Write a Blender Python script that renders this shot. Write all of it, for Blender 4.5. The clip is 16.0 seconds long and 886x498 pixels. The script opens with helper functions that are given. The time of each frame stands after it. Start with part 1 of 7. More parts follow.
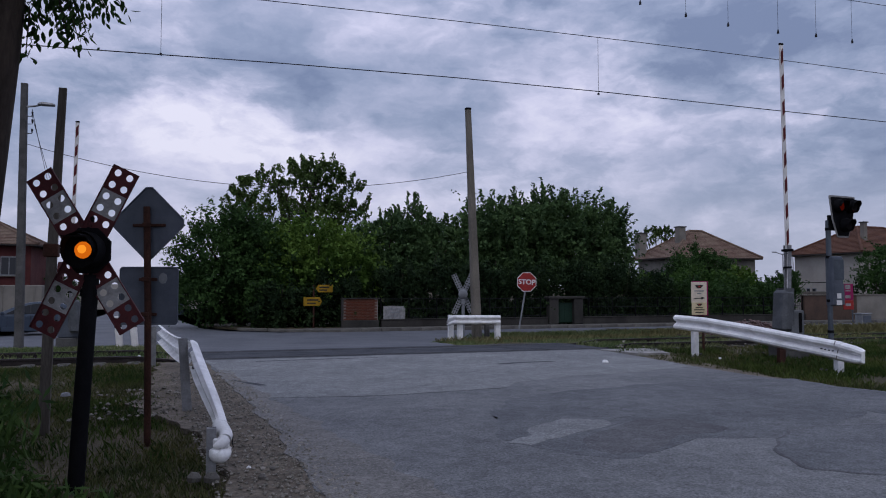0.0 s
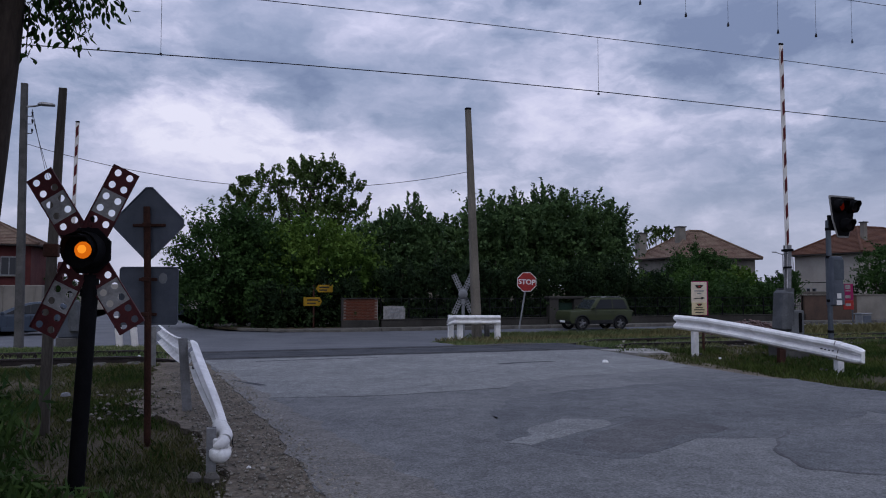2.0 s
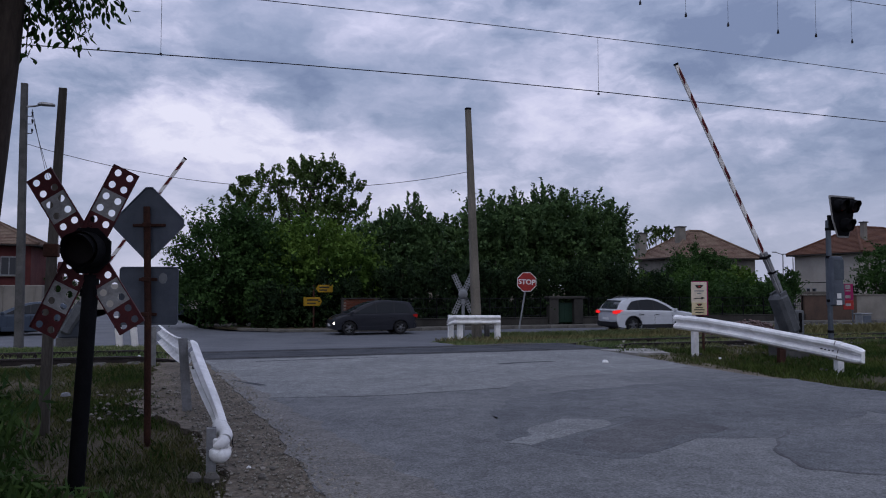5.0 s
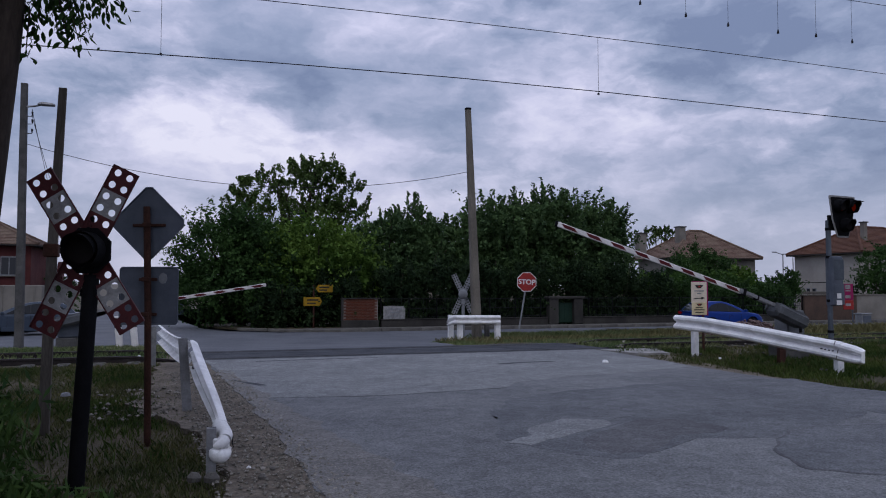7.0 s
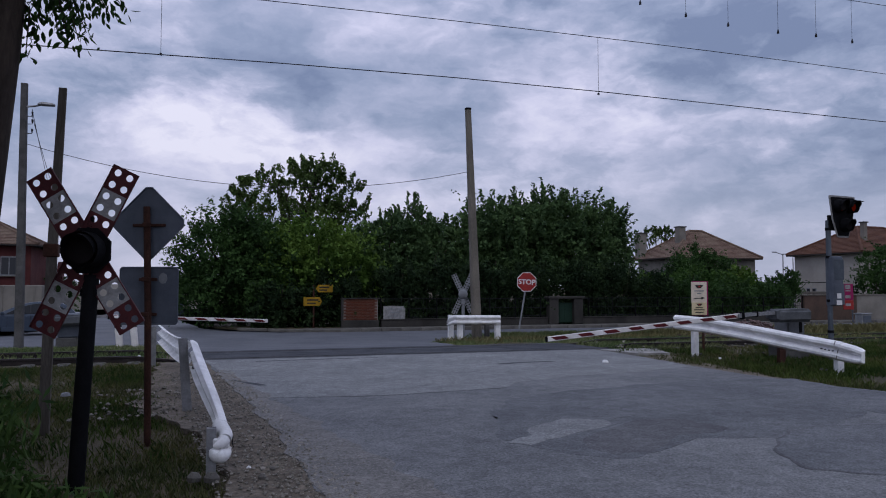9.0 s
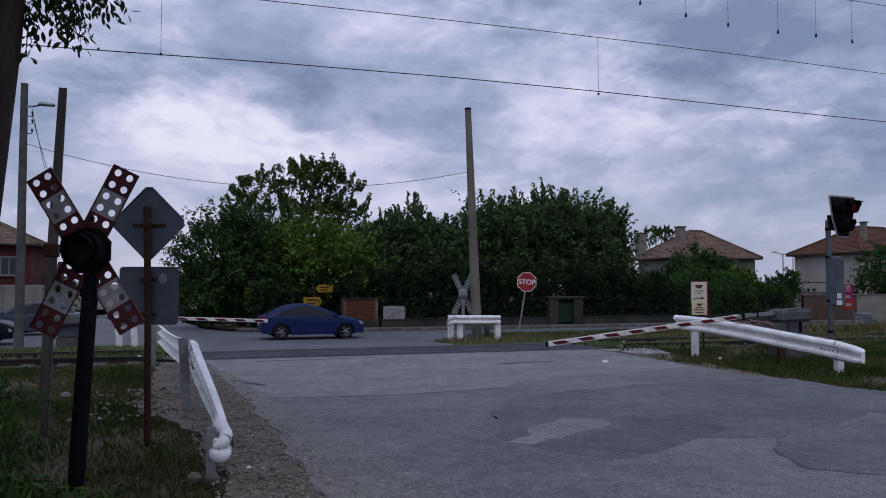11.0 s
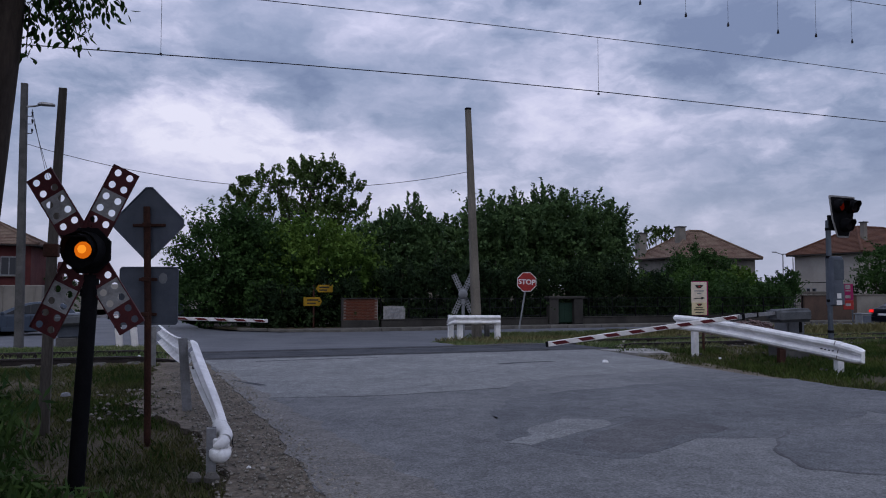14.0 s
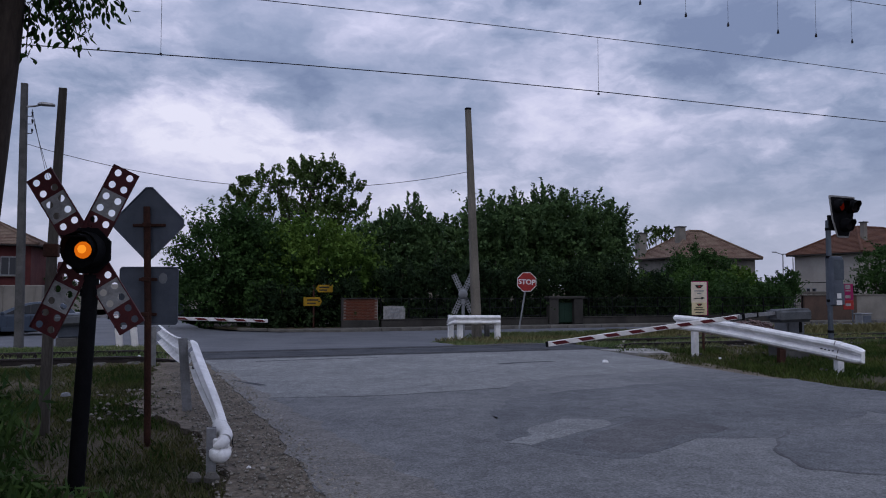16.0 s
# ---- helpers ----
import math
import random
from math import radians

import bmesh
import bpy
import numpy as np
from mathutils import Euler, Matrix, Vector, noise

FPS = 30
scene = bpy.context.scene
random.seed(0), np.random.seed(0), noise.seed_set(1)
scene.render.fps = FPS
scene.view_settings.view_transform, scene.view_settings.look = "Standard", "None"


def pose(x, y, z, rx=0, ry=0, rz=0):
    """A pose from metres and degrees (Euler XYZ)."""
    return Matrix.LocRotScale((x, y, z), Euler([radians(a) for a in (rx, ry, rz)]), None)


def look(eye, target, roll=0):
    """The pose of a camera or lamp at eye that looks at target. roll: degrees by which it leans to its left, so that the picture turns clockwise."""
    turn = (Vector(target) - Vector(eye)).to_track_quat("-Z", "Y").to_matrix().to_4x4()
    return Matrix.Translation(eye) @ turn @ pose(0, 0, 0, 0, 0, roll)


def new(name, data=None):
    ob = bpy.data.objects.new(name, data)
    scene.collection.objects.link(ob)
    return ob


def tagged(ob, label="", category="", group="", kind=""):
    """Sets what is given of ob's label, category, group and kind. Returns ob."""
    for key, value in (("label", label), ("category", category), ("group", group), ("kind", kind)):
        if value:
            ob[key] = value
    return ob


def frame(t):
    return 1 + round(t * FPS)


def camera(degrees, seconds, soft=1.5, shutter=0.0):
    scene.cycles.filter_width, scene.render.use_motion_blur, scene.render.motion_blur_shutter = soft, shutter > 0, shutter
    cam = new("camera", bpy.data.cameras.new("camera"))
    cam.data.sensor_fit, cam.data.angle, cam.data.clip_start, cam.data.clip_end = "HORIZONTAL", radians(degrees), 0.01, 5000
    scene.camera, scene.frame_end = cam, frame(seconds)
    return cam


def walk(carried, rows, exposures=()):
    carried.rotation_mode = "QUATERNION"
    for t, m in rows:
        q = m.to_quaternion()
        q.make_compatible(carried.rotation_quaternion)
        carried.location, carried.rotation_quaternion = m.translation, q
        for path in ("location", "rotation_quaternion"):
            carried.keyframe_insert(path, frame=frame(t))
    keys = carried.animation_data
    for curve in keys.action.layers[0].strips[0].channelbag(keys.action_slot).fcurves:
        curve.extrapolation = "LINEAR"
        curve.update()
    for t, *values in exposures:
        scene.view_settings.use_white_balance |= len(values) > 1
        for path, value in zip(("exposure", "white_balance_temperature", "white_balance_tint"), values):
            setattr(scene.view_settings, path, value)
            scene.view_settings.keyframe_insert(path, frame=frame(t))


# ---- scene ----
cam = camera(60.291, 16.0, soft=1.05, shutter=0.12)
EYE = (0.0, 0.0, 1.4)
VIEW = (0.31388, 0.94806, 0.05259)
STAND = look(EYE, (EYE[0] + 10 * VIEW[0], EYE[1] + 10 * VIEW[1], EYE[2] + 10 * VIEW[2]))
walk(cam, [(0.0, STAND), (16.0, STAND)])

# ---- sky, sun ----
world = bpy.data.worlds.new("overcast_sky")
scene.world = world
world.use_nodes = True


class Nodes:
    """Small helper to wire shader nodes."""

    def __init__(self, tree):
        self.tree = tree
        tree.nodes.clear()

    def add(self, kind, inputs=None, operation="", blend=""):
        n = self.tree.nodes.new(kind)
        if operation:
            n.operation = operation
        if blend:
            n.data_type, n.blend_type = "RGBA", blend
        for k, v in (inputs or {}).items():
            if isinstance(v, bpy.types.NodeSocket):
                self.tree.links.new(v, n.inputs[k])
            else:
                n.inputs[k].default_value = v
        return n

    def ramp(self, fac, stops):
        n = self.add("ShaderNodeValToRGB", {0: fac})
        e = n.color_ramp.elements
        while len(e) < len(stops):
            e.new(0.5)
        for el, (p, c) in zip(e, stops):
            el.position, el.color = p, (*c, 1) if len(c) == 3 else c
        return n.outputs[0]

    def math(self, op, a, b=0.0, c=0.0):
        return self.add("ShaderNodeMath", {0: a, 1: b, 2: c}, operation=op).outputs[0]

    def mix(self, fac, a, b, blend="MIX"):
        n = self.add("ShaderNodeMix", blend=blend)
        for i, v in ((0, fac), (6, a), (7, b)):
            if isinstance(v, bpy.types.NodeSocket):
                self.tree.links.new(v, n.inputs[i])
            else:
                n.inputs[i].default_value = v if i == 0 else (*v, 1)
        return n.outputs[2]


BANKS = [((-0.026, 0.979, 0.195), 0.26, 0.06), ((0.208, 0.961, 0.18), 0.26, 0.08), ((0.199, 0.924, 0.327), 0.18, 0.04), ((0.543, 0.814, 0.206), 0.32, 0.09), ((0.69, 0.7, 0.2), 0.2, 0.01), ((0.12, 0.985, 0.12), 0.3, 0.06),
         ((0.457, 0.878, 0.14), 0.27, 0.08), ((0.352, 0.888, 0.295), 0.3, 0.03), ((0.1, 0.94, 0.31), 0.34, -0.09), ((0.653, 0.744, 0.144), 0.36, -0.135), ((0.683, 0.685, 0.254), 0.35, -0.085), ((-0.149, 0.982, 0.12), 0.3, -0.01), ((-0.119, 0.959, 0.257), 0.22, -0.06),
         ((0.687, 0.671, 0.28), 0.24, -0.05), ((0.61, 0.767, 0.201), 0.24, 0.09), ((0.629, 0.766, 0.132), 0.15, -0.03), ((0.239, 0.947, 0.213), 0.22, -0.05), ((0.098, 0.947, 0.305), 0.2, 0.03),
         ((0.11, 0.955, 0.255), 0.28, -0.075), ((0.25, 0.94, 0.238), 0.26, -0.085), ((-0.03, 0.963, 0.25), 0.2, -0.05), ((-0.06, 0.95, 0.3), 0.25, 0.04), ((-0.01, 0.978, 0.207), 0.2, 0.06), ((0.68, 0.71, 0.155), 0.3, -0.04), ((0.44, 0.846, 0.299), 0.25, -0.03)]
SUN_ELEV, SUN_AZ = radians(52), radians(200)
w = Nodes(world.node_tree)
sky = w.add("ShaderNodeTexSky")
sky.sky_type, sky.sun_disc, sky.sun_elevation, sky.sun_rotation = "NISHITA", False, SUN_ELEV, SUN_AZ
sky.air_density, sky.dust_density = 1.2, 2.0
coord = w.add("ShaderNodeTexCoord").outputs["Generated"]
sep = w.add("ShaderNodeSeparateXYZ", {0: coord})
up = w.math("MAXIMUM", sep.outputs[2], 0.0)
tall = w.add("ShaderNodeVectorMath", {0: coord, 1: (1.0, 1.0, 2.6)}, operation="MULTIPLY")
wide = w.add("ShaderNodeVectorMath", {0: coord, 1: (1.0, 1.0, 2.1)}, operation="MULTIPLY")
warp = w.add("ShaderNodeTexNoise", {"Vector": wide.outputs[0], "Scale": 7.0, "Detail": 5.0, "Roughness": 0.6})
bent = w.add("ShaderNodeVectorMath", {0: wide.outputs[0], 1: w.add("ShaderNodeVectorMath", {0: warp.outputs["Color"], "Scale": 0.11}, operation="SCALE").outputs[0]}, operation="ADD")
big = w.add("ShaderNodeTexNoise", {"Vector": bent.outputs[0], "Scale": 4.4, "Detail": 8.0, "Roughness": 0.55})
# rounded heads of the cloud heaps, in two sizes
head = w.add("ShaderNodeTexVoronoi", {"Vector": bent.outputs[0], "Scale": 13.0})
head.feature = "SMOOTH_F1"
head.inputs["Smoothness"].default_value = 0.7
knob = w.add("ShaderNodeTexVoronoi", {"Vector": bent.outputs[0], "Scale": 34.0})
knob.feature = "SMOOTH_F1"
knob.inputs["Smoothness"].default_value = 0.6
fine = w.add("ShaderNodeTexNoise", {"Vector": bent.outputs[0], "Scale": 20.0, "Detail": 7.0, "Roughness": 0.62})
heap = w.add("ShaderNodeTexNoise", {"Vector": wide.outputs[0], "Scale": 3.1, "Detail": 2.0})
lumpy = w.ramp(heap.outputs[0], [(0.42, (0.15, 0.15, 0.15)), (0.6, (1, 1, 1))])
puff = w.math("MULTIPLY_ADD", head.outputs["Distance"], -0.16, w.math("MULTIPLY_ADD", knob.outputs["Distance"], -0.07, 0.1))
mass = w.math("ADD", w.math("MULTIPLY", big.outputs[0], 0.78), w.math("ADD", w.math("MULTIPLY", puff, lumpy), w.math("MULTIPLY_ADD", w.math("SUBTRACT", fine.outputs[0], 0.5), w.math("MULTIPLY_ADD", lumpy, 0.22, 0.07), 0.126)))
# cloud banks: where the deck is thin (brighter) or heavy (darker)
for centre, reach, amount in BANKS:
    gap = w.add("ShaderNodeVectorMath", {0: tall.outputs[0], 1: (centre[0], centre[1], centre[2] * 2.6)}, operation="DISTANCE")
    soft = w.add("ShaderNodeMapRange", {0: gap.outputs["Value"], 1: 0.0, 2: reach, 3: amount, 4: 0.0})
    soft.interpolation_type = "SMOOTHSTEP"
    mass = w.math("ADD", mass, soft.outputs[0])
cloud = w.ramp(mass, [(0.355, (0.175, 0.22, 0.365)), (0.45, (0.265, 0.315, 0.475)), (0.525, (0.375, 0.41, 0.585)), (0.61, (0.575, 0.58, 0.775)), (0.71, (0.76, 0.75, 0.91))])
haze = w.ramp(up, [(0.0, (0.7, 0.7, 0.7)), (0.07, (0.28, 0.28, 0.28)), (0.16, (0, 0, 0))])
cloud = w.mix(haze, cloud, (0.52, 0.54, 0.7))
zenith = w.math("ADD", 1.0, w.math("MULTIPLY", w.math("POWER", up, 1.5), 0.75))
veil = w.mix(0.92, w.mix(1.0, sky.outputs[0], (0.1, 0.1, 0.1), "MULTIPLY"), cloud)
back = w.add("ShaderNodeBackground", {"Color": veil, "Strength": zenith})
w.add("ShaderNodeOutputWorld", {0: back.outputs[0]})

lamp = bpy.data.lights.new("sun", "SUN")
lamp.energy, lamp.angle, lamp.color = 0.45, radians(30), (0.97, 1.0, 1.0)
sun = new("sun", lamp)
sun.matrix_world = look((0, 0, 0), (-math.cos(SUN_ELEV) * math.sin(SUN_AZ), -math.cos(SUN_ELEV) * math.cos(SUN_AZ), -math.sin(SUN_ELEV)))
scene.view_settings.exposure = 0.0

# ---- materials ----


def mat(name, c1, c2=None, scale=4.0, fine_scale=60.0, rough=0.7, metal=0.0, bump=0.15, contrast=0.18, vary=0.0, island=False, mid=0.0, spec=0.22, stretch=(1, 1, 1)):
    """A surface with a large stain, a fine grain and a relief, in object space."""
    m = bpy.data.materials.new(name)
    m.use_nodes = True
    n = Nodes(m.node_tree)
    tc = n.add("ShaderNodeTexCoord").outputs["Object"]
    tc = n.add("ShaderNodeMapping", {0: tc, 3: stretch}).outputs[0]
    c2 = c2 or tuple(v * 0.7 for v in c1)
    a = n.add("ShaderNodeTexNoise", {"Vector": tc, "Scale": scale, "Detail": 6.0, "Roughness": 0.6})
    b = n.add("ShaderNodeTexNoise", {"Vector": tc, "Scale": fine_scale, "Detail": 3.0, "Roughness": 0.7})
    col = n.mix(n.ramp(a.outputs[0], [(0.38, (0, 0, 0)), (0.62, (1, 1, 1))]), c1, c2)
    g = n.ramp(b.outputs[0], [(0.3, (1 - contrast,) * 3), (0.7, (1 + contrast,) * 3)])
    col = n.mix(1.0, col, g, "MULTIPLY")
    if mid:
        q = n.add("ShaderNodeTexNoise", {"Vector": tc, "Scale": 5.0, "Detail": 8.0, "Roughness": 0.75})
        col = n.mix(1.0, col, n.ramp(q.outputs[0], [(0.3, (1 - mid,) * 3), (0.7, (1 + mid,) * 3)]), "MULTIPLY")
        k = n.add("ShaderNodeTexVoronoi", {"Vector": tc, "Scale": 70.0})
        col = n.mix(1.0, col, n.ramp(k.outputs["Color"], [(0.0, (1 - mid * 1.4,) * 3), (1.0, (1 + mid * 1.4,) * 3)]), "MULTIPLY")
    if vary:
        r = n.add("ShaderNodeNewGeometry").outputs["Random Per Island"] if island else n.add("ShaderNodeObjectInfo").outputs["Random"]
        v = n.math("ADD", 1 - vary, n.math("MULTIPLY", r, 2 * vary))
        col = n.mix(1.0, col, n.add("ShaderNodeCombineColor", {0: v, 1: v, 2: v}).outputs[0], "MULTIPLY")
    rr = n.math("MULTIPLY_ADD", a.outputs[0], 0.25, rough - 0.125)
    bp = n.add("ShaderNodeBump", {"Strength": bump, "Distance": 0.02, "Height": n.math("ADD", b.outputs[0], n.math("MULTIPLY", a.outputs[0], 0.6))})
    s = n.add("ShaderNodeBsdfPrincipled", {"Base Color": col, "Roughness": rr, "Metallic": metal, "Normal": bp.outputs[0], "Specular IOR Level": spec})
    n.add("ShaderNodeOutputMaterial", {0: s.outputs[0]})
    return m


def leaf_mat(name, c1, c2, patch=0.5):
    m = bpy.data.materials.new(name)
    m.use_nodes = True
    n = Nodes(m.node_tree)
    tc = n.add("ShaderNodeTexCoord").outputs["Object"]
    a = n.add("ShaderNodeTexNoise", {"Vector": tc, "Scale": patch, "Detail": 4.0})
    r = n.add("ShaderNodeNewGeometry").outputs["Random Per Island"]
    f = n.math("ADD", n.math("MULTIPLY", a.outputs[0], 0.9), n.math("MULTIPLY", n.math("SUBTRACT", r, 0.5), 0.2))
    col = n.ramp(f, [(0.3, c1), (0.62, c2)])
    s = n.add("ShaderNodeBsdfPrincipled", {"Base Color": col, "Roughness": 0.7, "Specular IOR Level": 0.12})
    t = n.add("ShaderNodeBsdfTranslucent", {"Color": col})
    x = n.add("ShaderNodeMixShader", {0: 0.25, 1: s.outputs[0], 2: t.outputs[0]})
    n.add("ShaderNodeOutputMaterial", {0: x.outputs[0]})
    return m


def glow_mat(name, colour, strength):
    m = bpy.data.materials.new(name)
    m.use_nodes = True
    n = Nodes(m.node_tree)
    e = n.add("ShaderNodeEmission", {"Color": (*colour, 1), "Strength": strength})
    n.add("ShaderNodeOutputMaterial", {0: e.outputs[0]})
    return m


def glass_mat(name, tint, rough=0.05):
    """Dark car or window glass: a coated near-black pane."""
    m = bpy.data.materials.new(name)
    m.use_nodes = True
    n = Nodes(m.node_tree)
    s = n.add("ShaderNodeBsdfPrincipled", {"Base Color": (*tint, 1), "Roughness": rough, "Specular IOR Level": 0.22, "Coat Weight": 0.0})
    n.add("ShaderNodeOutputMaterial", {0: s.outputs[0]})
    return m


def paint_mat(name, colour, rough=0.3):
    m = mat(name, colour, tuple(v * 0.88 for v in colour), 1.5, 25, rough, 0.0, 0.004, 0.03, spec=0.12)
    m.node_tree.nodes["Principled BSDF"].inputs["Coat Weight"].default_value = 0.06
    m.node_tree.nodes["Principled BSDF"].inputs["Coat Roughness"].default_value = 0.06
    return m


def screen_gloss(m):
    """Raked glass with its full mirror gloss."""
    m.node_tree.nodes["Principled BSDF"].inputs["Specular IOR Level"].default_value = 0.6
    return m


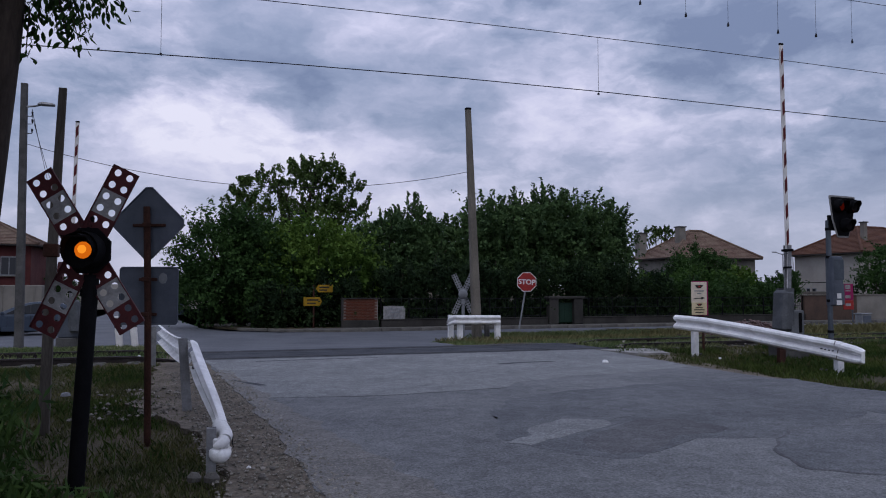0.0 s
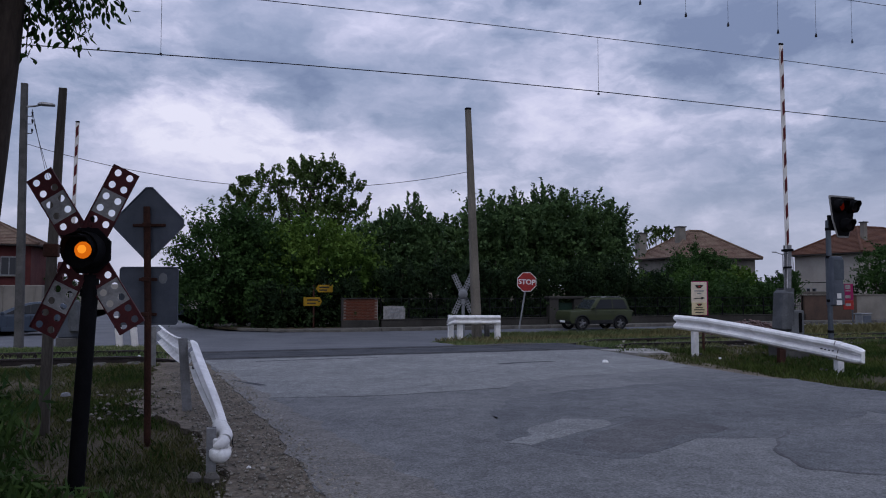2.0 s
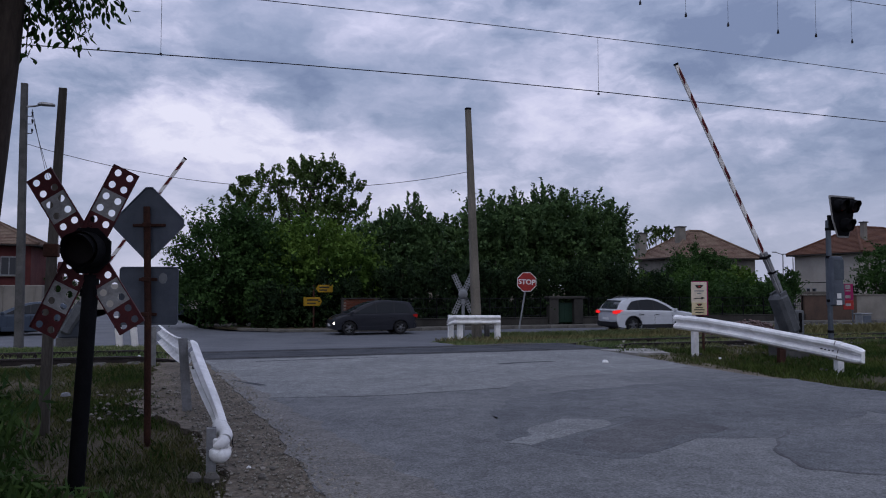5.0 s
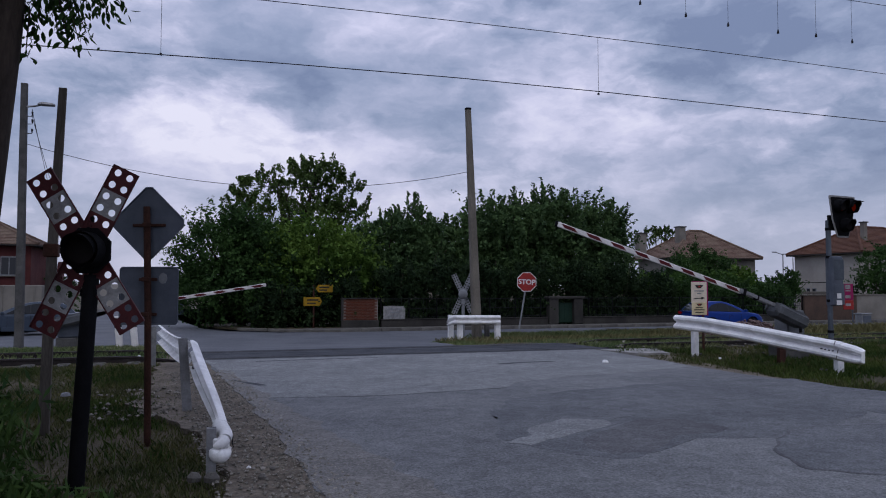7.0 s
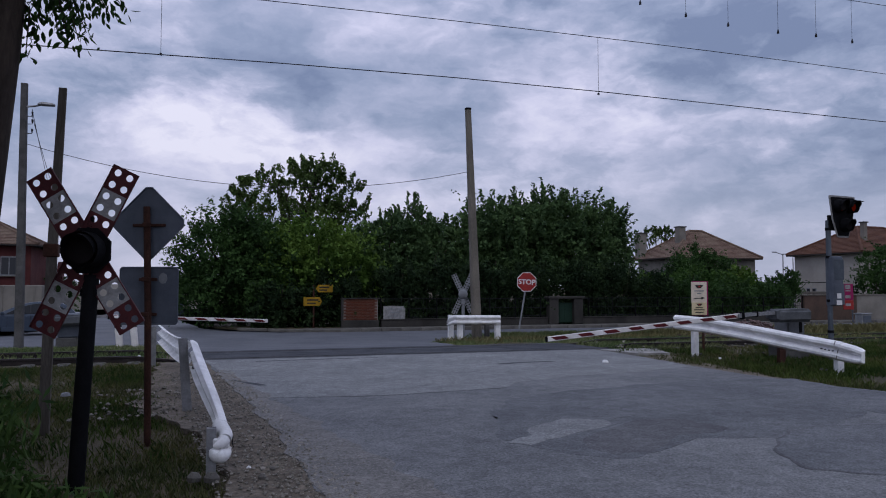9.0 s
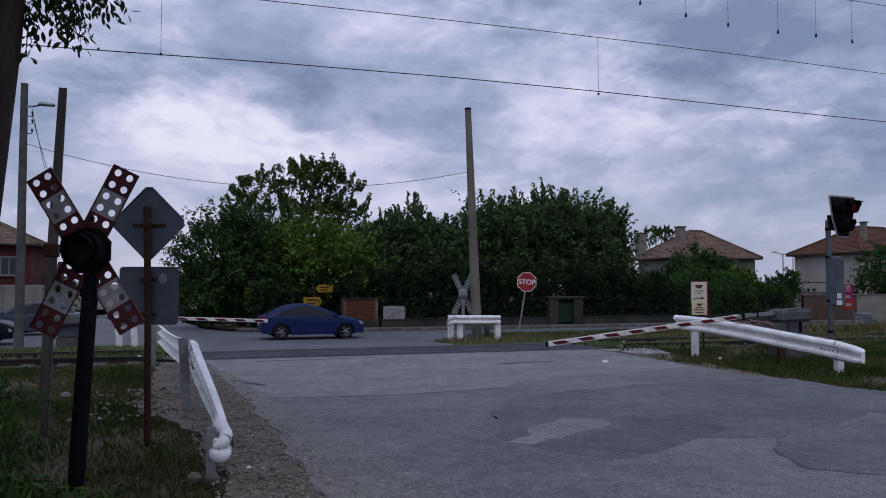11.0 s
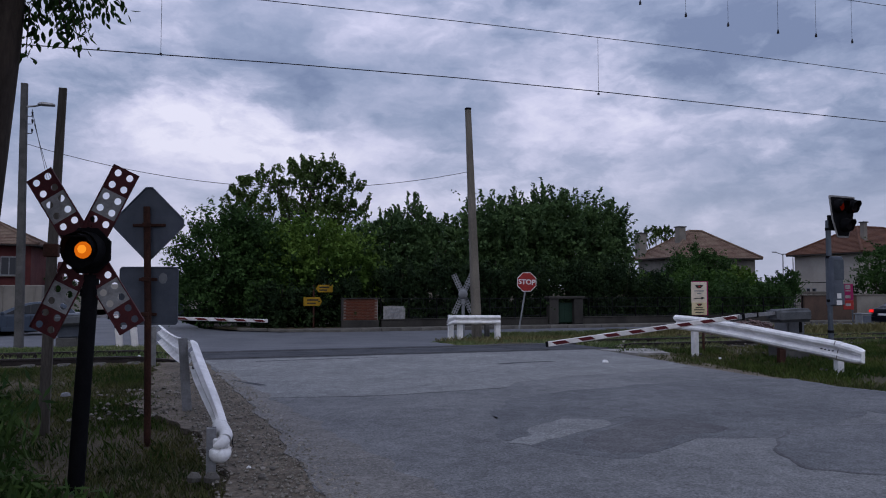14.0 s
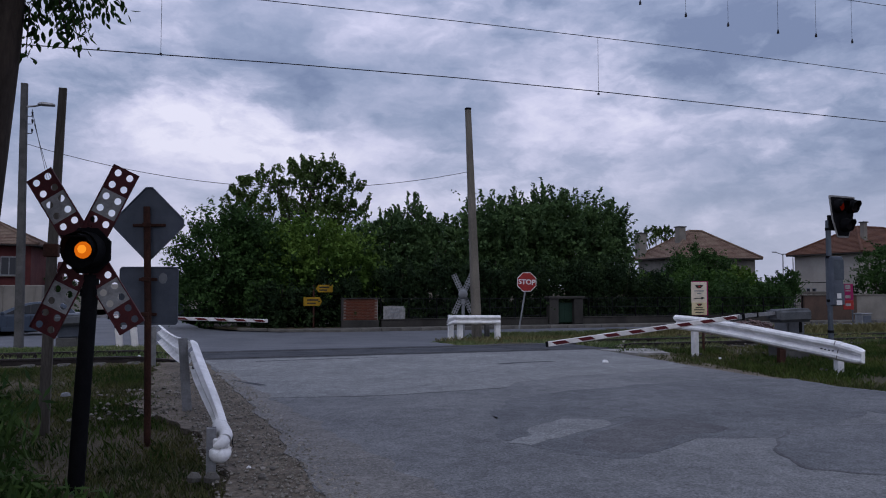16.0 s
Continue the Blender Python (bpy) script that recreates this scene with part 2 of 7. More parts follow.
M = dict(
    asphalt_old=mat("asphalt_old", (0.1619, 0.1649, 0.167), (0.1242, 0.1272, 0.1321), 0.55, 45, 0.85, 0, 0.35, 0.28, mid=0.27),
    asphalt_mid=mat("asphalt_mid", (0.1292, 0.133, 0.1394), (0.09872, 0.103, 0.1098), 0.8, 50, 0.85, 0, 0.4, 0.3, mid=0.27),
    asphalt_light=mat("asphalt_light", (0.2011, 0.2057, 0.2034), (0.1663, 0.1694, 0.1715), 0.9, 40, 0.88, 0, 0.3, 0.25, mid=0.27),
    asphalt_worn=mat("asphalt_worn", (0.112, 0.112, 0.117), (0.083, 0.083, 0.088), 1.1, 45, 0.88, 0, 0.5, 0.32, mid=0.25),
    road_dust=mat("road_dust", (0.182, 0.174, 0.163), (0.155, 0.149, 0.142), 1.5, 25, 0.95, 0, 0.5, 0.3, mid=0.22),
    asphalt_dark=mat("asphalt_dark", (0.0564, 0.06, 0.06798), (0.0329, 0.035, 0.0412), 1.5, 50, 0.85, 0, 0.4, 0.3),
    asphalt_far=mat("asphalt_far", (0.1156, 0.1205, 0.1311), (0.09245, 0.09644, 0.1072), 0.5, 40, 0.72, 0, 0.2, 0.2, mid=0.1),
    dirt=mat("dirt", (0.09, 0.071, 0.044), (0.055, 0.048, 0.027), 0.7, 22, 0.95, 0, 0.8, 0.4),
    gravel=mat("gravel", (0.158, 0.132, 0.103), (0.105, 0.086, 0.065), 2.0, 18, 0.95, 0, 0.9, 0.45),
    stone=mat("stone", (0.26, 0.24, 0.205), (0.165, 0.15, 0.127), 8, 60, 0.9, 0, 0.5, 0.2, 0.4, True),
    rubble_red=mat("rubble_red", (0.17, 0.115, 0.105), (0.1, 0.07, 0.066), 5, 50, 0.9, 0, 0.5, 0.25, 0.35, True),
    # mottled wall tone, darkened to hold the shade of the trees above
    wall_shaded=mat("wall_shaded", (0.05, 0.046, 0.041), (0.03, 0.028, 0.0255), 1.3, 40, 0.9, 0, 0.35, 0.25, stretch=(1, 1, 0.4)),
    wall_brown=mat("wall_brown", (0.095, 0.06, 0.045), (0.065, 0.045, 0.035), 1.2, 35, 0.9, 0, 0.3, 0.2),
    apron=mat("apron", (0.3, 0.29, 0.27), (0.22, 0.21, 0.2), 3, 40, 0.9, 0, 0.4, 0.2, mid=0.15),
    concrete=mat("concrete", (0.1816, 0.1611, 0.1325), (0.1211, 0.1074, 0.08915), 1.6, 45, 0.9, 0, 0.35, 0.2, stretch=(1, 1, 0.35)),
    concrete_dark=mat("concrete_dark", (0.105, 0.1015, 0.098), (0.063, 0.0616, 0.0595), 2.5, 45, 0.9, 0, 0.4, 0.25),
    kerb=mat("kerb", (0.14, 0.13, 0.115), (0.088, 0.082, 0.074), 2, 35, 0.9, 0, 0.3, 0.2, 0.15),
    pavement=mat("pavement", (0.1181, 0.1096, 0.0984), (0.07312, 0.0675, 0.05625), 1.2, 30, 0.92, 0, 0.4, 0.25),
    white_paint=mat("white_paint", (0.864, 0.8532, 0.8424), (0.6696, 0.6588, 0.648), 3.0, 40, 0.55, 0, 0.15, 0.08),
    galvanised=mat("galvanised", (0.28, 0.28, 0.287), (0.196, 0.196, 0.203), 6, 50, 0.5, 0.5, 0.1, 0.15),
    grey_metal=mat("grey_metal", (0.113, 0.1261, 0.1522), (0.07976, 0.09111, 0.1131), 2.5, 40, 0.55, 0.2, 0.08, 0.1),
    signal_grey=mat("signal_grey", (0.1, 0.115, 0.135), (0.07, 0.082, 0.098), 3, 40, 0.55, 0.2, 0.1, 0.14),
    grey_light=mat("grey_light", (0.256, 0.264, 0.272), (0.184, 0.188, 0.196), 3, 40, 0.6, 0.1, 0.1, 0.12),
    case_grey=mat("case_grey", (0.16, 0.166, 0.175), (0.105, 0.11, 0.118), 3, 40, 0.7, 0.1, 0.15, 0.18),
    drive_grey=mat("drive_grey", (0.115, 0.12, 0.128), (0.07, 0.074, 0.08), 3, 40, 0.7, 0.1, 0.15, 0.18),
    rust=mat("rust", (0.06375, 0.02625, 0.0165), (0.0375, 0.0165, 0.012), 6, 60, 0.85, 0.1, 0.3, 0.3),
    black_metal=mat("black_metal", (0.0095, 0.0095, 0.0105), (0.006, 0.006, 0.007), 5, 60, 0.75, 0, 0.15, 0.2, spec=0.04),
    board_red=mat("board_red", (0.0825, 0.0154, 0.0165), (0.0495, 0.011, 0.0132), 5, 50, 0.6, 0, 0.1, 0.2),
    board_white=mat("board_white", (0.315, 0.3075, 0.3), (0.195, 0.1875, 0.1837), 6, 50, 0.65, 0, 0.1, 0.2),
    stripe_red=mat("stripe_red", (0.09657, 0.009009, 0.01126), (0.07079, 0.006435, 0.009657), 4, 40, 0.5, 0, 0.05, 0.1),
    boom_white=mat("boom_white", (0.74, 0.71, 0.68), (0.55, 0.52, 0.5), 3, 40, 0.5, 0, 0.05, 0.08),
    sign_red=mat("sign_red", (0.322, 0.0315, 0.028), (0.266, 0.0245, 0.021), 4, 40, 0.45, 0, 0.03, 0.08),
    sign_white=mat("sign_white", (0.75, 0.74, 0.73), (0.66, 0.65, 0.64), 4, 40, 0.5, 0, 0.03, 0.06),
    sign_yellow=mat("sign_yellow", (0.33, 0.19, 0.008), (0.27, 0.15, 0.006), 4, 40, 0.5, 0, 0.03, 0.08),
    sign_black=mat("sign_black", (0.02, 0.02, 0.02), None, 4, 40, 0.5, 0, 0.03, 0.1),
    sign_green=mat("sign_green", (0.011, 0.032, 0.02), (0.008, 0.025, 0.015), 3, 40, 0.6, 0, 0.05, 0.1),
    poster=mat("poster", (0.72, 0.63, 0.5), (0.6, 0.5, 0.4), 4, 40, 0.6, 0, 0.03, 0.1),
    poster_yellow=mat("poster_yellow", (0.66, 0.55, 0.34), (0.55, 0.45, 0.27), 4, 40, 0.6, 0, 0.03, 0.1),
    pink=mat("pink", (0.3, 0.013, 0.095), (0.23, 0.012, 0.07), 3, 40, 0.6, 0, 0.03, 0.1),
    rail=mat("rail", (0.05, 0.042, 0.04), (0.032, 0.027, 0.026), 4, 50, 0.6, 0.6, 0.2, 0.2),
    sleeper=mat("sleeper", (0.13, 0.12, 0.11), (0.08, 0.075, 0.07), 3, 40, 0.9, 0, 0.4, 0.2),
    brick=mat("brick", (0.1344, 0.04256, 0.0224), (0.09856, 0.03136, 0.01792), 5, 50, 0.9, 0, 0.3, 0.15, 0.22),
    mortar=mat("mortar", (0.25, 0.22, 0.19), (0.18, 0.16, 0.14), 4, 50, 0.95, 0, 0.3, 0.2),
    plaster_white=mat("plaster_white", (0.4, 0.37, 0.33), (0.33, 0.305, 0.27), 0.8, 30, 0.9, 0, 0.2, 0.08),
    plaster_grey=mat("plaster_grey", (0.23, 0.21, 0.18), (0.165, 0.15, 0.13), 0.9, 30, 0.9, 0, 0.2, 0.12),
    plaster_red=mat("plaster_red", (0.09504, 0.02722, 0.02475), (0.07128, 0.0198, 0.0198), 0.8, 30, 0.9, 0, 0.2, 0.12),
    roof_brown=mat("roof_brown", (0.115, 0.07, 0.052), (0.165, 0.118, 0.086), 0.9, 20, 0.9, 0, 0.4, 0.25, 0.15, mid=0.22),
    roof_red=mat("roof_red", (0.12, 0.056, 0.034), (0.09, 0.042, 0.028), 0.7, 20, 0.9, 0, 0.4, 0.2, 0.15, mid=0.22),
    bark=mat("bark", (0.06, 0.045, 0.035), (0.03, 0.024, 0.02), 5, 30, 0.95, 0, 0.8, 0.3, stretch=(1, 1, 0.25)),
    wood_dark=mat("wood_dark", (0.06, 0.05, 0.045), (0.035, 0.03, 0.028), 4, 40, 0.9, 0, 0.4, 0.3, stretch=(1, 1, 0.15)),
    post_grey=mat("post_grey", (0.115, 0.1, 0.085), (0.07, 0.06, 0.05), 4, 40, 0.9, 0, 0.4, 0.25, stretch=(1, 1, 0.2)),
    wire=mat("wire", (0.025, 0.025, 0.03), None, 5, 50, 0.6, 0.3, 0.05, 0.1),
    tyre=mat("tyre", (0.014, 0.014, 0.015), None, 5, 60, 0.85, 0, 0.1, 0.1),
    rim=mat("rim", (0.252, 0.252, 0.258), (0.18, 0.18, 0.186), 6, 50, 0.35, 0.8, 0.03, 0.08),
    trim=mat("trim", (0.02, 0.02, 0.022), None, 5, 60, 0.6, 0, 0.05, 0.1),
    car_green=paint_mat("car_green", (0.042, 0.05, 0.024), 0.4),
    car_white=paint_mat("car_white", (0.5, 0.51, 0.54)),
    car_grey=paint_mat("car_grey", (0.02, 0.021, 0.027)),
    car_blue=paint_mat("car_blue", (0.007, 0.036, 0.21)),
    car_navy=paint_mat("car_navy", (0.009, 0.02, 0.082)),
    car_black=paint_mat("car_black", (0.003, 0.004, 0.008)),
    car_silver=paint_mat("car_silver", (0.05, 0.065, 0.09)),
    glass=glass_mat("glass", (0.012, 0.014, 0.016)),
    glass_pale=glass_mat("glass_pale", (0.045, 0.055, 0.06)),
    glass_screen=screen_gloss(glass_mat("glass_screen", (0.03, 0.036, 0.04))),
    glass_house=glass_mat("glass_house", (0.03, 0.033, 0.038)),
    lens_clear=glass_mat("lens_clear", (0.35, 0.36, 0.38), 0.1),
    lens_red=glass_mat("lens_red", (0.35, 0.012, 0.012), 0.15),
    lens_dark=mat("lens_dark", (0.009, 0.007, 0.007), None, 6, 50, 0.8, 0, 0.05, 0.1, spec=0.1),
    amber_glow=glow_mat("amber_glow", (1.0, 0.2, 0.008), 0.62),
    amber_core=glow_mat("amber_core", (1.0, 0.3, 0.02), 1.05),
    red_glow=glow_mat("red_glow", (1.0, 0.06, 0.02), 0.04),
    head_glow=glow_mat("head_glow", (1.0, 0.96, 0.85), 3.5),
    head_dim=glow_mat("head_dim", (1.0, 0.85, 0.5), 0.55),
    tail_glow=glow_mat("tail_glow", (1.0, 0.022, 0.025), 0.85),
    leaf_broad=leaf_mat("leaf_broad", (0.031, 0.06, 0.024), (0.094, 0.157, 0.055)),
    leaf_dark=leaf_mat("leaf_dark", (0.018, 0.042, 0.012), (0.06, 0.118, 0.031)),
    leaf_weed=leaf_mat("leaf_weed", (0.022, 0.05, 0.014), (0.07, 0.12, 0.03), 2.0),
    # undergrowth green darkened: the dense shade below the crowns is in the colour
    leaf_shaded=leaf_mat("leaf_shaded", (0.012, 0.026, 0.01), (0.036, 0.062, 0.022)),
    leaf_mid=leaf_mat("leaf_mid", (0.052, 0.105, 0.018), (0.145, 0.235, 0.042)),
    leaf_bright=leaf_mat("leaf_bright", (0.026, 0.066, 0.014), (0.076, 0.142, 0.032), 0.7),
    leaf_olive=leaf_mat("leaf_olive", (0.03802, 0.06842, 0.01936), (0.09504, 0.1426, 0.03871)),
    grass=leaf_mat("grass", (0.11, 0.18, 0.065), (0.31, 0.33, 0.155), 0.35),
    grass_verge=leaf_mat("grass_verge", (0.055, 0.08, 0.028), (0.175, 0.165, 0.068), 0.9),
    grass_green=leaf_mat("grass_green", (0.0359, 0.07181, 0.01675), (0.1077, 0.1437, 0.0359), 0.6),
    grass_dry=leaf_mat("grass_dry", (0.185, 0.172, 0.078), (0.42, 0.38, 0.18), 0.4),
)

# ---- geometry helpers ----


class Geo:
    """Collects vertices and faces of one part."""

    def __init__(self):
        self.v, self.f = [], []

    def add(self, vs, fs):
        o = len(self.v)
        self.v += [tuple(p) for p in vs]
        self.f += [tuple(i + o for i in f) for f in fs]
        return self

    def box(self, c, s, bevel=0.0, m=None):
        bm = bmesh.new()
        bmesh.ops.create_cube(bm, size=1.0)
        for p in bm.verts:
            p.co = Vector((p.co.x * s[0], p.co.y * s[1], p.co.z * s[2]))
        if bevel:
            bmesh.ops.bevel(bm, geom=bm.edges[:], offset=bevel, segments=1, affect="EDGES")
        bm.verts.index_update()
        t = (m or Matrix()) if m else Matrix()
        vs = [t @ (p.co + Vector(c)) if m else p.co + Vector(c) for p in bm.verts]
        self.add(vs, [[q.index for q in f.verts] for f in bm.faces])
        bm.free()
        return self

    def tube(self, pts, radii, seg=12, caps=True):
        pts = [Vector(p) for p in pts]
        if not isinstance(radii, (list, tuple)):
            radii = [radii] * len(pts)
        vs, fs = [], []
        ref = Vector((0.13, 0.97, 0.2))
        for i, p in enumerate(pts):
            d = (pts[min(i + 1, len(pts) - 1)] - pts[max(i - 1, 0)]).normalized()
            a = d.cross(ref if abs(d.dot(ref.normalized())) < 0.95 else Vector((1, 0, 0))).normalized()
            b = d.cross(a)
            for k in range(seg):
                t = 2 * math.pi * k / seg
                vs.append(p + radii[i] * (math.cos(t) * a + math.sin(t) * b))
        for i in range(len(pts) - 1):
            for k in range(seg):
                k2 = (k + 1) % seg
                fs.append((i * seg + k, i * seg + k2, (i + 1) * seg + k2, (i + 1) * seg + k))
        if caps:
            fs.append(tuple(range(seg))[::-1])
            fs.append(tuple((len(pts) - 1) * seg + k for k in range(seg)))
        return self.add(vs, fs)

    def layers(self, rings, closed=True):
        """Skins a stack of rings of equal length and caps both ends."""
        k = len(rings[0])
        vs = [p for r in rings for p in r]
        fs = []
        for i in range(len(rings) - 1):
            for j in range(k):
                j2 = (j + 1) % k
                fs.append((i * k + j, i * k + j2, (i + 1) * k + j2, (i + 1) * k + j))
        if closed:
            fs.append(tuple(range(k))[::-1])
            fs.append(tuple((len(rings) - 1) * k + j for j in range(k)))
        return self.add(vs, fs)

    def prism(self, outline, axis, lo, hi):
        """Extrudes a 2D outline along axis 0, 1 or 2 from lo to hi."""
        def at(a, b, c):
            return ((c, a, b), (a, c, b), (a, b, c))[axis]
        return self.layers([[at(a, b, lo) for a, b in outline], [at(a, b, hi) for a, b in outline]])

    def mesh(self, name, material, smooth=False, weld=False):
        me = bpy.data.meshes.new(name)
        me.from_pydata(self.v, [], self.f)
        bm = bmesh.new()
        bm.from_mesh(me)
        if weld:
            bmesh.ops.remove_doubles(bm, verts=bm.verts[:], dist=0.0005)
        bmesh.ops.recalc_face_normals(bm, faces=bm.faces[:])
        bm.to_mesh(me)
        bm.free()
        if smooth:
            me.shade_smooth()
            me.set_sharp_from_angle(angle=radians(40))
        me.materials.append(M[material])
        return me


def curve_through(pts, sub=4):
    """A smooth outline through the given corners."""
    out = []
    for i in range(len(pts) - 1):
        p0, p1, p2, p3 = pts[max(0, i - 1)], pts[i], pts[i + 1], pts[min(len(pts) - 1, i + 2)]
        for k in range(sub):
            t = k / sub
            a, b, c, d = -0.5 * t + t * t - 0.5 * t ** 3, 1 - 2.5 * t * t + 1.5 * t ** 3, 0.5 * t + 2 * t * t - 1.5 * t ** 3, -0.5 * t * t + 0.5 * t ** 3
            out.append(tuple(p0[q] * a + p1[q] * b + p2[q] * c + p3[q] * d for q in (0, 1)))
    return out + [tuple(pts[-1])]


def thing(name, label, category, m=None, group="", kind=""):
    ob = new(name)
    ob.empty_display_size = 0.2
    if m:
        ob.matrix_world = m
    return tagged(ob, label, category, group, kind)


def part(name, geo, material, parent, label="", m=None, smooth=False):
    ob = new(name, geo if isinstance(geo, bpy.types.Mesh) else geo.mesh(name, material, smooth))
    ob.parent = parent
    if m:
        ob.matrix_basis = m
    if label:
        ob["label"] = label
    return ob


def solid(name, geo, material, label, category="", kind="", m=None, group="", smooth=False):
    ob = new(name, geo.mesh(name, material, smooth))
    if m:
        ob.matrix_world = m
    return tagged(ob, label, category, group, kind)


def ground_z(y):
    """The rail bank: level up to the track, then falling to the far road."""
    if y < 18.4:
        return 0.0
    if y > 28.5:
        return -0.65
    t = (y - 18.4) / 10.1
    return -0.65 * (t * 0.7 + 0.3 * t * t * (3 - 2 * t))


def sheet(name, outline, material, label, dz=0.004, thick=0.06, step=0.6, category="", kind="structure"):
    """A flat slab in plan that follows the bank: the outline is cut into strips along y."""
    bm = bmesh.new()
    f = bm.faces.new([bm.verts.new((x, y, 0)) for x, y in outline])
    lo, hi = min(y for _, y in outline), max(y for _, y in outline)
    ys = [y for y in np.arange(18.4, 28.6, step) if lo < y < hi]
    for y in ys:
        bmesh.ops.bisect_plane(bm, geom=bm.verts[:] + bm.edges[:] + bm.faces[:], plane_co=(0, y, 0), plane_no=(0, 1, 0))
    bmesh.ops.triangulate(bm, faces=bm.faces[:])
    for p in bm.verts:
        p.co.z = ground_z(p.co.y) + dz
    top = bm.faces[:]
    ext = bmesh.ops.extrude_face_region(bm, geom=top)
    for p in [g for g in ext["geom"] if isinstance(g, bmesh.types.BMVert)]:
        p.co.z -= thick
    bmesh.ops.recalc_face_normals(bm, faces=bm.faces[:])
    me = bpy.data.meshes.new(name)
    bm.to_mesh(me)
    bm.free()
    me.materials.append(M[material])
    return tagged(new(name, me), label, category, "", kind)


def wobble(pts, amount, seed, closed=True, per=6):
    """Breaks straight plan edges into uneven ones: each new corner shifts along the edge's normal by smooth noise."""
    out = []
    k = len(pts)
    for i in range(k if closed else k - 1):
        a, b = pts[i], pts[(i + 1) % k]
        ln = math.hypot(b[0] - a[0], b[1] - a[1]) or 1.0
        nx, ny = -(b[1] - a[1]) / ln, (b[0] - a[0]) / ln
        n = max(1, min(per * 2, int(ln / max(0.05, amount * 1.6))))
        for j in range(n):
            t = j / n
            x, y = a[0] + (b[0] - a[0]) * t, a[1] + (b[1] - a[1]) * t
            s = amount * 1.5 * noise.noise((x * 2.2, y * 2.2, seed * 3.7)) + amount * 0.7 * noise.noise((x * 7, y * 7, seed * 1.3))
            out.append((x + nx * s, y + ny * s))
    return out


# ---- ground, road, track ----


def ground():
    xs = [-900, -300, -120, -60, -40, *np.arange(-30, 60.1, 1.5), 80, 120, 300, 900]
    ys = [-900, -200, -60, -30, -15, *np.arange(-6, 45, 0.75), 60, 90, 150, 300, 700, 1600]
    vs, fs = [], []
    for y in ys:
        for x in xs:
            z = ground_z(y)
            if -20 < x < 60 and -4 < y < 30:
                z += 0.035 * (noise.noise((x * 0.5, y * 0.5, 0)) - 0.3) - 0.02
                if x < -0.3 or (x > 10 and y < 16) or (x > 8.5 and y > 19):
                    z += 0.02
            else:
                z -= 0.03
            vs.append((x, y, z))
    k = len(xs)
    for j in range(len(ys) - 1):
        for i in range(k - 1):
            fs.append((j * k + i, j * k + i + 1, (j + 1) * k + i + 1, (j + 1) * k + i))
    g = Geo().add(vs, fs)
    solid("ground", g, "dirt", "dry earth verge with patchy worn grass", kind="structure", smooth=True)


ground()
near_edge = [(-3.5, -8), (0.6, -1.5), (1.0, 2.0), (0.97, 4.2), (0.88, 5.3), (0.86, 7.2), (0.68, 10.4), (0.46, 13.3), (0.2, 15.55)]
near_far = [(8.8, 15.55), (8.75, 13.9), (8.58, 12.2), (8.56, 10.2), (8.7, 8.6), (9.3, 6.4), (13, 3.0), (22, -8)]
rng0 = random.Random(5)
left_line = [(x + rng0.uniform(-0.05, 0.05), y) for a, b in zip(near_edge, near_edge[1:]) for t in (0, 0.25, 0.5, 0.75) for x, y in [(a[0] + (b[0] - a[0]) * t, a[1] + (b[1] - a[1]) * t)]] + [near_edge[-1]]
right_line = [(x + rng0.uniform(-0.05, 0.05), y) for a, b in zip(near_far, near_far[1:]) for t in (0, 0.25, 0.5, 0.75) for x, y in [(a[0] + (b[0] - a[0]) * t, a[1] + (b[1] - a[1]) * t)]] + [near_far[-1]]
sheet("road", left_line + right_line, "asphalt_old", "worn grey asphalt road before the railway crossing", dz=0.03, thick=0.1)
sheet("road_over_bank", [(0.0, 17.75), (6.2, 17.75), (6.35, 19.4), (7.2, 22.6), (8.3, 26.5), (12.5, 29.2), (12.5, 29.6), (-12, 29.6), (-12, 29.0), (-4.0, 26.5), (-1.2, 22.5), (-0.1, 19.0)],
      "asphalt_far", "grey asphalt road falling from the track to the main road", dz=0.02, thick=0.1)
sheet("main_road", [(-260, 29.55), (420, 29.55), (420, 36.0), (6.8, 36.0), (4.0, 36.6), (1.8, 38.5), (0.6, 42), (-1.5, 60), (-3.0, 120), (-7, 120), (-6.4, 60), (-6.6, 42), (-7.8, 38.5), (-10, 36.6), (-13, 36.0), (-260, 36.0)],
      "asphalt_far", "smooth grey asphalt main road beyond the railway", dz=0.015, thick=0.1)
# asphalt patches, each a thin layer with a ragged edge
sheet("asphalt_patch", wobble([(0.66, 9.95), (1.6, 9.78), (2.4, 9.65), (3.4, 9.74), (4.2, 9.9), (4.6, 10.4), (5.6, 10.8), (7.2, 11.1), (8.5, 11.5), (8.66, 13.5), (8.75, 15.5), (0.25, 15.5), (0.5, 13.3)], 0.05, 2), "asphalt_light",
      "pale resurfaced asphalt strip along the railway crossing", dz=0.0325, thick=0.02)
sheet("asphalt_patch", wobble([(2.7, 6.6), (3.0, 5.75), (3.4, 5.45), (3.9, 5.7), (4.45, 6.0), (5.2, 5.8), (6.8, 6.4), (8.6, 7.6), (8.8, 9.5), (7.6, 9.9), (6.2, 9.6), (4.85, 9.3), (3.9, 8.9), (3.3, 8.2)], 0.07, 3, per=9), "asphalt_mid",
      "darker repaired asphalt patch with ragged edge", dz=0.0315, thick=0.02)
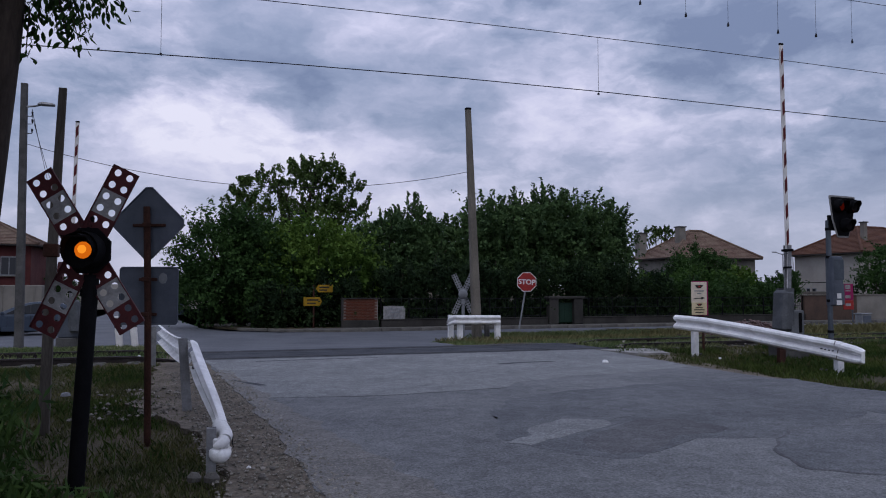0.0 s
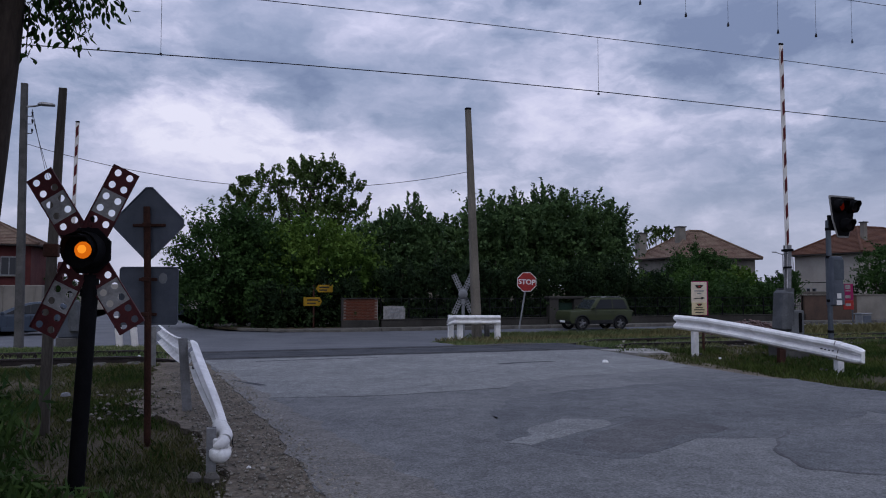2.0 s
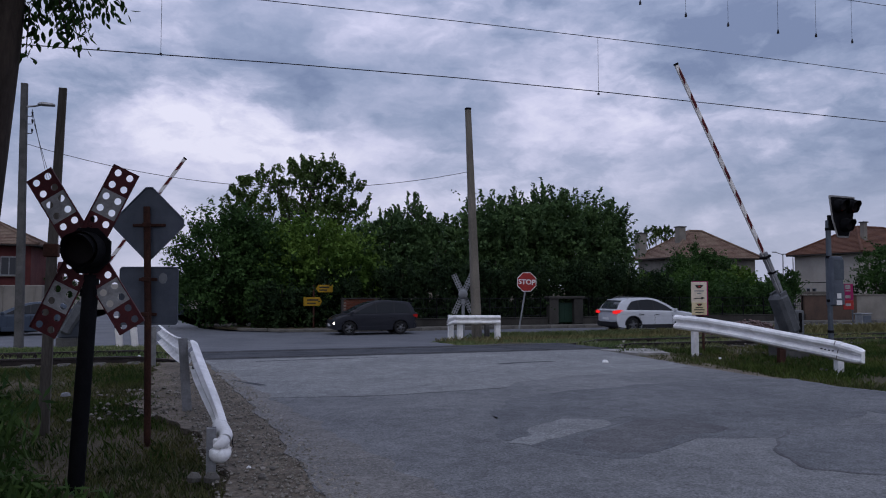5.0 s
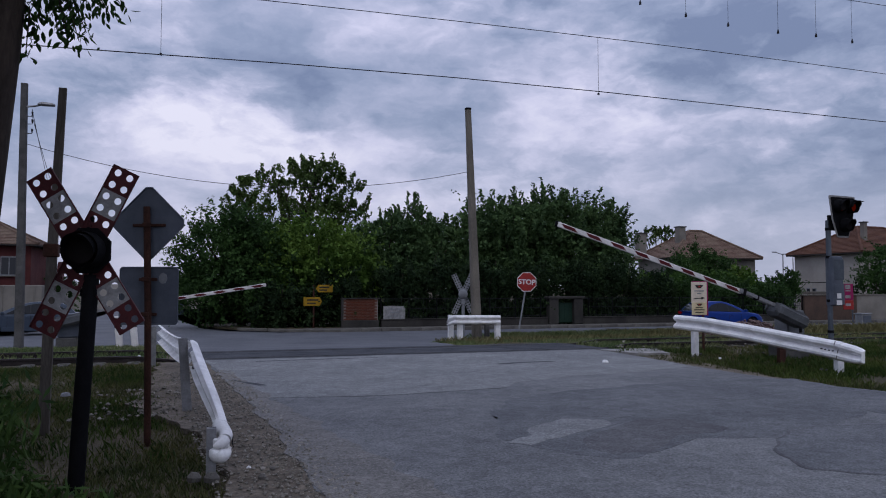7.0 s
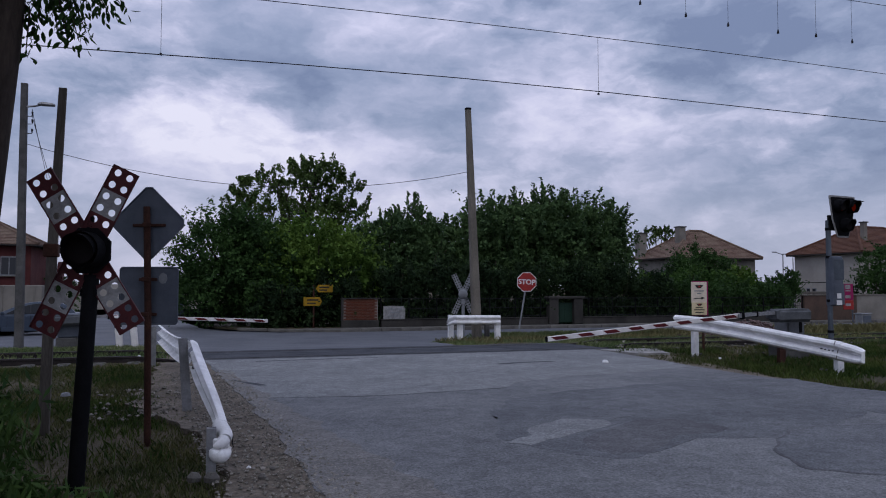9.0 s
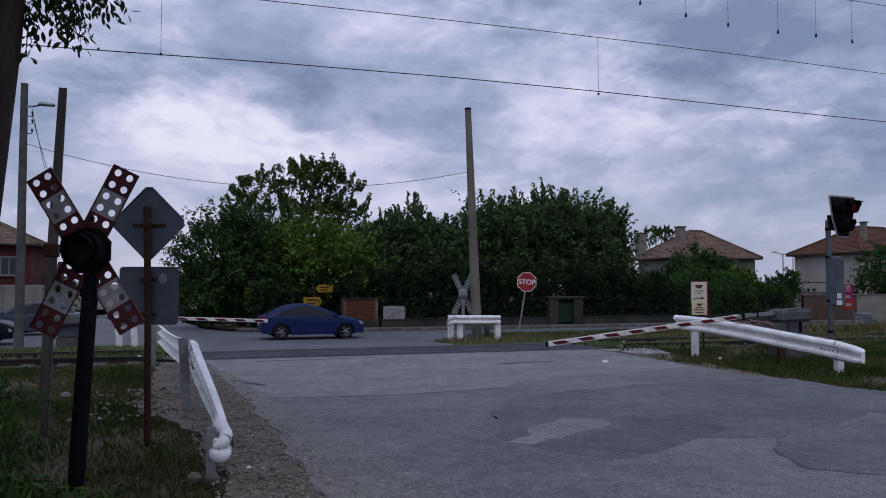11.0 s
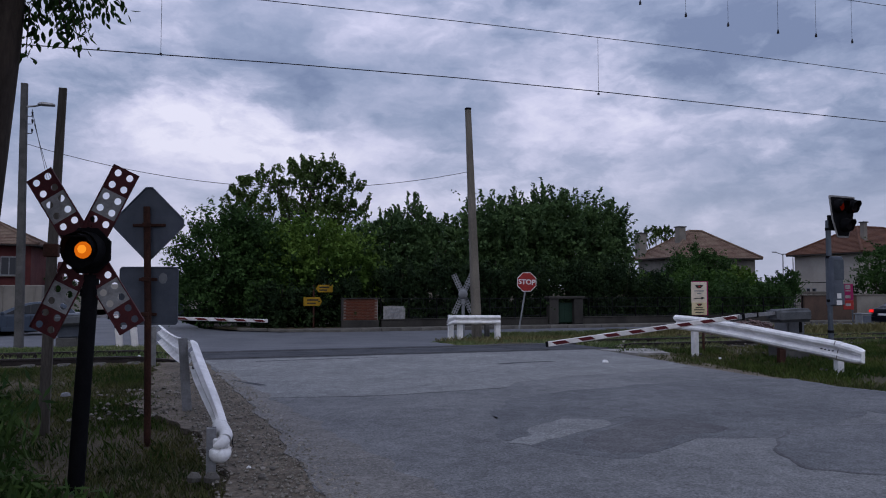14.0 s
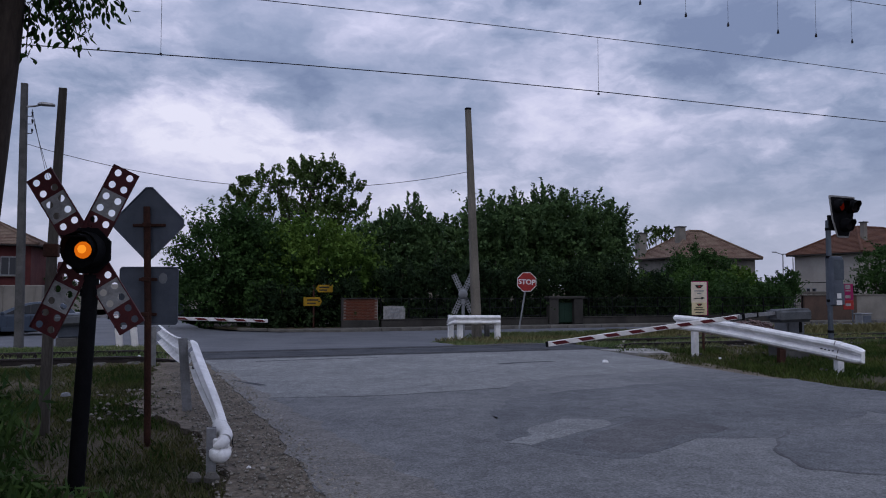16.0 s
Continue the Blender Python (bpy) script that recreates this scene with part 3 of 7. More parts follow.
sheet("asphalt_patch", wobble([(2.7, 6.35), (3.0, 6.55), (3.3, 7.05), (3.75, 7.35), (4.15, 7.15), (4.1, 6.9), (3.75, 6.68), (3.25, 6.4), (2.9, 6.25)], 0.06, 4, per=9), "asphalt_light",
      "pale worn island of old asphalt", dz=0.0335, thick=0.02)
oval = wobble([(4.5, 4.75), (4.7, 5.2), (5.1, 5.7), (5.5, 6.0), (5.95, 6.12), (6.75, 6.0), (7.4, 5.6), (7.5, 4.9), (6.9, 4.3), (5.9, 4.1), (4.95, 4.35)], 0.05, 6, per=9)
sheet("road_seam", [(5.95 + (x - 5.95) * 1.025, 5.1 + (y - 5.1) * 1.03) for x, y in oval], "asphalt_worn", "dark sealed edge round an asphalt repair", dz=0.0335, thick=0.02)
sheet("asphalt_patch", wobble([(5.6, 3.2), (6.1, 4.2), (6.9, 5.2), (7.3, 6.3), (7.2, 7.6), (8.3, 8.4), (8.66, 8.6), (9.2, 6.45), (12.5, 3.3)], 0.06, 26, per=9), "asphalt_mid", "darker grey stretch of road along the verge", dz=0.0325, thick=0.02)
sheet("asphalt_patch", oval, "asphalt_mid", "rounded grey asphalt repair near the verge", dz=0.0345, thick=0.02)
sheet("asphalt_patch", wobble([(3.35, 5.98), (3.36, 5.62), (3.75, 5.66), (4.4, 6.1), (5.1, 6.35), (5.0, 6.9), (4.5, 7.1), (4.2, 6.85), (3.85, 6.62), (3.45, 6.35)], 0.07, 16, per=9), "asphalt_worn",
      "sunken dark hollow in the asphalt", dz=0.0325, thick=0.02)
sheet("road_dust", wobble([(0.9, 3.4), (0.82, 7.0), (0.66, 10.2), (0.44, 13.0), (0.7, 13.0), (0.95, 10.2), (1.2, 8.4), (1.4, 6.8), (1.6, 5.4), (2.0, 3.4)], 0.09, 17, per=14), "road_dust", "thin film of sandy dust on the road edge", dz=0.0335, thick=0.02)
sheet("road_crack", wobble([(5.35, 13.05), (5.9, 13.25), (6.5, 13.2), (6.6, 13.12), (5.95, 13.1), (5.4, 12.95)], 0.02, 7), "asphalt_dark", "dark sunken crack in the road", dz=0.0345, thick=0.02, kind="structure")
sheet("road_crack", wobble([(1.2, 14.9), (3.6, 15.0), (3.6, 15.06), (1.2, 14.98)], 0.02, 8), "asphalt_dark", "dark sunken crack in the road", dz=0.0345, thick=0.02, kind="structure")
sheet("road_crack", wobble([(0.55, 12.0), (0.95, 11.2), (1.05, 11.2), (0.62, 12.1)], 0.03, 9), "asphalt_dark", "dark sunken crack in the road", dz=0.0345, thick=0.02, kind="structure")
for k, (x0, y0, x1, y1, wd) in enumerate(((0.8, 9.93, 2.4, 9.64, 0.016), (2.4, 9.64, 4.2, 9.88, 0.016), (3.9, 5.7, 4.45, 6.02, 0.02), (4.3, 7.2, 4.6, 7.3, 0.03), (3.9, 6.74, 4.25, 6.95, 0.014))):
    dx, dy = x1 - x0, y1 - y0
    ln = math.hypot(dx, dy)
    ox, oy = -dy / ln * wd / 2, dx / ln * wd / 2
    sheet("road_seam", wobble([(x0 + ox, y0 + oy), (x0 - ox, y0 - oy), (x1 - ox, y1 - oy), (x1 + ox, y1 + oy)], wd * 0.5, 20 + k, per=12), "asphalt_dark" if wd > 0.045 else "asphalt_mid", "dark open seam between asphalt layers", dz=0.0345, thick=0.02)
sheet("crossing_deck", [(-0.25, 15.62), (9.3, 15.62), (9.0, 17.72), (-0.2, 17.72)], "asphalt_dark", "dark asphalt deck between and beside the rails", dz=0.028, thick=0.1)
sheet("concrete_apron", wobble([(8.7, 15.3), (9.0, 14.1), (9.7, 14.0), (10.1, 15.2)], 0.03, 11), "apron", "pale broken concrete apron beside the crossing", dz=0.05, thick=0.1)
sheet("gravel_verge", wobble([(1.5, 4.4), (1.4, 7.2), (1.1, 10.3), (0.8, 13.2), (0.4, 15.4), (-0.5, 15.3), (-0.6, 13.0), (-0.55, 11.5), (-0.7, 10.0), (-0.2, 8.6), (0.12, 7.4), (0.3, 5.5), (0.5, 2.6), (1.6, 2.6)], 0.1, 12), "gravel", "loose brown gravel along the road edge", dz=0.024, thick=0.1)
sheet("dirt_shoulder", wobble([(8.45, 9.6), (8.5, 11.5), (8.65, 13.8), (9.6, 13.9), (9.5, 13.0), (9.2, 12.0), (8.95, 10.6), (8.75, 9.4)], 0.1, 18), "gravel", "bare brown earth shoulder beside the road", dz=0.012, thick=0.1)
sheet("gravel_bank", wobble([(-14, 15.4), (-0.3, 15.5), (-0.3, 18.2), (-14, 18.2)], 0.1, 13), "gravel", "grown-over ballast under the track", dz=-0.01, thick=0.1)
sheet("gravel_bank", wobble([(9.3, 15.6), (70, 15.6), (70, 18.2), (9.0, 18.2)], 0.1, 14), "gravel", "grown-over ballast under the track", dz=-0.01, thick=0.1)


def track():
    t = thing("railway_track", "single railway track with rusty rails set in asphalt", "railway track", kind="structure")
    prof = [(-0.06, -0.11), (0.06, -0.11), (0.06, -0.095), (0.01, -0.08), (0.01, 0.0), (0.035, 0.01), (0.035, 0.045), (-0.035, 0.045), (-0.035, 0.01), (-0.01, 0.0), (-0.01, -0.08), (-0.06, -0.095)]
    for y in (15.85, 17.36):
        g = Geo()
        g.layers([[(x, y + a, b + (0.075 if x < -0.4 or x > 9.4 else -0.012)) for a, b in prof] for x in (-180, -1.0, -0.3, 9.2, 9.9, 260)])
        part("rail", g, "rail", t)
    me = Geo().box((0, 16.6, -0.055), (0.24, 2.5, 0.14), 0.02).mesh("sleeper", "sleeper")
    for i in range(34):
        x = -1.0 - 0.6 * i if i < 14 else 10.4 + 0.6 * (i - 14)
        part("sleeper", me, None, t, m=pose(x, 0, 0))


track()

# far kerb and pavement
def pavement():
    sheet("pavement", [(7.2, 36.15), (300, 36.15), (300, 38.0), (5.6, 38.0), (4.4, 37.4)], "pavement", "uneven concrete pavement along the garden wall", dz=0.12, thick=0.3)
    sheet("corner_verge", wobble([(5.5, 38.0), (4.2, 37.3), (2.8, 38.7), (1.4, 41), (0.6, 45), (9, 45), (9, 38.1)], 0.06, 15), "dirt", "bare earth corner under the trees", dz=0.1, thick=0.3)
    k = thing("kerb", "pale concrete kerb along the main road", "kerb", kind="structure")
    me = Geo().box((0, 0, 0), (0.98, 0.14, 0.26), 0.015).mesh("kerb_stone", "kerb")
    for i in range(60):
        part("kerb_stone", me, None, k, m=pose(7.3 + i, 36.08, -0.62 + 0.006 * ((i * 7) % 5), 0, 0, 0.4 * ((i * 13) % 5 - 2)))
    pts = [(6.8, 36.1), (6.0, 36.25), (5.2, 36.6), (4.4, 37.1), (3.6, 37.75), (2.9, 38.4), (2.3, 39.1)]
    for a, b in zip(pts, pts[1:]):
        part("kerb_stone", me, None, k, m=pose((a[0] + b[0]) / 2, (a[1] + b[1]) / 2, -0.63, 0, 0, math.degrees(math.atan2(b[1] - a[1], b[0] - a[0]))))


pavement()

# ---- guard rails ----
W_PROF = [(0.0, 0.155), (0.03, 0.15), (0.075, 0.115), (0.08, 0.075), (0.045, 0.035), (0.0, 0.015), (0.0, -0.015), (0.045, -0.035), (0.08, -0.075), (0.075, -0.115), (0.03, -0.15), (0.0, -0.155)]


def beam(path, face, parent, name="beam", material="white_paint", label="", flare=None):
    """A corrugated beam swept along path; face: the side it bulges to; flare: a scale per point."""
    g = Geo()
    rings = []
    for i, p in enumerate(path):
        p = Vector(p)
        d = (Vector(path[min(i + 1, len(path) - 1)]) - Vector(path[max(i - 1, 0)])).normalized()
        side = Vector((-d.y, d.x, 0)).normalized() * face
        upv = d.cross(side).normalized()
        if upv.z < 0:
            upv = -upv
        s = flare[i] if flare else 1.0
        e = min(1.0, s * 1.2)
        ring = [p + side * a * e + upv * b * s for a, b in W_PROF]
        ring += [p + side * (a * e - 0.012) + upv * b * s * 0.985 for a, b in reversed(W_PROF)]
        rings.append(ring)
    g.layers(rings)
    return part(name, g, material, parent, label, smooth=True)


def post(parent, x, y, z0, z1, lean=(0, 0), size=(0.13, 0.09), material="white_paint", label=""):
    g = Geo()
    a, b = size[0] / 2, size[1] / 2
    sec = [(-a, -b), (a, -b), (a, -b + 0.02), (-a + 0.02, -b + 0.02), (-a + 0.02, b - 0.02), (a, b - 0.02), (a, b), (-a, b)]
    g.layers([[(x + u, y + v, z0) for u, v in sec], [(x + u + lean[0], y + v + lean[1], z1) for u, v in sec]])
    return part("post", g, material, parent, label)


def bolts(parent, places, r=0.016):
    for p, d in places:
        part("bolt", Geo().tube([p, Vector(p) + Vector(d) * 0.03], r, 6), "black_metal", parent)


def curve_3d(pts, sub=4):
    """A smooth path through points in space."""
    a = [(p[0], p[1]) for p in pts]
    b = [(p[1], p[2]) for p in pts]
    return [(p[0], p[1], q[1]) for p, q in zip(curve_through(a, sub), curve_through(b, sub))]


def guard_rails():
    g = thing("guard_rail", "white-painted steel guard rail on posts, end bent down", "guard rail", group="guard rails")
    beam([(10.0, 14.15, 0.69), (10.06, 13.2, 0.66), (10.1, 12.0, 0.57), (10.13, 11.0, 0.48), (10.15, 9.85, 0.385)], -1, g)
    beam([(10.165, 10.05, 0.392), (10.15, 9.8, 0.37), (10.14, 9.62, 0.352), (10.11, 9.46, 0.337), (10.1, 9.4, 0.332), (10.1, 9.38, 0.33)], -1, g, "end_piece", flare=[1.02, 1.0, 0.94, 0.84, 0.74, 0.62])
    part("end_cap", Geo().box((10.065, 9.383, 0.33), (0.075, 0.02, 0.185), 0.008), "white_paint", g)
    post(g, 10.2, 13.78, -0.1, 0.66)
    post(g, 10.26, 10.05, -0.1, 0.36)
    post(g, 10.62, 11.75, -0.1, 0.55, material="rust", label="rusty unpainted stub post")
    bolts(g, [((10.085, y, 0.384 + (y - 9.97) * 0.07), (-1, 0, 0)) for y in (9.98, 10.06, 10.14, 10.22)], 0.011)
    part("joint", Geo().tube([(10.075, 9.93, 0.545), (10.07, 9.95, 0.49), (10.13, 9.9, 0.43), (10.135, 9.94, 0.39), (10.065, 9.9, 0.3), (10.07, 9.92, 0.25)], 0.006, 5), "black_metal", g, "dark open joint between beam and end piece")

    g = thing("guard_rail", "white-painted dented guard rail with a torn rolled end", "guard rail", group="guard rails")
    beam([(0.02, 9.35, 0.66), (0.06, 8.4, 0.6), (0.13, 7.5, 0.5), (0.2, 6.8, 0.4), (0.245, 6.2, 0.315)], 1, g, flare=[1.0, 0.92, 0.75, 0.6, 0.5])
    # the torn end, curled outward in two bulges
    upper = [(0.236, 6.26, 0.345), (0.255, 6.14, 0.325), (0.275, 6.05, 0.3), (0.262, 5.99, 0.275), (0.235, 5.965, 0.255), (0.205, 5.957, 0.242), (0.18, 5.955, 0.236)]
    part("curled_end", Geo().tube(curve_3d(upper), [0.055 - 0.047 * (k / 24) ** 2.2 for k in range(25)], 18), "white_paint", g, smooth=True)
    lower = [(0.2, 5.97, 0.215), (0.2, 5.97, 0.192), (0.215, 5.965, 0.172), (0.25, 5.965, 0.168), (0.285, 5.975, 0.19), (0.302, 5.985, 0.225)]
    part("curled_end", Geo().tube(curve_3d(lower), [0.016 + 0.042 * math.sin(math.pi * min(1.0, (k + 2) / 20)) ** 0.7 for k in range(21)], 18), "white_paint", g, smooth=True)
    part("curl_web", Geo().box((0.24, 6.0, 0.225), (0.12, 0.03, 0.13), 0.012), "white_paint", g)
    part("torn_edge", Geo().tube([(0.325, 6.0, 0.3), (0.318, 5.985, 0.25), (0.33, 5.985, 0.215)], [0.002, 0.005, 0.002], 6), "black_metal", g, "dark torn steel edge")
    beam([(-0.05, 9.45, 0.66), (-0.2, 11.0, 0.62), (-0.38, 13.0, 0.6), (-0.55, 15.0, 0.6)], -1, g, flare=[1, 0.95, 0.95, 1])
    post(g, 0.0, 9.22, -0.1, 0.84, (-0.07, 0.04), (0.1, 0.12), "galvanised", "bent grey steel post")
    post(g, 0.17, 6.02, -0.1, 0.36, (0.0, 0.03), (0.07, 0.08), "galvanised", "bent grey steel post")
    post(g, -0.62, 14.9, -0.1, 0.72, (0, 0), (0.1, 0.1), "galvanised")
    bolts(g, [((0.05, 9.05, 0.46), (1, -0.6, 0)), ((0.05, 9.1, 0.52), (1, -0.6, 0))], 0.03)

    g = thing("guard_rail", "short white guard rail on thick posts in the grass island", "guard rail", group="guard rails")
    z = 0.36
    beam([(8.62, 24.5, z), (9.3, 24.28, z), (10.02, 24.05, z)], -1, g)
    beam([(8.62, 25.5, z - 0.16), (8.58, 25.2, z - 0.12), (8.52, 24.85, z - 0.05), (8.58, 24.6, z), (8.66, 24.49, z)], -1, g, "end_piece", flare=[0.5, 0.8, 0.95, 1, 1])
    for x, y in ((8.74, 24.56), (9.95, 24.16), (8.66, 25.3)):
        post(g, x, y, ground_z(y) - 0.1, 0.5, (0, 0), (0.17, 0.14))


guard_rails()

# ---- signs ----
FACE = math.degrees(math.atan2(VIEW[1], VIEW[0])) - 90  # turn of a board square to the camera's side of the road


def hole_board(parent, name, rows, m, colours, cell=0.093, thick=0.006, hole=0.275):
    """A perforated board, two cells wide, split into coloured stretches."""
    seg = 16
    for lo, hi, material in colours:
        g = Geo()
        for r in range(lo, hi):
            for c in (0, 1):
                cx, cy = (c - 0.5) * cell, (r + 0.5 - rows / 2) * cell
                sq = []
                h = cell / 2
                for k in range(seg):
                    t = 2 * math.pi * k / seg
                    u, v = math.cos(t), math.sin(t)
                    s = h / max(abs(u), abs(v))
                    sq.append((cx + u * s, cy + v * s))
                rd = cell * hole
                ci = [(cx + math.cos(2 * math.pi * k / seg) * rd, cy + math.sin(2 * math.pi * k / seg) * rd) for k in range(seg)]
                for y0 in (0.0, thick):
                    vs = [(a, y0, b) for a, b in sq + ci]
                    g.add(vs, [(k, (k + 1) % seg, seg + (k + 1) % seg, seg + k) for k in range(seg)])
                g.add([(a, 0, b) for a, b in ci] + [(a, thick, b) for a, b in ci], [(k, (k + 1) % seg, seg + (k + 1) % seg, seg + k) for k in range(seg)])
        part(name, g.mesh(name, material, weld=True), material, parent, m=m)


def lamp_unit(parent, m, r, glow, glow_r, core=None):
    """A round lamp with a backing plate, a hood, a glowing lens and an added shutter that blacks it out. Faces -y.
    Returns the shutter.
    """
    hood = Geo()
    rings = []
    for d, rr in ((0.04, r), (-0.04, r), (-0.1, r * 0.98)):
        rings.append([(math.cos(a) * rr, d, math.sin(a) * rr) for a in [2 * math.pi * k / 28 for k in range(28)]])
    hood.layers(rings, closed=False)
    vis, fs = [], []
    n = 18
    for k in range(n + 1):
        a = math.pi * (-0.06 + 1.12 * k / n)
        reach = 0.16 + 0.22 * max(0, math.sin(a)) ** 0.7
        for q, dd in ((1.0, 0.0), (0.97, 0.0)):
            vis.append((math.cos(a) * r * 0.86 * q, -0.08, math.sin(a) * r * 0.86 * q))
            vis.append((math.cos(a) * r * 0.84 * q, -0.08 - reach * r * 2.2, math.sin(a) * r * 0.84 * q + 0.0))
    for k in range(n):
        o = k * 4
        fs += [(o, o + 1, o + 5, o + 4), (o + 2, o + 3, o + 7, o + 6), (o + 1, o + 3, o + 7, o + 5)]
    hood.add(vis, fs)
    part("hood", hood, "black_metal", parent, m=m, smooth=True)
    disc = Geo().tube([(0, 0.04, 0), (0, -0.03, 0)], r * 0.99, 28)
    part("backing_plate", disc, "black_metal", parent, m=m)
    lens = Geo()
    lens.layers([[(math.cos(a) * glow_r * q, -0.034 - 0.02 * (1 - q), math.sin(a) * glow_r * q) for a in [2 * math.pi * k / 24 for k in range(24)]] for q in (1.0, 0.9, 0.7, 0.4)])
    part("lens", lens, glow, parent, "glowing coloured lens", m=m, smooth=True)
    if core:
        part("bulb", Geo().tube([(0, -0.05, glow_r * 0.1), (0, -0.056, glow_r * 0.1)], glow_r * 0.5, 18), core, parent, m=m)
    # shutter added to the lamp: it covers the steady glow between flashes
    flap = Geo().tube([(0, -0.004, -r * 0.74), (0, 0.004, -r * 0.74)], r * 0.72, 24)
    return part("shutter", flap, "lens_dark", parent, "added dark flap that hides the lens when unlit", m=m @ pose(0, -0.072, r * 0.74))


def cross_signal():
    base = (-0.745, 5.97, 0.0)
    t = thing("crossing_signal", "perforated red-white crossing cross with hooded amber flasher on black post", "railway signal", pose(*base, 0, 0, FACE + 2))
    part("post", Geo().tube([(0, 0, -0.1), (0.025, 0.03, 0.7), (0.05, 0.07, 1.5)], [0.057, 0.056, 0.055], 16), "black_metal", t, smooth=True)
    cx, cz = 0.045, 1.675
    rows = 14
    for sgn, dy in ((1, 0.0), (-1, 0.012)):
        m = pose(cx - 0.03, 0.03 + dy, cz, 0, sgn * 29 - 3, 0)
        hole_board(t, "arm", rows, m, ((0, 2, "board_red"), (2, 4, "board_white"), (4, 10, "board_red"), (10, 12, "board_white"), (12, 14, "board_red")))
        for s in (-1, 1):
            g = Geo().box((s * 0.097, 0.0, 0), (0.006, 0.018, rows * 0.093), 0.001)
            part("edge_strip", g, "board_red", t, m=m)
    part("bracket", Geo().box((cx + 0.0, 0.045, cz), (0.05, 0.03, 0.5), 0.006).box((cx, 0.05, cz - 0.3), (0.12, 0.05, 0.06), 0.01), "black_metal", t)
    part("rod", Geo().tube([(cx, 0.05, cz), (cx + 0.01, 0.05, cz + 0.29)], 0.012, 8), "rust", t)
    plate = Geo().prism([(cx + math.cos(a) * 0.175, cz + math.sin(a) * 0.175) for a in [math.pi * (k + 0.5) / 4 for k in range(8)]], 1, 0.0, 0.022)
    part("mounting_plate", plate, "black_metal", t)
    return lamp_unit(t, pose(cx, -0.035, cz), 0.132, "amber_glow", 0.06, "amber_core")


AMBER = cross_signal()


def rusty_sign():
    t = thing("road_sign", "back of grey diamond and square road signs on a rusty pipe", "road sign", pose(-0.345, 7.5, 0, 0, 0, FACE - 3))
    part("post", Geo().tube([(0, 0, -0.1), (-0.02, 0, 1.2), (-0.05, 0.0, 2.16)], 0.031, 14), "rust", t, smooth=True)
    def plate(outline, y, material, name, label=""):
        part(name, Geo().prism(outline, 1, y, y + 0.006), material, t, label)
        for a, b in zip(outline, outline[1:] + outline[:1]):
            g = Geo().tube([(a[0], y - 0.003, a[1]), (b[0], y - 0.003, b[1])], 0.008, 6)
            part("folded_rim", g, material, t)
    cz, r, k = 2.01, 0.36, 0.03
    dia = [(-r + k, cz - k), (-k, cz - r + k), (k, cz - r + k), (r - k, cz - k), (r - k, cz + k), (k, cz + r - k), (-k, cz + r - k), (-r + k, cz + k)]
    plate([(x - 0.045, z) for x, z in dia], 0.036, "grey_metal", "diamond_plate", "bare grey back of a diamond plate")
    plate([(-0.29, 1.08), (0.225, 1.08), (0.24, 1.1), (0.24, 1.58), (0.225, 1.6), (-0.29, 1.6), (-0.305, 1.58), (-0.305, 1.1)], 0.04, "grey_metal", "square_plate", "bare grey back of a square plate")
    for z in (1.99, 1.49, 1.17):
        wd = 0.31 if z > 1.9 else 0.17
        part("clamp", Geo().box((-0.035, 0.026, z), (wd, 0.02, 0.028), 0.004).box((-0.035, -0.03, z), (0.075, 0.02, 0.04), 0.004), "rust", t)
    part("sticker", Geo().prism([(0.1 + math.cos(a) * 0.04, 1.5 + math.sin(a) * 0.05) for a in [2 * math.pi * i / 18 for i in range(18)]], 1, 0.034, 0.038), "grey_light", t, "pale round sticker")


rusty_sign()


def old_post():
    t = thing("old_post", "weathered leaning dark post with rusty fittings", "post", pose(-1.33, 8.32, 0))
    part("shaft", Geo().layers([[(x + dx * sx * 1.08, y * sx, z) for dx, y in ((-0.046, -0.036), (0.046, -0.036), (0.046, 0.036), (-0.046, 0.036))] for x, z, sx in ((0.0, -0.1, 1.0), (0.035, 1.7, 0.9), (0.095, 3.4, 0.7))]), "post_grey", t)
    part("band", Geo().box((0.03, 0, 1.78), (0.135, 0.12, 0.13), 0.01), "rust", t)
    part("bell", Geo().tube([(0.1, -0.02, 1.58), (0.14, -0.02, 1.58)], 0.09, 18), "board_red", t, "dark red round bell")
    return t


old_post()


def concrete_pole(name, label, base, top, w0, w1, material="concrete"):
    t = thing(name, label, "utility pole", pose(*base))
    d = Vector(top) - Vector(base)
    rings = []
    for k in range(7):
        f = k / 6
        s = (w0 + (w1 - w0) * f) / 2
        c = s * 0.3
        p = d * f
        rings.append([(p.x + a, p.y + b, p.z - (0.3 if k == 0 else 0)) for a, b in ((-s + c, -s), (s - c, -s), (s, -s + c), (s, s - c), (s - c, s), (-s + c, s), (-s, s - c), (-s, -s + c))])
    part("shaft", Geo().layers(rings), material, t)
    return t


big = concrete_pole("utility_pole", "tall tapering concrete pole leaning in the grass island", (9.44, 24.75, ground_z(24.75)), (9.15, 24.85, 7.68), 0.31, 0.18)
part("cap", Geo().box((-0.29, 0.1, 7.68 - ground_z(24.75) + 0.03), (0.2, 0.2, 0.08), 0.02), "black_metal", big)
part("stay_post", Geo().box((0.32, -0.1, 0.4), (0.16, 0.12, 1.0), 0.01), "concrete_dark", big)
lp = concrete_pole("street_lamp", "concrete street lamp pole with a short arm and wires", (-5.06, 26.95, ground_z(26.95)), (-5.12, 27.0, 7.95), 0.26, 0.19, "concrete_dark")
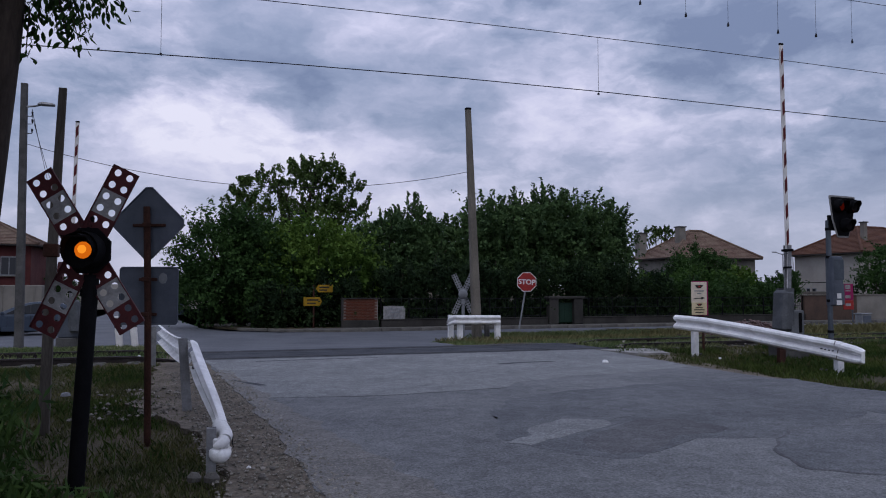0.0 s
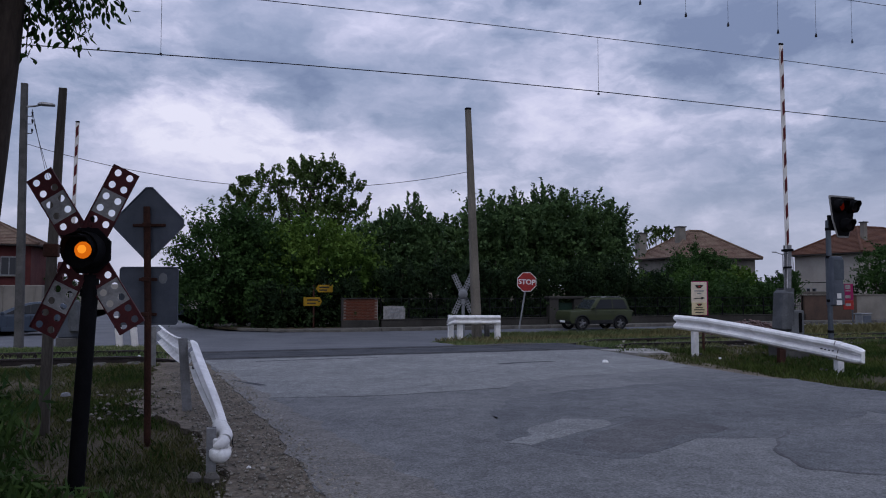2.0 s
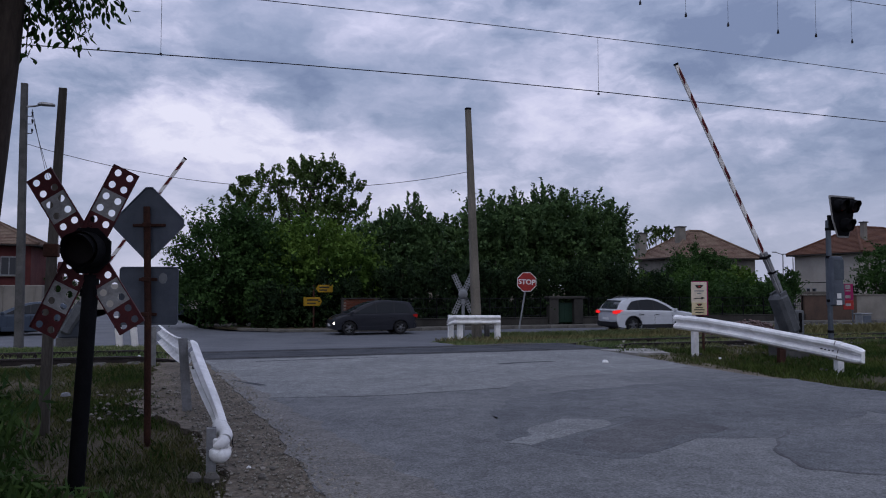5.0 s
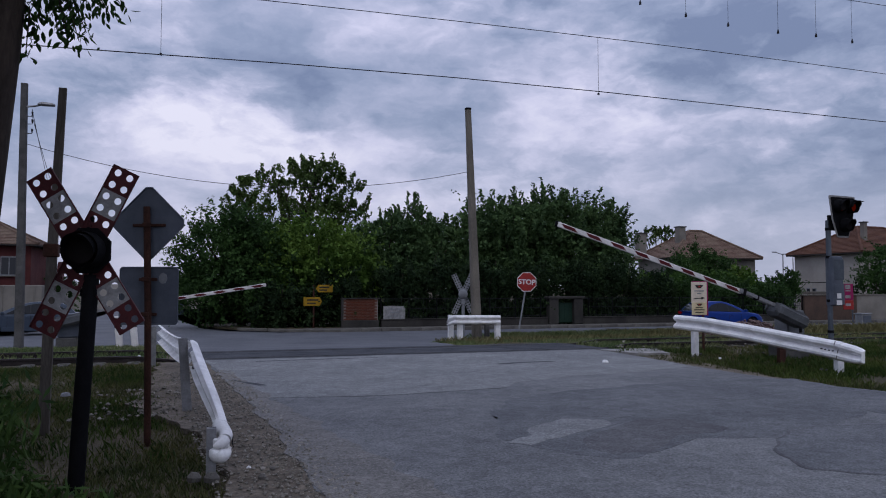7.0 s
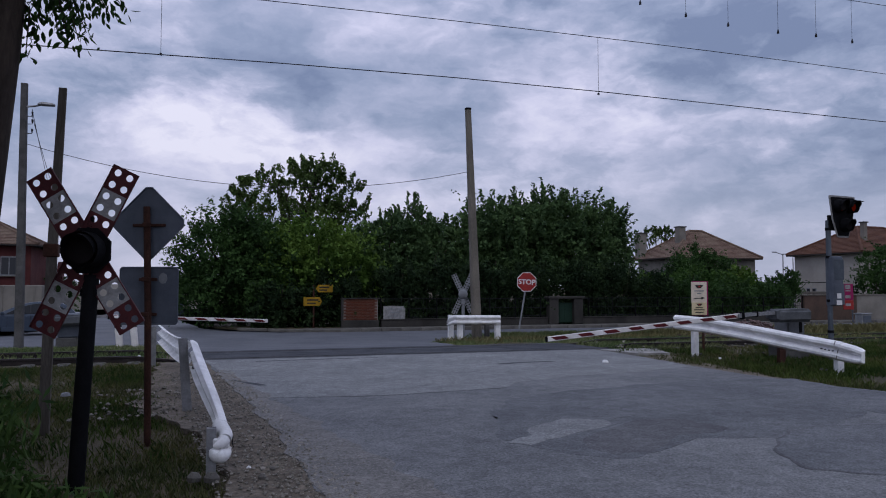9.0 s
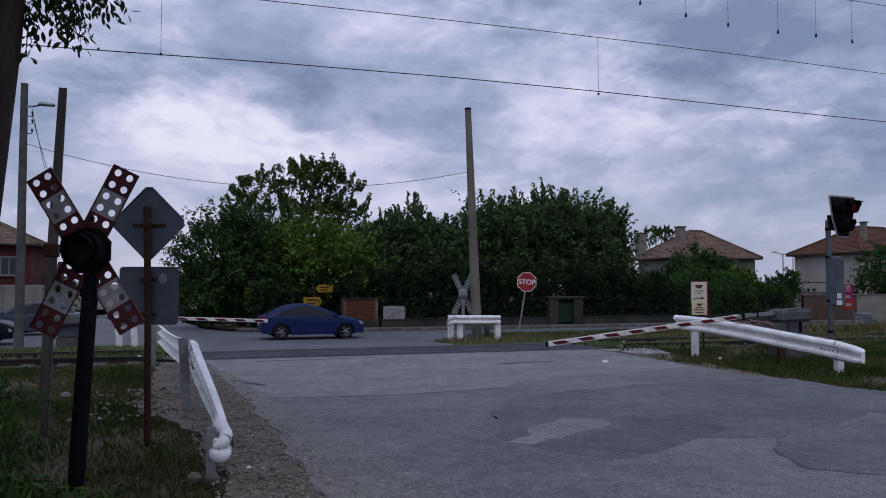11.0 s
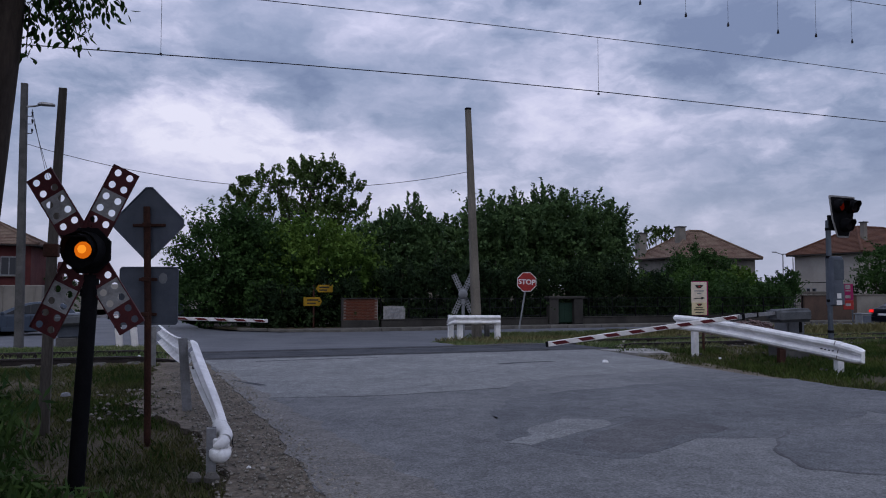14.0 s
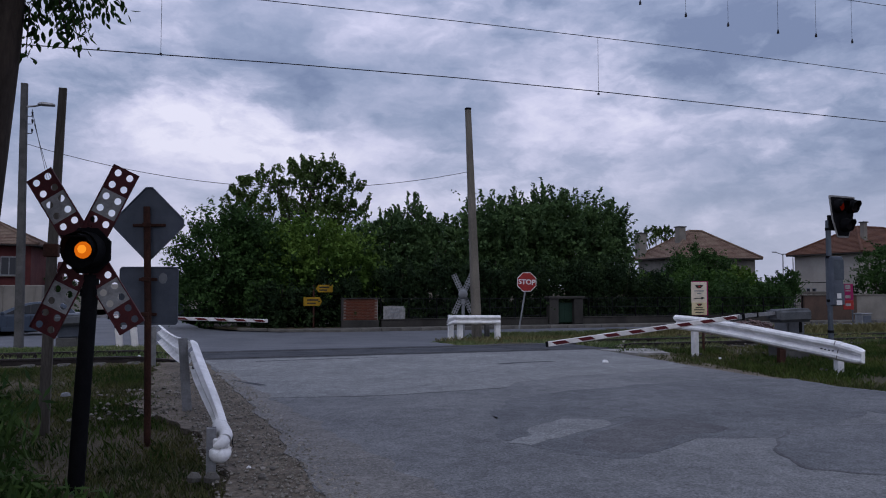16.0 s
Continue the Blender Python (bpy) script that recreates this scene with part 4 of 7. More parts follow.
part("arm", Geo().tube([(-0.05, 0, 7.75), (0.3, -0.05, 7.8), (0.4, -0.08, 7.83)], 0.03, 10), "galvanised", lp)
part("lamp_head", Geo().layers([[(x, -0.1 + y, 7.84 + z) for y, z in ((-a, 0), (-a * 0.7, b), (a * 0.7, b), (a, 0), (a * 0.6, -0.03), (-a * 0.6, -0.03))] for x, a, b in ((0.36, 0.06, 0.04), (0.5, 0.12, 0.08), (0.8, 0.11, 0.06), (0.86, 0.05, 0.03))]), "galvanised", lp, "grey lamp head")
for z in (6.9, 7.2, 7.45):
    part("insulator", Geo().tube([(0.08, -0.05, z), (0.22, -0.12, z), (0.22, -0.12, z + 0.14)], [0.014, 0.014, 0.035], 8), "wire", lp)


def far_cross():
    t = thing("crossing_cross", "grey back of a perforated crossing cross with its lamp housing", "railway sign", pose(9.32, 25.85, ground_z(25.85), 0, 0, -14))
    cz = 1.72
    part("post", Geo().tube([(0, 0, -0.2), (0, 0, cz - 0.25)], 0.055, 12), "grey_light", t, smooth=True)
    for sgn, dy in ((1, 0), (-1, 0.012)):
        hole_board(t, "arm", 16, pose(0, 0.06 + dy, cz, 0, sgn * 25, 0), ((0, 16, "grey_light"),), 0.098)
    part("lamp_housing", Geo().tube([(0, 0.05, cz), (0, -0.08, cz), (0, -0.14, cz)], [0.17, 0.16, 0.08], 18), "grey_light", t, smooth=True)
    part("junction_box", Geo().box((0, -0.04, cz - 0.28), (0.14, 0.1, 0.2), 0.015), "grey_light", t)


far_cross()


def words(text, size, parent, m, material, name="lettering", bold=0.0):
    c = bpy.data.curves.new(name, "FONT")
    c.body, c.size, c.align_x, c.align_y, c.extrude, c.offset = text, size, "CENTER", "CENTER", 0.003, bold
    tmp = bpy.data.objects.new("tmp", c)
    me = bpy.data.meshes.new_from_object(tmp)
    bpy.data.objects.remove(tmp)
    me.materials.clear()
    me.materials.append(M[material])
    ob = new(name, me)
    ob.parent, ob.matrix_basis = parent, m
    return ob


def stop_sign():
    t = thing("stop_sign", "red octagonal stop sign with white letters on a leaning grey pipe", "road sign", pose(12.88, 29.2, ground_z(29.2), 0, 0, FACE))
    zc = 2.35
    part("post", Geo().tube([(0, 0, -0.2), (0.24, 0, 1.2), (0.44, 0, zc + 0.1)], 0.034, 12), "grey_light", t, smooth=True)
    R = 0.43
    def octo(r):
        return [(0.43 + r * math.cos(math.pi * (k + 0.5) / 4), zc + r * math.sin(math.pi * (k + 0.5) / 4)) for k in range(8)]
    part("border", Geo().prism(octo(R), 1, -0.05, -0.04), "sign_white", t, "white octagonal edge")
    part("plate", Geo().prism(octo(R * 0.93), 1, -0.056, -0.051), "sign_red", t, "red octagonal plate")
    words("STOP", 0.29, t, pose(0.43, -0.06, zc - 0.01, 90, 3, 0), "sign_white", bold=0.006)


stop_sign()


def yellow_signs():
    t = thing("direction_sign", "two yellow arrow signs with black writing on a dark post", "road sign", pose(5.92, 38.6, -0.55, 0, 0, FACE + 14))
    part("post", Geo().tube([(0, 0, -0.1), (0, 0, 2.15)], 0.045, 12), "rust", t)
    for cx, cz, wd, h, arrow, name in ((-0.05, 1.33, 0.92, 0.44, 1, "lower_plate"), (0.52, 1.98, 0.84, 0.38, -1, "upper_plate")):
        a = wd / 2
        o = [(cx - a * arrow, cz - h / 2), (cx + (a - 0.12) * arrow, cz - h / 2), (cx + a * arrow, cz), (cx + (a - 0.12) * arrow, cz + h / 2), (cx - a * arrow, cz + h / 2)]
        part(name, Geo().prism(o, 1, -0.06, -0.048), "sign_yellow", t)
        part("writing_bar", Geo().box((cx, -0.063, cz + h * 0.17), (wd * 0.6, 0.004, 0.07), 0), "sign_black", t)
        part("writing_bar", Geo().box((cx - 0.06, -0.063, cz - h * 0.2), (wd * 0.48, 0.004, 0.06), 0), "sign_black", t)
    part("brace", Geo().box((0.25, -0.03, 1.98), (0.5, 0.03, 0.05), 0.005), "rust", t)


yellow_signs()


def poster_board():
    t = thing("poster_board", "two cream notices with dark emblems on a red post", "notice", pose(11.05, 14.75, 0, 0, 0, FACE + 6))
    part("post", Geo().box((0.1, 0.03, 0.4), (0.05, 0.04, 1.0), 0.006), "rust", t)
    part("backing", Geo().box((0.03, 0.016, 1.19), (0.38, 0.016, 0.78), 0.003), "pink", t, "red backing board")
    part("panel", Geo().box((0.0, 0.0, 1.33), (0.37, 0.012, 0.47), 0.003), "poster", t)
    part("panel", Geo().box((0.0, -0.004, 0.955), (0.36, 0.012, 0.28), 0.003), "poster_yellow", t, "yellowish cream notice")
    for z, s in ((1.46, 1.0), (1.045, 0.7)):
        e = [(-0.1 * s, z + 0.035 * s), (0.1 * s, z + 0.035 * s), (0.07 * s, z - 0.01 * s), (0.03 * s, z - 0.035 * s), (-0.03 * s, z - 0.035 * s), (-0.07 * s, z - 0.01 * s)]
        part("emblem", Geo().prism(e, 1, -0.016, -0.011), "sign_black", t, "dark winged emblem")
        part("emblem_core", Geo().prism([(math.cos(a) * 0.035 * s, z + math.sin(a) * 0.02 * s) for a in [2 * math.pi * i / 12 for i in range(12)]], 1, -0.02, -0.0165), "sign_red", t)
    for z, wd in ((1.36, 0.22), (1.30, 0.1), (0.98, 0.17), (0.93, 0.25), (0.87, 0.2)):
        part("writing_bar", Geo().box((0, -0.012, z), (wd, 0.004, 0.02), 0), "sign_black" if z < 1 else "grey_light", t)
    part("arrow", Geo().prism([(-0.13, 1.175), (0.05, 1.185), (0.05, 1.165), (0.14, 1.2), (0.05, 1.225), (0.05, 1.2), (-0.13, 1.19)], 1, -0.012, -0.008), "sign_black", t)


poster_board()

# ---- barriers ----


def barrier(base, pivot_z, sgn, r0, r1, stripes, label, machine):
    t = thing("level_crossing_barrier", label, "barrier", pose(*base), group="crossing barriers")
    if machine:
        part("pedestal", Geo().box((0.36, 0.22, 0.12), (0.6, 0.5, 0.44), 0.02), "concrete_dark", t)
        part("machine_case", Geo().layers([[(0.43 + x * s, 0.26 + y * s, z) for x, y in ((-0.21, -0.17), (0.21, -0.17), (0.21, 0.17), (-0.21, 0.17))] for z, s in ((0.3, 0.98), (0.32, 1.03), (0.95, 1.03), (0.97, 0.98))]), "case_grey", t, "grey sheet-metal drive case")
        part("case_door", Geo().box((0.35, 0.08, 0.68), (0.22, 0.014, 0.44), 0.004), "case_grey", t)
        part("case_slot", Geo().box((0.55, 0.08, 0.72), (0.08, 0.012, 0.4), 0.004), "black_metal", t, "dark slot in the drive case")
    else:
        part("pedestal", Geo().box((0, 0.1, 0.1), (0.6, 0.5, 0.5), 0.02), "concrete_dark", t)
        part("machine_case", Geo().box((0, 0.1, 0.65), (0.55, 0.42, 0.6), 0.03), "grey_metal", t, "grey sheet-metal drive case")
    arm = part("boom", Geo().box((sgn * (r0 + r1) / 2, 0, 0), (r1 - r0, 0.036, 0.09), 0.008), "boom_white", t, "white boom with slanted red stripes", m=pose(0, -0.22, pivot_z))
    arm.rotation_mode = "QUATERNION"
    pitch = (r1 - r0) / stripes
    ln = pitch * 0.52
    for i in range(stripes):
        a = r0 + pitch * (i + 0.28)
        sl = 0.045
        h = 0.03
        g = Geo().prism([(sgn * a + sl, -h), (sgn * (a + ln) + sl, -h), (sgn * (a + ln) - sl, h), (sgn * a - sl, h)], 1, -0.021, 0.021)
        part("stripe", g, "stripe_red", arm)
    part("tip", Geo().box((sgn * (r1 + 0.02), 0, 0), (0.04, 0.05, 0.1), 0.01), "black_metal", arm)
    for side in (-1, 1):
        fork = Geo().prism([(sgn * 0.36, -0.06), (sgn * 0.36, 0.0), (sgn * (r0 - 0.1), 0.035), (sgn * (r0 + 0.12), 0.045), (sgn * (r0 + 0.12), -0.045), (sgn * (r0 - 0.1), -0.03)], 1, side * 0.055 - 0.012, side * 0.055 + 0.012)
        part("boom_socket", fork, "galvanised", arm, "grey steel fork plate clamping the boom")
        part("counterweight_arm", Geo().prism([(sgn * 0.42, -0.13), (sgn * 0.42, 0.02), (-sgn * 0.28, 0.0), (-sgn * 0.36, -0.08), (-sgn * 0.28, -0.21), (sgn * 0.2, -0.2)], 1, 0.03 + side * 0.13 - 0.02, 0.03 + side * 0.13 + 0.02), "drive_grey", arm)
    part("socket_cap", Geo().box((sgn * (r0 + 0.02), 0, 0), (0.05, 0.2, 0.14), 0.01), "black_metal", arm, "dark clamp round the foot of the boom")
    part("socket_spacer", Geo().box((sgn * (r0 - 0.32), 0, -0.01), (0.04, 0.15, 0.1), 0.008), "black_metal", arm)
    part("socket_bar", Geo().tube([(sgn * 0.4, 0.0, -0.02), (sgn * (r0 - 0.05), 0.0, 0.01)], 0.02, 8), "boom_white", arm)
    part("counterweight", Geo().box((-sgn * 0.04, 0.04, -0.12), (0.82, 0.38, 0.26), 0.06, Matrix.Rotation(radians(-5 * sgn), 4, "Y")), "drive_grey", arm, "dark rounded counterweight cover")
    part("axle", Geo().tube([(0, -0.075, -0.1), (0, 0.3, -0.1)], 0.05, 14), "black_metal", arm)
    return arm


BOOM_R = barrier((11.25, 12.42, 0.0), 1.0, -1, 1.15, 5.3, 8, "lowering red and white boom barrier with grey drive case", True)
BOOM_L = barrier((-2.85, 21.22, ground_z(21.2)), 0.75 - ground_z(21.2), 1, 0.9, 4.85, 8, "red and white boom barrier on the far side of the track", False)


def red_signal():
    t = thing("light_signal", "black signal board with white edge and red lamps on a pole", "railway signal", pose(11.87, 11.8, 0))
    part("post", Geo().tube([(0, 0, -0.1), (0, 0, 2.75)], 0.05, 14), "signal_grey", t, smooth=True)
    for z in (0.55, 1.15, 2.0, 2.55):
        part("clamp", Geo().tube([(0, 0, z), (0, 0, z + 0.05)], 0.06, 14), "black_metal", t)
    head = pose(0.27, -0.1, 2.87, 0, 0, 8)
    o = [(-0.36, 0.36), (0.36, 0.36), (0.38, 0.33), (0.3, -0.12), (0.16, -0.46), (-0.16, -0.46), (-0.3, -0.12), (-0.38, 0.33)]
    part("edge", Geo().prism(o, 1, 0.0, 0.02), "board_white", t, "white board edge", m=head)
    part("board", Geo().prism([(x * 0.92, z * 0.92 - 0.004) for x, z in o], 1, -0.012, -0.001), "black_metal", t, m=head)
    part("bracket", Geo().box((0.12, -0.03, 2.7), (0.3, 0.06, 0.3), 0.01), "black_metal", t)
    sh = []
    for x in (-0.17, 0.17):
        sh.append(lamp_unit(t, head @ pose(x, -0.06, 0.15), 0.13, "red_glow", 0.1))
    lower = lamp_unit(t, head @ pose(0, -0.06, -0.22), 0.13, "lens_dark", 0.1)
    part("control_box", Geo().box((0.09, -0.03, 1.56), (0.26, 0.2, 0.96), 0.02), "grey_metal", t)
    part("box_lid", Geo().box((0.1, -0.14, 1.78), (0.24, 0.012, 0.4), 0.005), "signal_grey", t)
    part("box_lid", Geo().box((0.1, -0.14, 1.3), (0.24, 0.012, 0.4), 0.005), "grey_metal", t)
    part("notice", Geo().box((0.08, -0.15, 1.27), (0.1, 0.004, 0.1), 0), "sign_white", t)
    part("notice", Geo().box((0.08, -0.15, 1.14), (0.13, 0.004, 0.09), 0), "sign_white", t)
    return sh


RED_A, RED_B = red_signal()

# ---- plants ----


def leaf_mesh(name, pts, size, material, rng, droop=0.3, aspect=0.55):
    """One mesh of many small folded leaves at pts."""
    n = len(pts)
    pts = np.asarray(pts, dtype=float)
    # upper sides lean to the light, tips sag
    r = rng.normal(size=(n, 3))
    r[:, 2] += 0.75
    d = rng.normal(size=(n, 3))
    d[:, 2] -= droop
    d /= np.linalg.norm(d, axis=1)[:, None]
    s = np.cross(r, d)
    s /= np.linalg.norm(s, axis=1)[:, None] + 1e-9
    nn = np.cross(d, s)
    L = size * rng.uniform(0.6, 1.35, size=(n, 1))
    W = L * aspect * 0.5
    v = np.empty((n, 4, 3))
    v[:, 0] = pts - d * L * 0.5
    v[:, 1] = pts + s * W + nn * W * 0.3
    v[:, 2] = pts + d * L * 0.5
    v[:, 3] = pts - s * W + nn * W * 0.3
    me = bpy.data.meshes.new(name)
    me.vertices.add(n * 4)
    me.vertices.foreach_set("co", v.reshape(-1))
    me.loops.add(n * 4)
    me.loops.foreach_set("vertex_index", np.arange(n * 4))
    me.polygons.add(n)
    me.polygons.foreach_set("loop_start", np.arange(n) * 4)
    me.update(calc_edges=True)
    me.materials.append(M[material])
    return me


def oval_leaves(name, pts, size, material, rng):
    """Near leaves: pointed ovals of eight corners, hanging."""
    g = Geo()
    for p in pts:
        d = Vector(rng.normal(0, 0.55, 3)) + Vector((0, 0, -1))
        d.normalize()
        s = d.cross(Vector(rng.normal(0, 1, 3))).normalized()
        n = d.cross(s)
        L = size * rng.uniform(0.6, 1.3)
        o = [(0, 0), (0.22, 0.15), (0.5, 0.21), (0.78, 0.13), (1, 0), (0.78, -0.13), (0.5, -0.21), (0.22, -0.15)]
        g.add([Vector(p) + d * a * L + s * b * L + n * abs(b) * 0.25 * L for a, b in o], [(0, 1, 2, 3, 4), (0, 4, 5, 6, 7)])
    return g.mesh(name, material)


def lobe_points(lobes, n, rng, jag=0.3):
    """Points in clumps near the surface of ellipsoid lobes, shaped by noise so that the outline is uneven."""
    vol = np.array([a[3] * a[4] + a[4] * a[5] + a[3] * a[5] for a in lobes])
    out = []
    for lobe, k in zip(lobes, (vol / vol.sum() * n / 24).astype(int)):
        c, r = np.array(lobe[:3]), np.array(lobe[3:6])
        u = rng.normal(size=(k, 3))
        u /= np.linalg.norm(u, axis=1)[:, None]
        rad = 1 - np.abs(rng.normal(0, 0.2, size=k))
        bump = np.array([noise.noise(Vector(q) * 2.2 + Vector(c)) + 0.6 * noise.noise(Vector(q) * 5.0 + Vector(c)) for q in u])
        rad = np.clip(rad * (1 + jag * bump), 0.2, 1.25)
        hub = c + u * r * rad[:, None]
        m = 24
        big = r.mean() ** 0.4
        # each clump is a spray that reaches outward and sags at its tip
        run = u * 0.5 + rng.normal(0, 0.4, size=(k, 3)) + np.array([0, 0, 0.3])
        run *= rng.uniform(0.35, 0.95, size=(k, 1)) * big
        f = np.linspace(-0.45, 1.0, m)[None, :, None]
        sag = np.array([0, 0, -0.3]) * big * np.clip(f, 0, 1) ** 2
        spread = rng.normal(0, 0.07, size=(k, m, 3)) * big
        out.append((hub[:, None, :] + run[:, None, :] * f + sag + spread).reshape(-1, 3))
    return np.concatenate(out)


def tree(name, label, base, lobes, n, leaf, material, trunk=0.18, shoots=0, seed=1, limbs=7, shoot_h=0.9, category="tree"):
    """Trunk with limbs, a crown of leaves in lobes, and leafy shoots that stick out on top. Lobes are in world space."""
    rng = np.random.default_rng(seed)
    t = thing(name, label, category, pose(*base))
    b = Vector(base)
    loc = [(a[0] - b.x, a[1] - b.y, a[2] - b.z, *a[3:]) for a in lobes]
    top = max(a[2] for a in loc)
    g = Geo()
    cx = sum(a[0] for a in loc) / len(loc)
    fork = Vector((cx * 0.25, 0, top * 0.35))
    g.tube([(0, 0, -0.2), fork * 0.5 + Vector((0.05, 0.03, 0)), fork], [trunk * 1.25, trunk, trunk * 0.8], 10)
    for i in range(limbs):
        a = loc[i % len(loc)]
        e = Vector(a[:3]) + Vector(rng.uniform(-0.5, 0.5, 3)) * a[3]
        mid = fork.lerp(e, 0.5) + Vector(rng.uniform(-0.25, 0.25, 3))
        g.tube([fork, mid, e, e + Vector((0.1, 0, 0.5))], [trunk * 0.6, trunk * 0.38, trunk * 0.2, 0.015], 7)
    pts, tips, twigs = [lobe_points(loc, n, rng)], [], Geo()
    for i in range(shoots):
        a = loc[rng.integers(len(loc))]
        u = rng.normal(size=3)
        u[2] = abs(u[2]) + 0.5
        u /= np.linalg.norm(u)
        p = np.array(a[:3]) + u * np.array(a[3:6]) * 0.93
        d = u * 0.75 + np.array([0, 0, 0.75]) + rng.normal(0, 0.15, 3)
        d = d / np.linalg.norm(d) * shoot_h * rng.uniform(0.4, 1.2)
        bend = rng.normal(0, 0.07, 3)
        f = np.linspace(0, 1, 13)[:, None]
        line = p + d * f + bend * f * f
        twigs.tube([line[0] - d * 0.3, line[6], line[-1]], [0.014, 0.01, 0.004], 4, caps=False)
        # leaves in ranks to both sides of the shoot, smaller to its tip, hanging
        q = np.repeat(line[2:], 3, axis=0)
        out = np.cross(d, rng.normal(size=3))
        out /= np.linalg.norm(out)
        flip = np.tile([1.0, -1.0, 0.3], len(line) - 2)[:, None]
        taper = np.linspace(1.2, 0.6, len(q))[:, None]
        tips.append(q + (out * flip * leaf * 0.55 + rng.normal(0, leaf * 0.16, q.shape)) * taper - np.array([0, 0, leaf * 0.25]))
    part("trunk", g, "bark", t, "dark branching trunk", smooth=True)
    if tips:
        part("shoot_wood", twigs, "bark", t)["kind"] = "stuff"
        part("shoot_leaves", leaf_mesh("shoot_leaves", np.concatenate(tips), leaf * 1.25, material, rng, 0.9, 0.42), None, t)
    crown = leaf_mesh("crown", np.concatenate(pts), leaf, material, rng)
    part("crown", crown, None, t)
    return t


GZ = -0.55
tree("tree", "dense rounded dark green tree at the road corner", (2.6, 42.0, GZ), [(1.9, 42, 2.9, 2.7, 2.3, 2.4), (3.6, 41.6, 2.6, 2.3, 2.2, 2.3), (1.3, 42.3, 1.4, 2.1, 2, 1.5), (4.2, 41.5, 1.2, 2.2, 2, 1.5), (2.7, 42, 4.2, 1.6, 1.7, 1.2)], 46000, 0.19, "leaf_dark", 0.2, 40, 3, shoot_h=0.6)
tree("tree", "tall airy olive-green tree behind the garden", (6.4, 48.0, GZ), [(6.3, 48, 7.3, 2.2, 2.1, 1.7), (4.4, 48, 6.7, 1.9, 1.8, 1.6), (8.7, 48, 6.9, 1.9, 1.8, 1.6), (6.8, 48, 5.3, 3.2, 2.3, 1.6), (3.4, 48, 5.6, 1.5, 1.5, 1.2), (9.6, 48, 5.6, 1.4, 1.5, 1.2), (7.4, 48, 8.2, 1.5, 1.4, 0.9)], 5600, 0.24, "leaf_olive", 0.26, 150, 4, 12, 1.0)
tree("tree", "bushy fresh green tree over the garden wall", (6.4, 41.2, GZ), [(6.0, 41, 3.6, 1.9, 1.7, 1.4), (7.6, 41, 3.2, 1.8, 1.7, 1.5), (5.0, 40.8, 2.4, 1.6, 1.6, 1.6), (6.8, 40.8, 1.9, 2.3, 1.7, 1.5), (8.3, 41, 2.2, 1.5, 1.6, 1.6)], 26000, 0.19, "leaf_mid", 0.16, 60, 5, shoot_h=0.6)
tree("tree", "dark green garden tree with leafy shoots", (11.0, 42.2, GZ), [(10.6, 42.2, 4.0, 1.8, 1.8, 1.4), (12.3, 42.4, 4.6, 1.6, 1.8, 1.4), (9.6, 42, 2.9, 1.8, 1.7, 1.4), (12.8, 42, 2.9, 1.8, 1.8, 1.7), (11, 41.8, 2.0, 2.9, 1.9, 1.4), (13.6, 42.4, 3.7, 1.2, 1.5, 1.2)], 22000, 0.235, "leaf_broad", 0.2, 80, 6, shoot_h=1.0)
tree("tree", "broad dark green tree beside the concrete pole", (17.2, 42.6, GZ), [(16.8, 42.6, 4.8, 1.8, 2.0, 1.6), (18.6, 42.8, 4.9, 1.8, 2.0, 1.6), (15.8, 42.4, 3.4, 1.7, 2.0, 1.7), (18.4, 42.4, 3.4, 2.4, 2.1, 1.8), (16.8, 42.0, 2.0, 2.8, 2.0, 1.4)], 26000, 0.24, "leaf_broad", 0.22, 90, 7, shoot_h=1.2)
tree("tree", "broad dark green tree with upright leafy shoots over the gate", (22.6, 43.0, GZ), [(21.4, 43, 5.45, 2.0, 2.1, 1.6), (23.4, 43, 5.1, 1.9, 2.1, 1.6), (24.8, 43, 4.4, 1.6, 1.9, 1.6), (20.6, 43, 4.2, 2.0, 2.0, 2.0), (23.2, 42.6, 3.4, 2.8, 2.2, 1.8), (22.6, 42.2, 1.9, 3.6, 2.0, 1.2), (25.2, 43, 2.8, 1.5, 1.7, 1.7), (25.3, 43, 4.6, 1.1, 1.4, 1.2)], 31000, 0.25, "leaf_broad", 0.24, 130, 8, 10, shoot_h=1.5)
for k, (x, y, z, rx, rz, mt, lab) in enumerate(((27.6, 42.6, 0.5, 1.5, 1.2, "leaf_mid", "dark green hedge bush behind the fence"), (29.6, 42.8, 0.5, 1.6, 1.2, "leaf_bright", "fresh green garden bush behind the fence"), (32.0, 43.0, 0.8, 1.7, 1.4, "leaf_bright", "fresh green garden bush behind the fence"),
                                               (34.3, 43.0, 0.7, 1.6, 1.3, "leaf_bright", "fresh green garden bush behind the fence"), (36.2, 43.4, 0.8, 1.3, 1.3, "leaf_mid", "dark green hedge bush behind the fence"))):
    tree("bush", lab, (x, y, GZ), [(x - 0.2, y + 0.1, z + 1.0, rx * 0.8, 1.0, rz * 0.7), (x - 0.6, y, z, rx, 1.3, rz), (x + 0.6, y + 0.2, z * 0.8, rx * 0.9, 1.3, rz * 0.95), (x, y - 0.2, z + rz * 0.55, rx * 0.7, 1.0, rz * 0.6), (x, y, 0.0, rx * 1.2, 1.2, 0.9)], 8500, 0.18, mt, 0.06, 60, 20 + k, 5, 0.5, "bush")
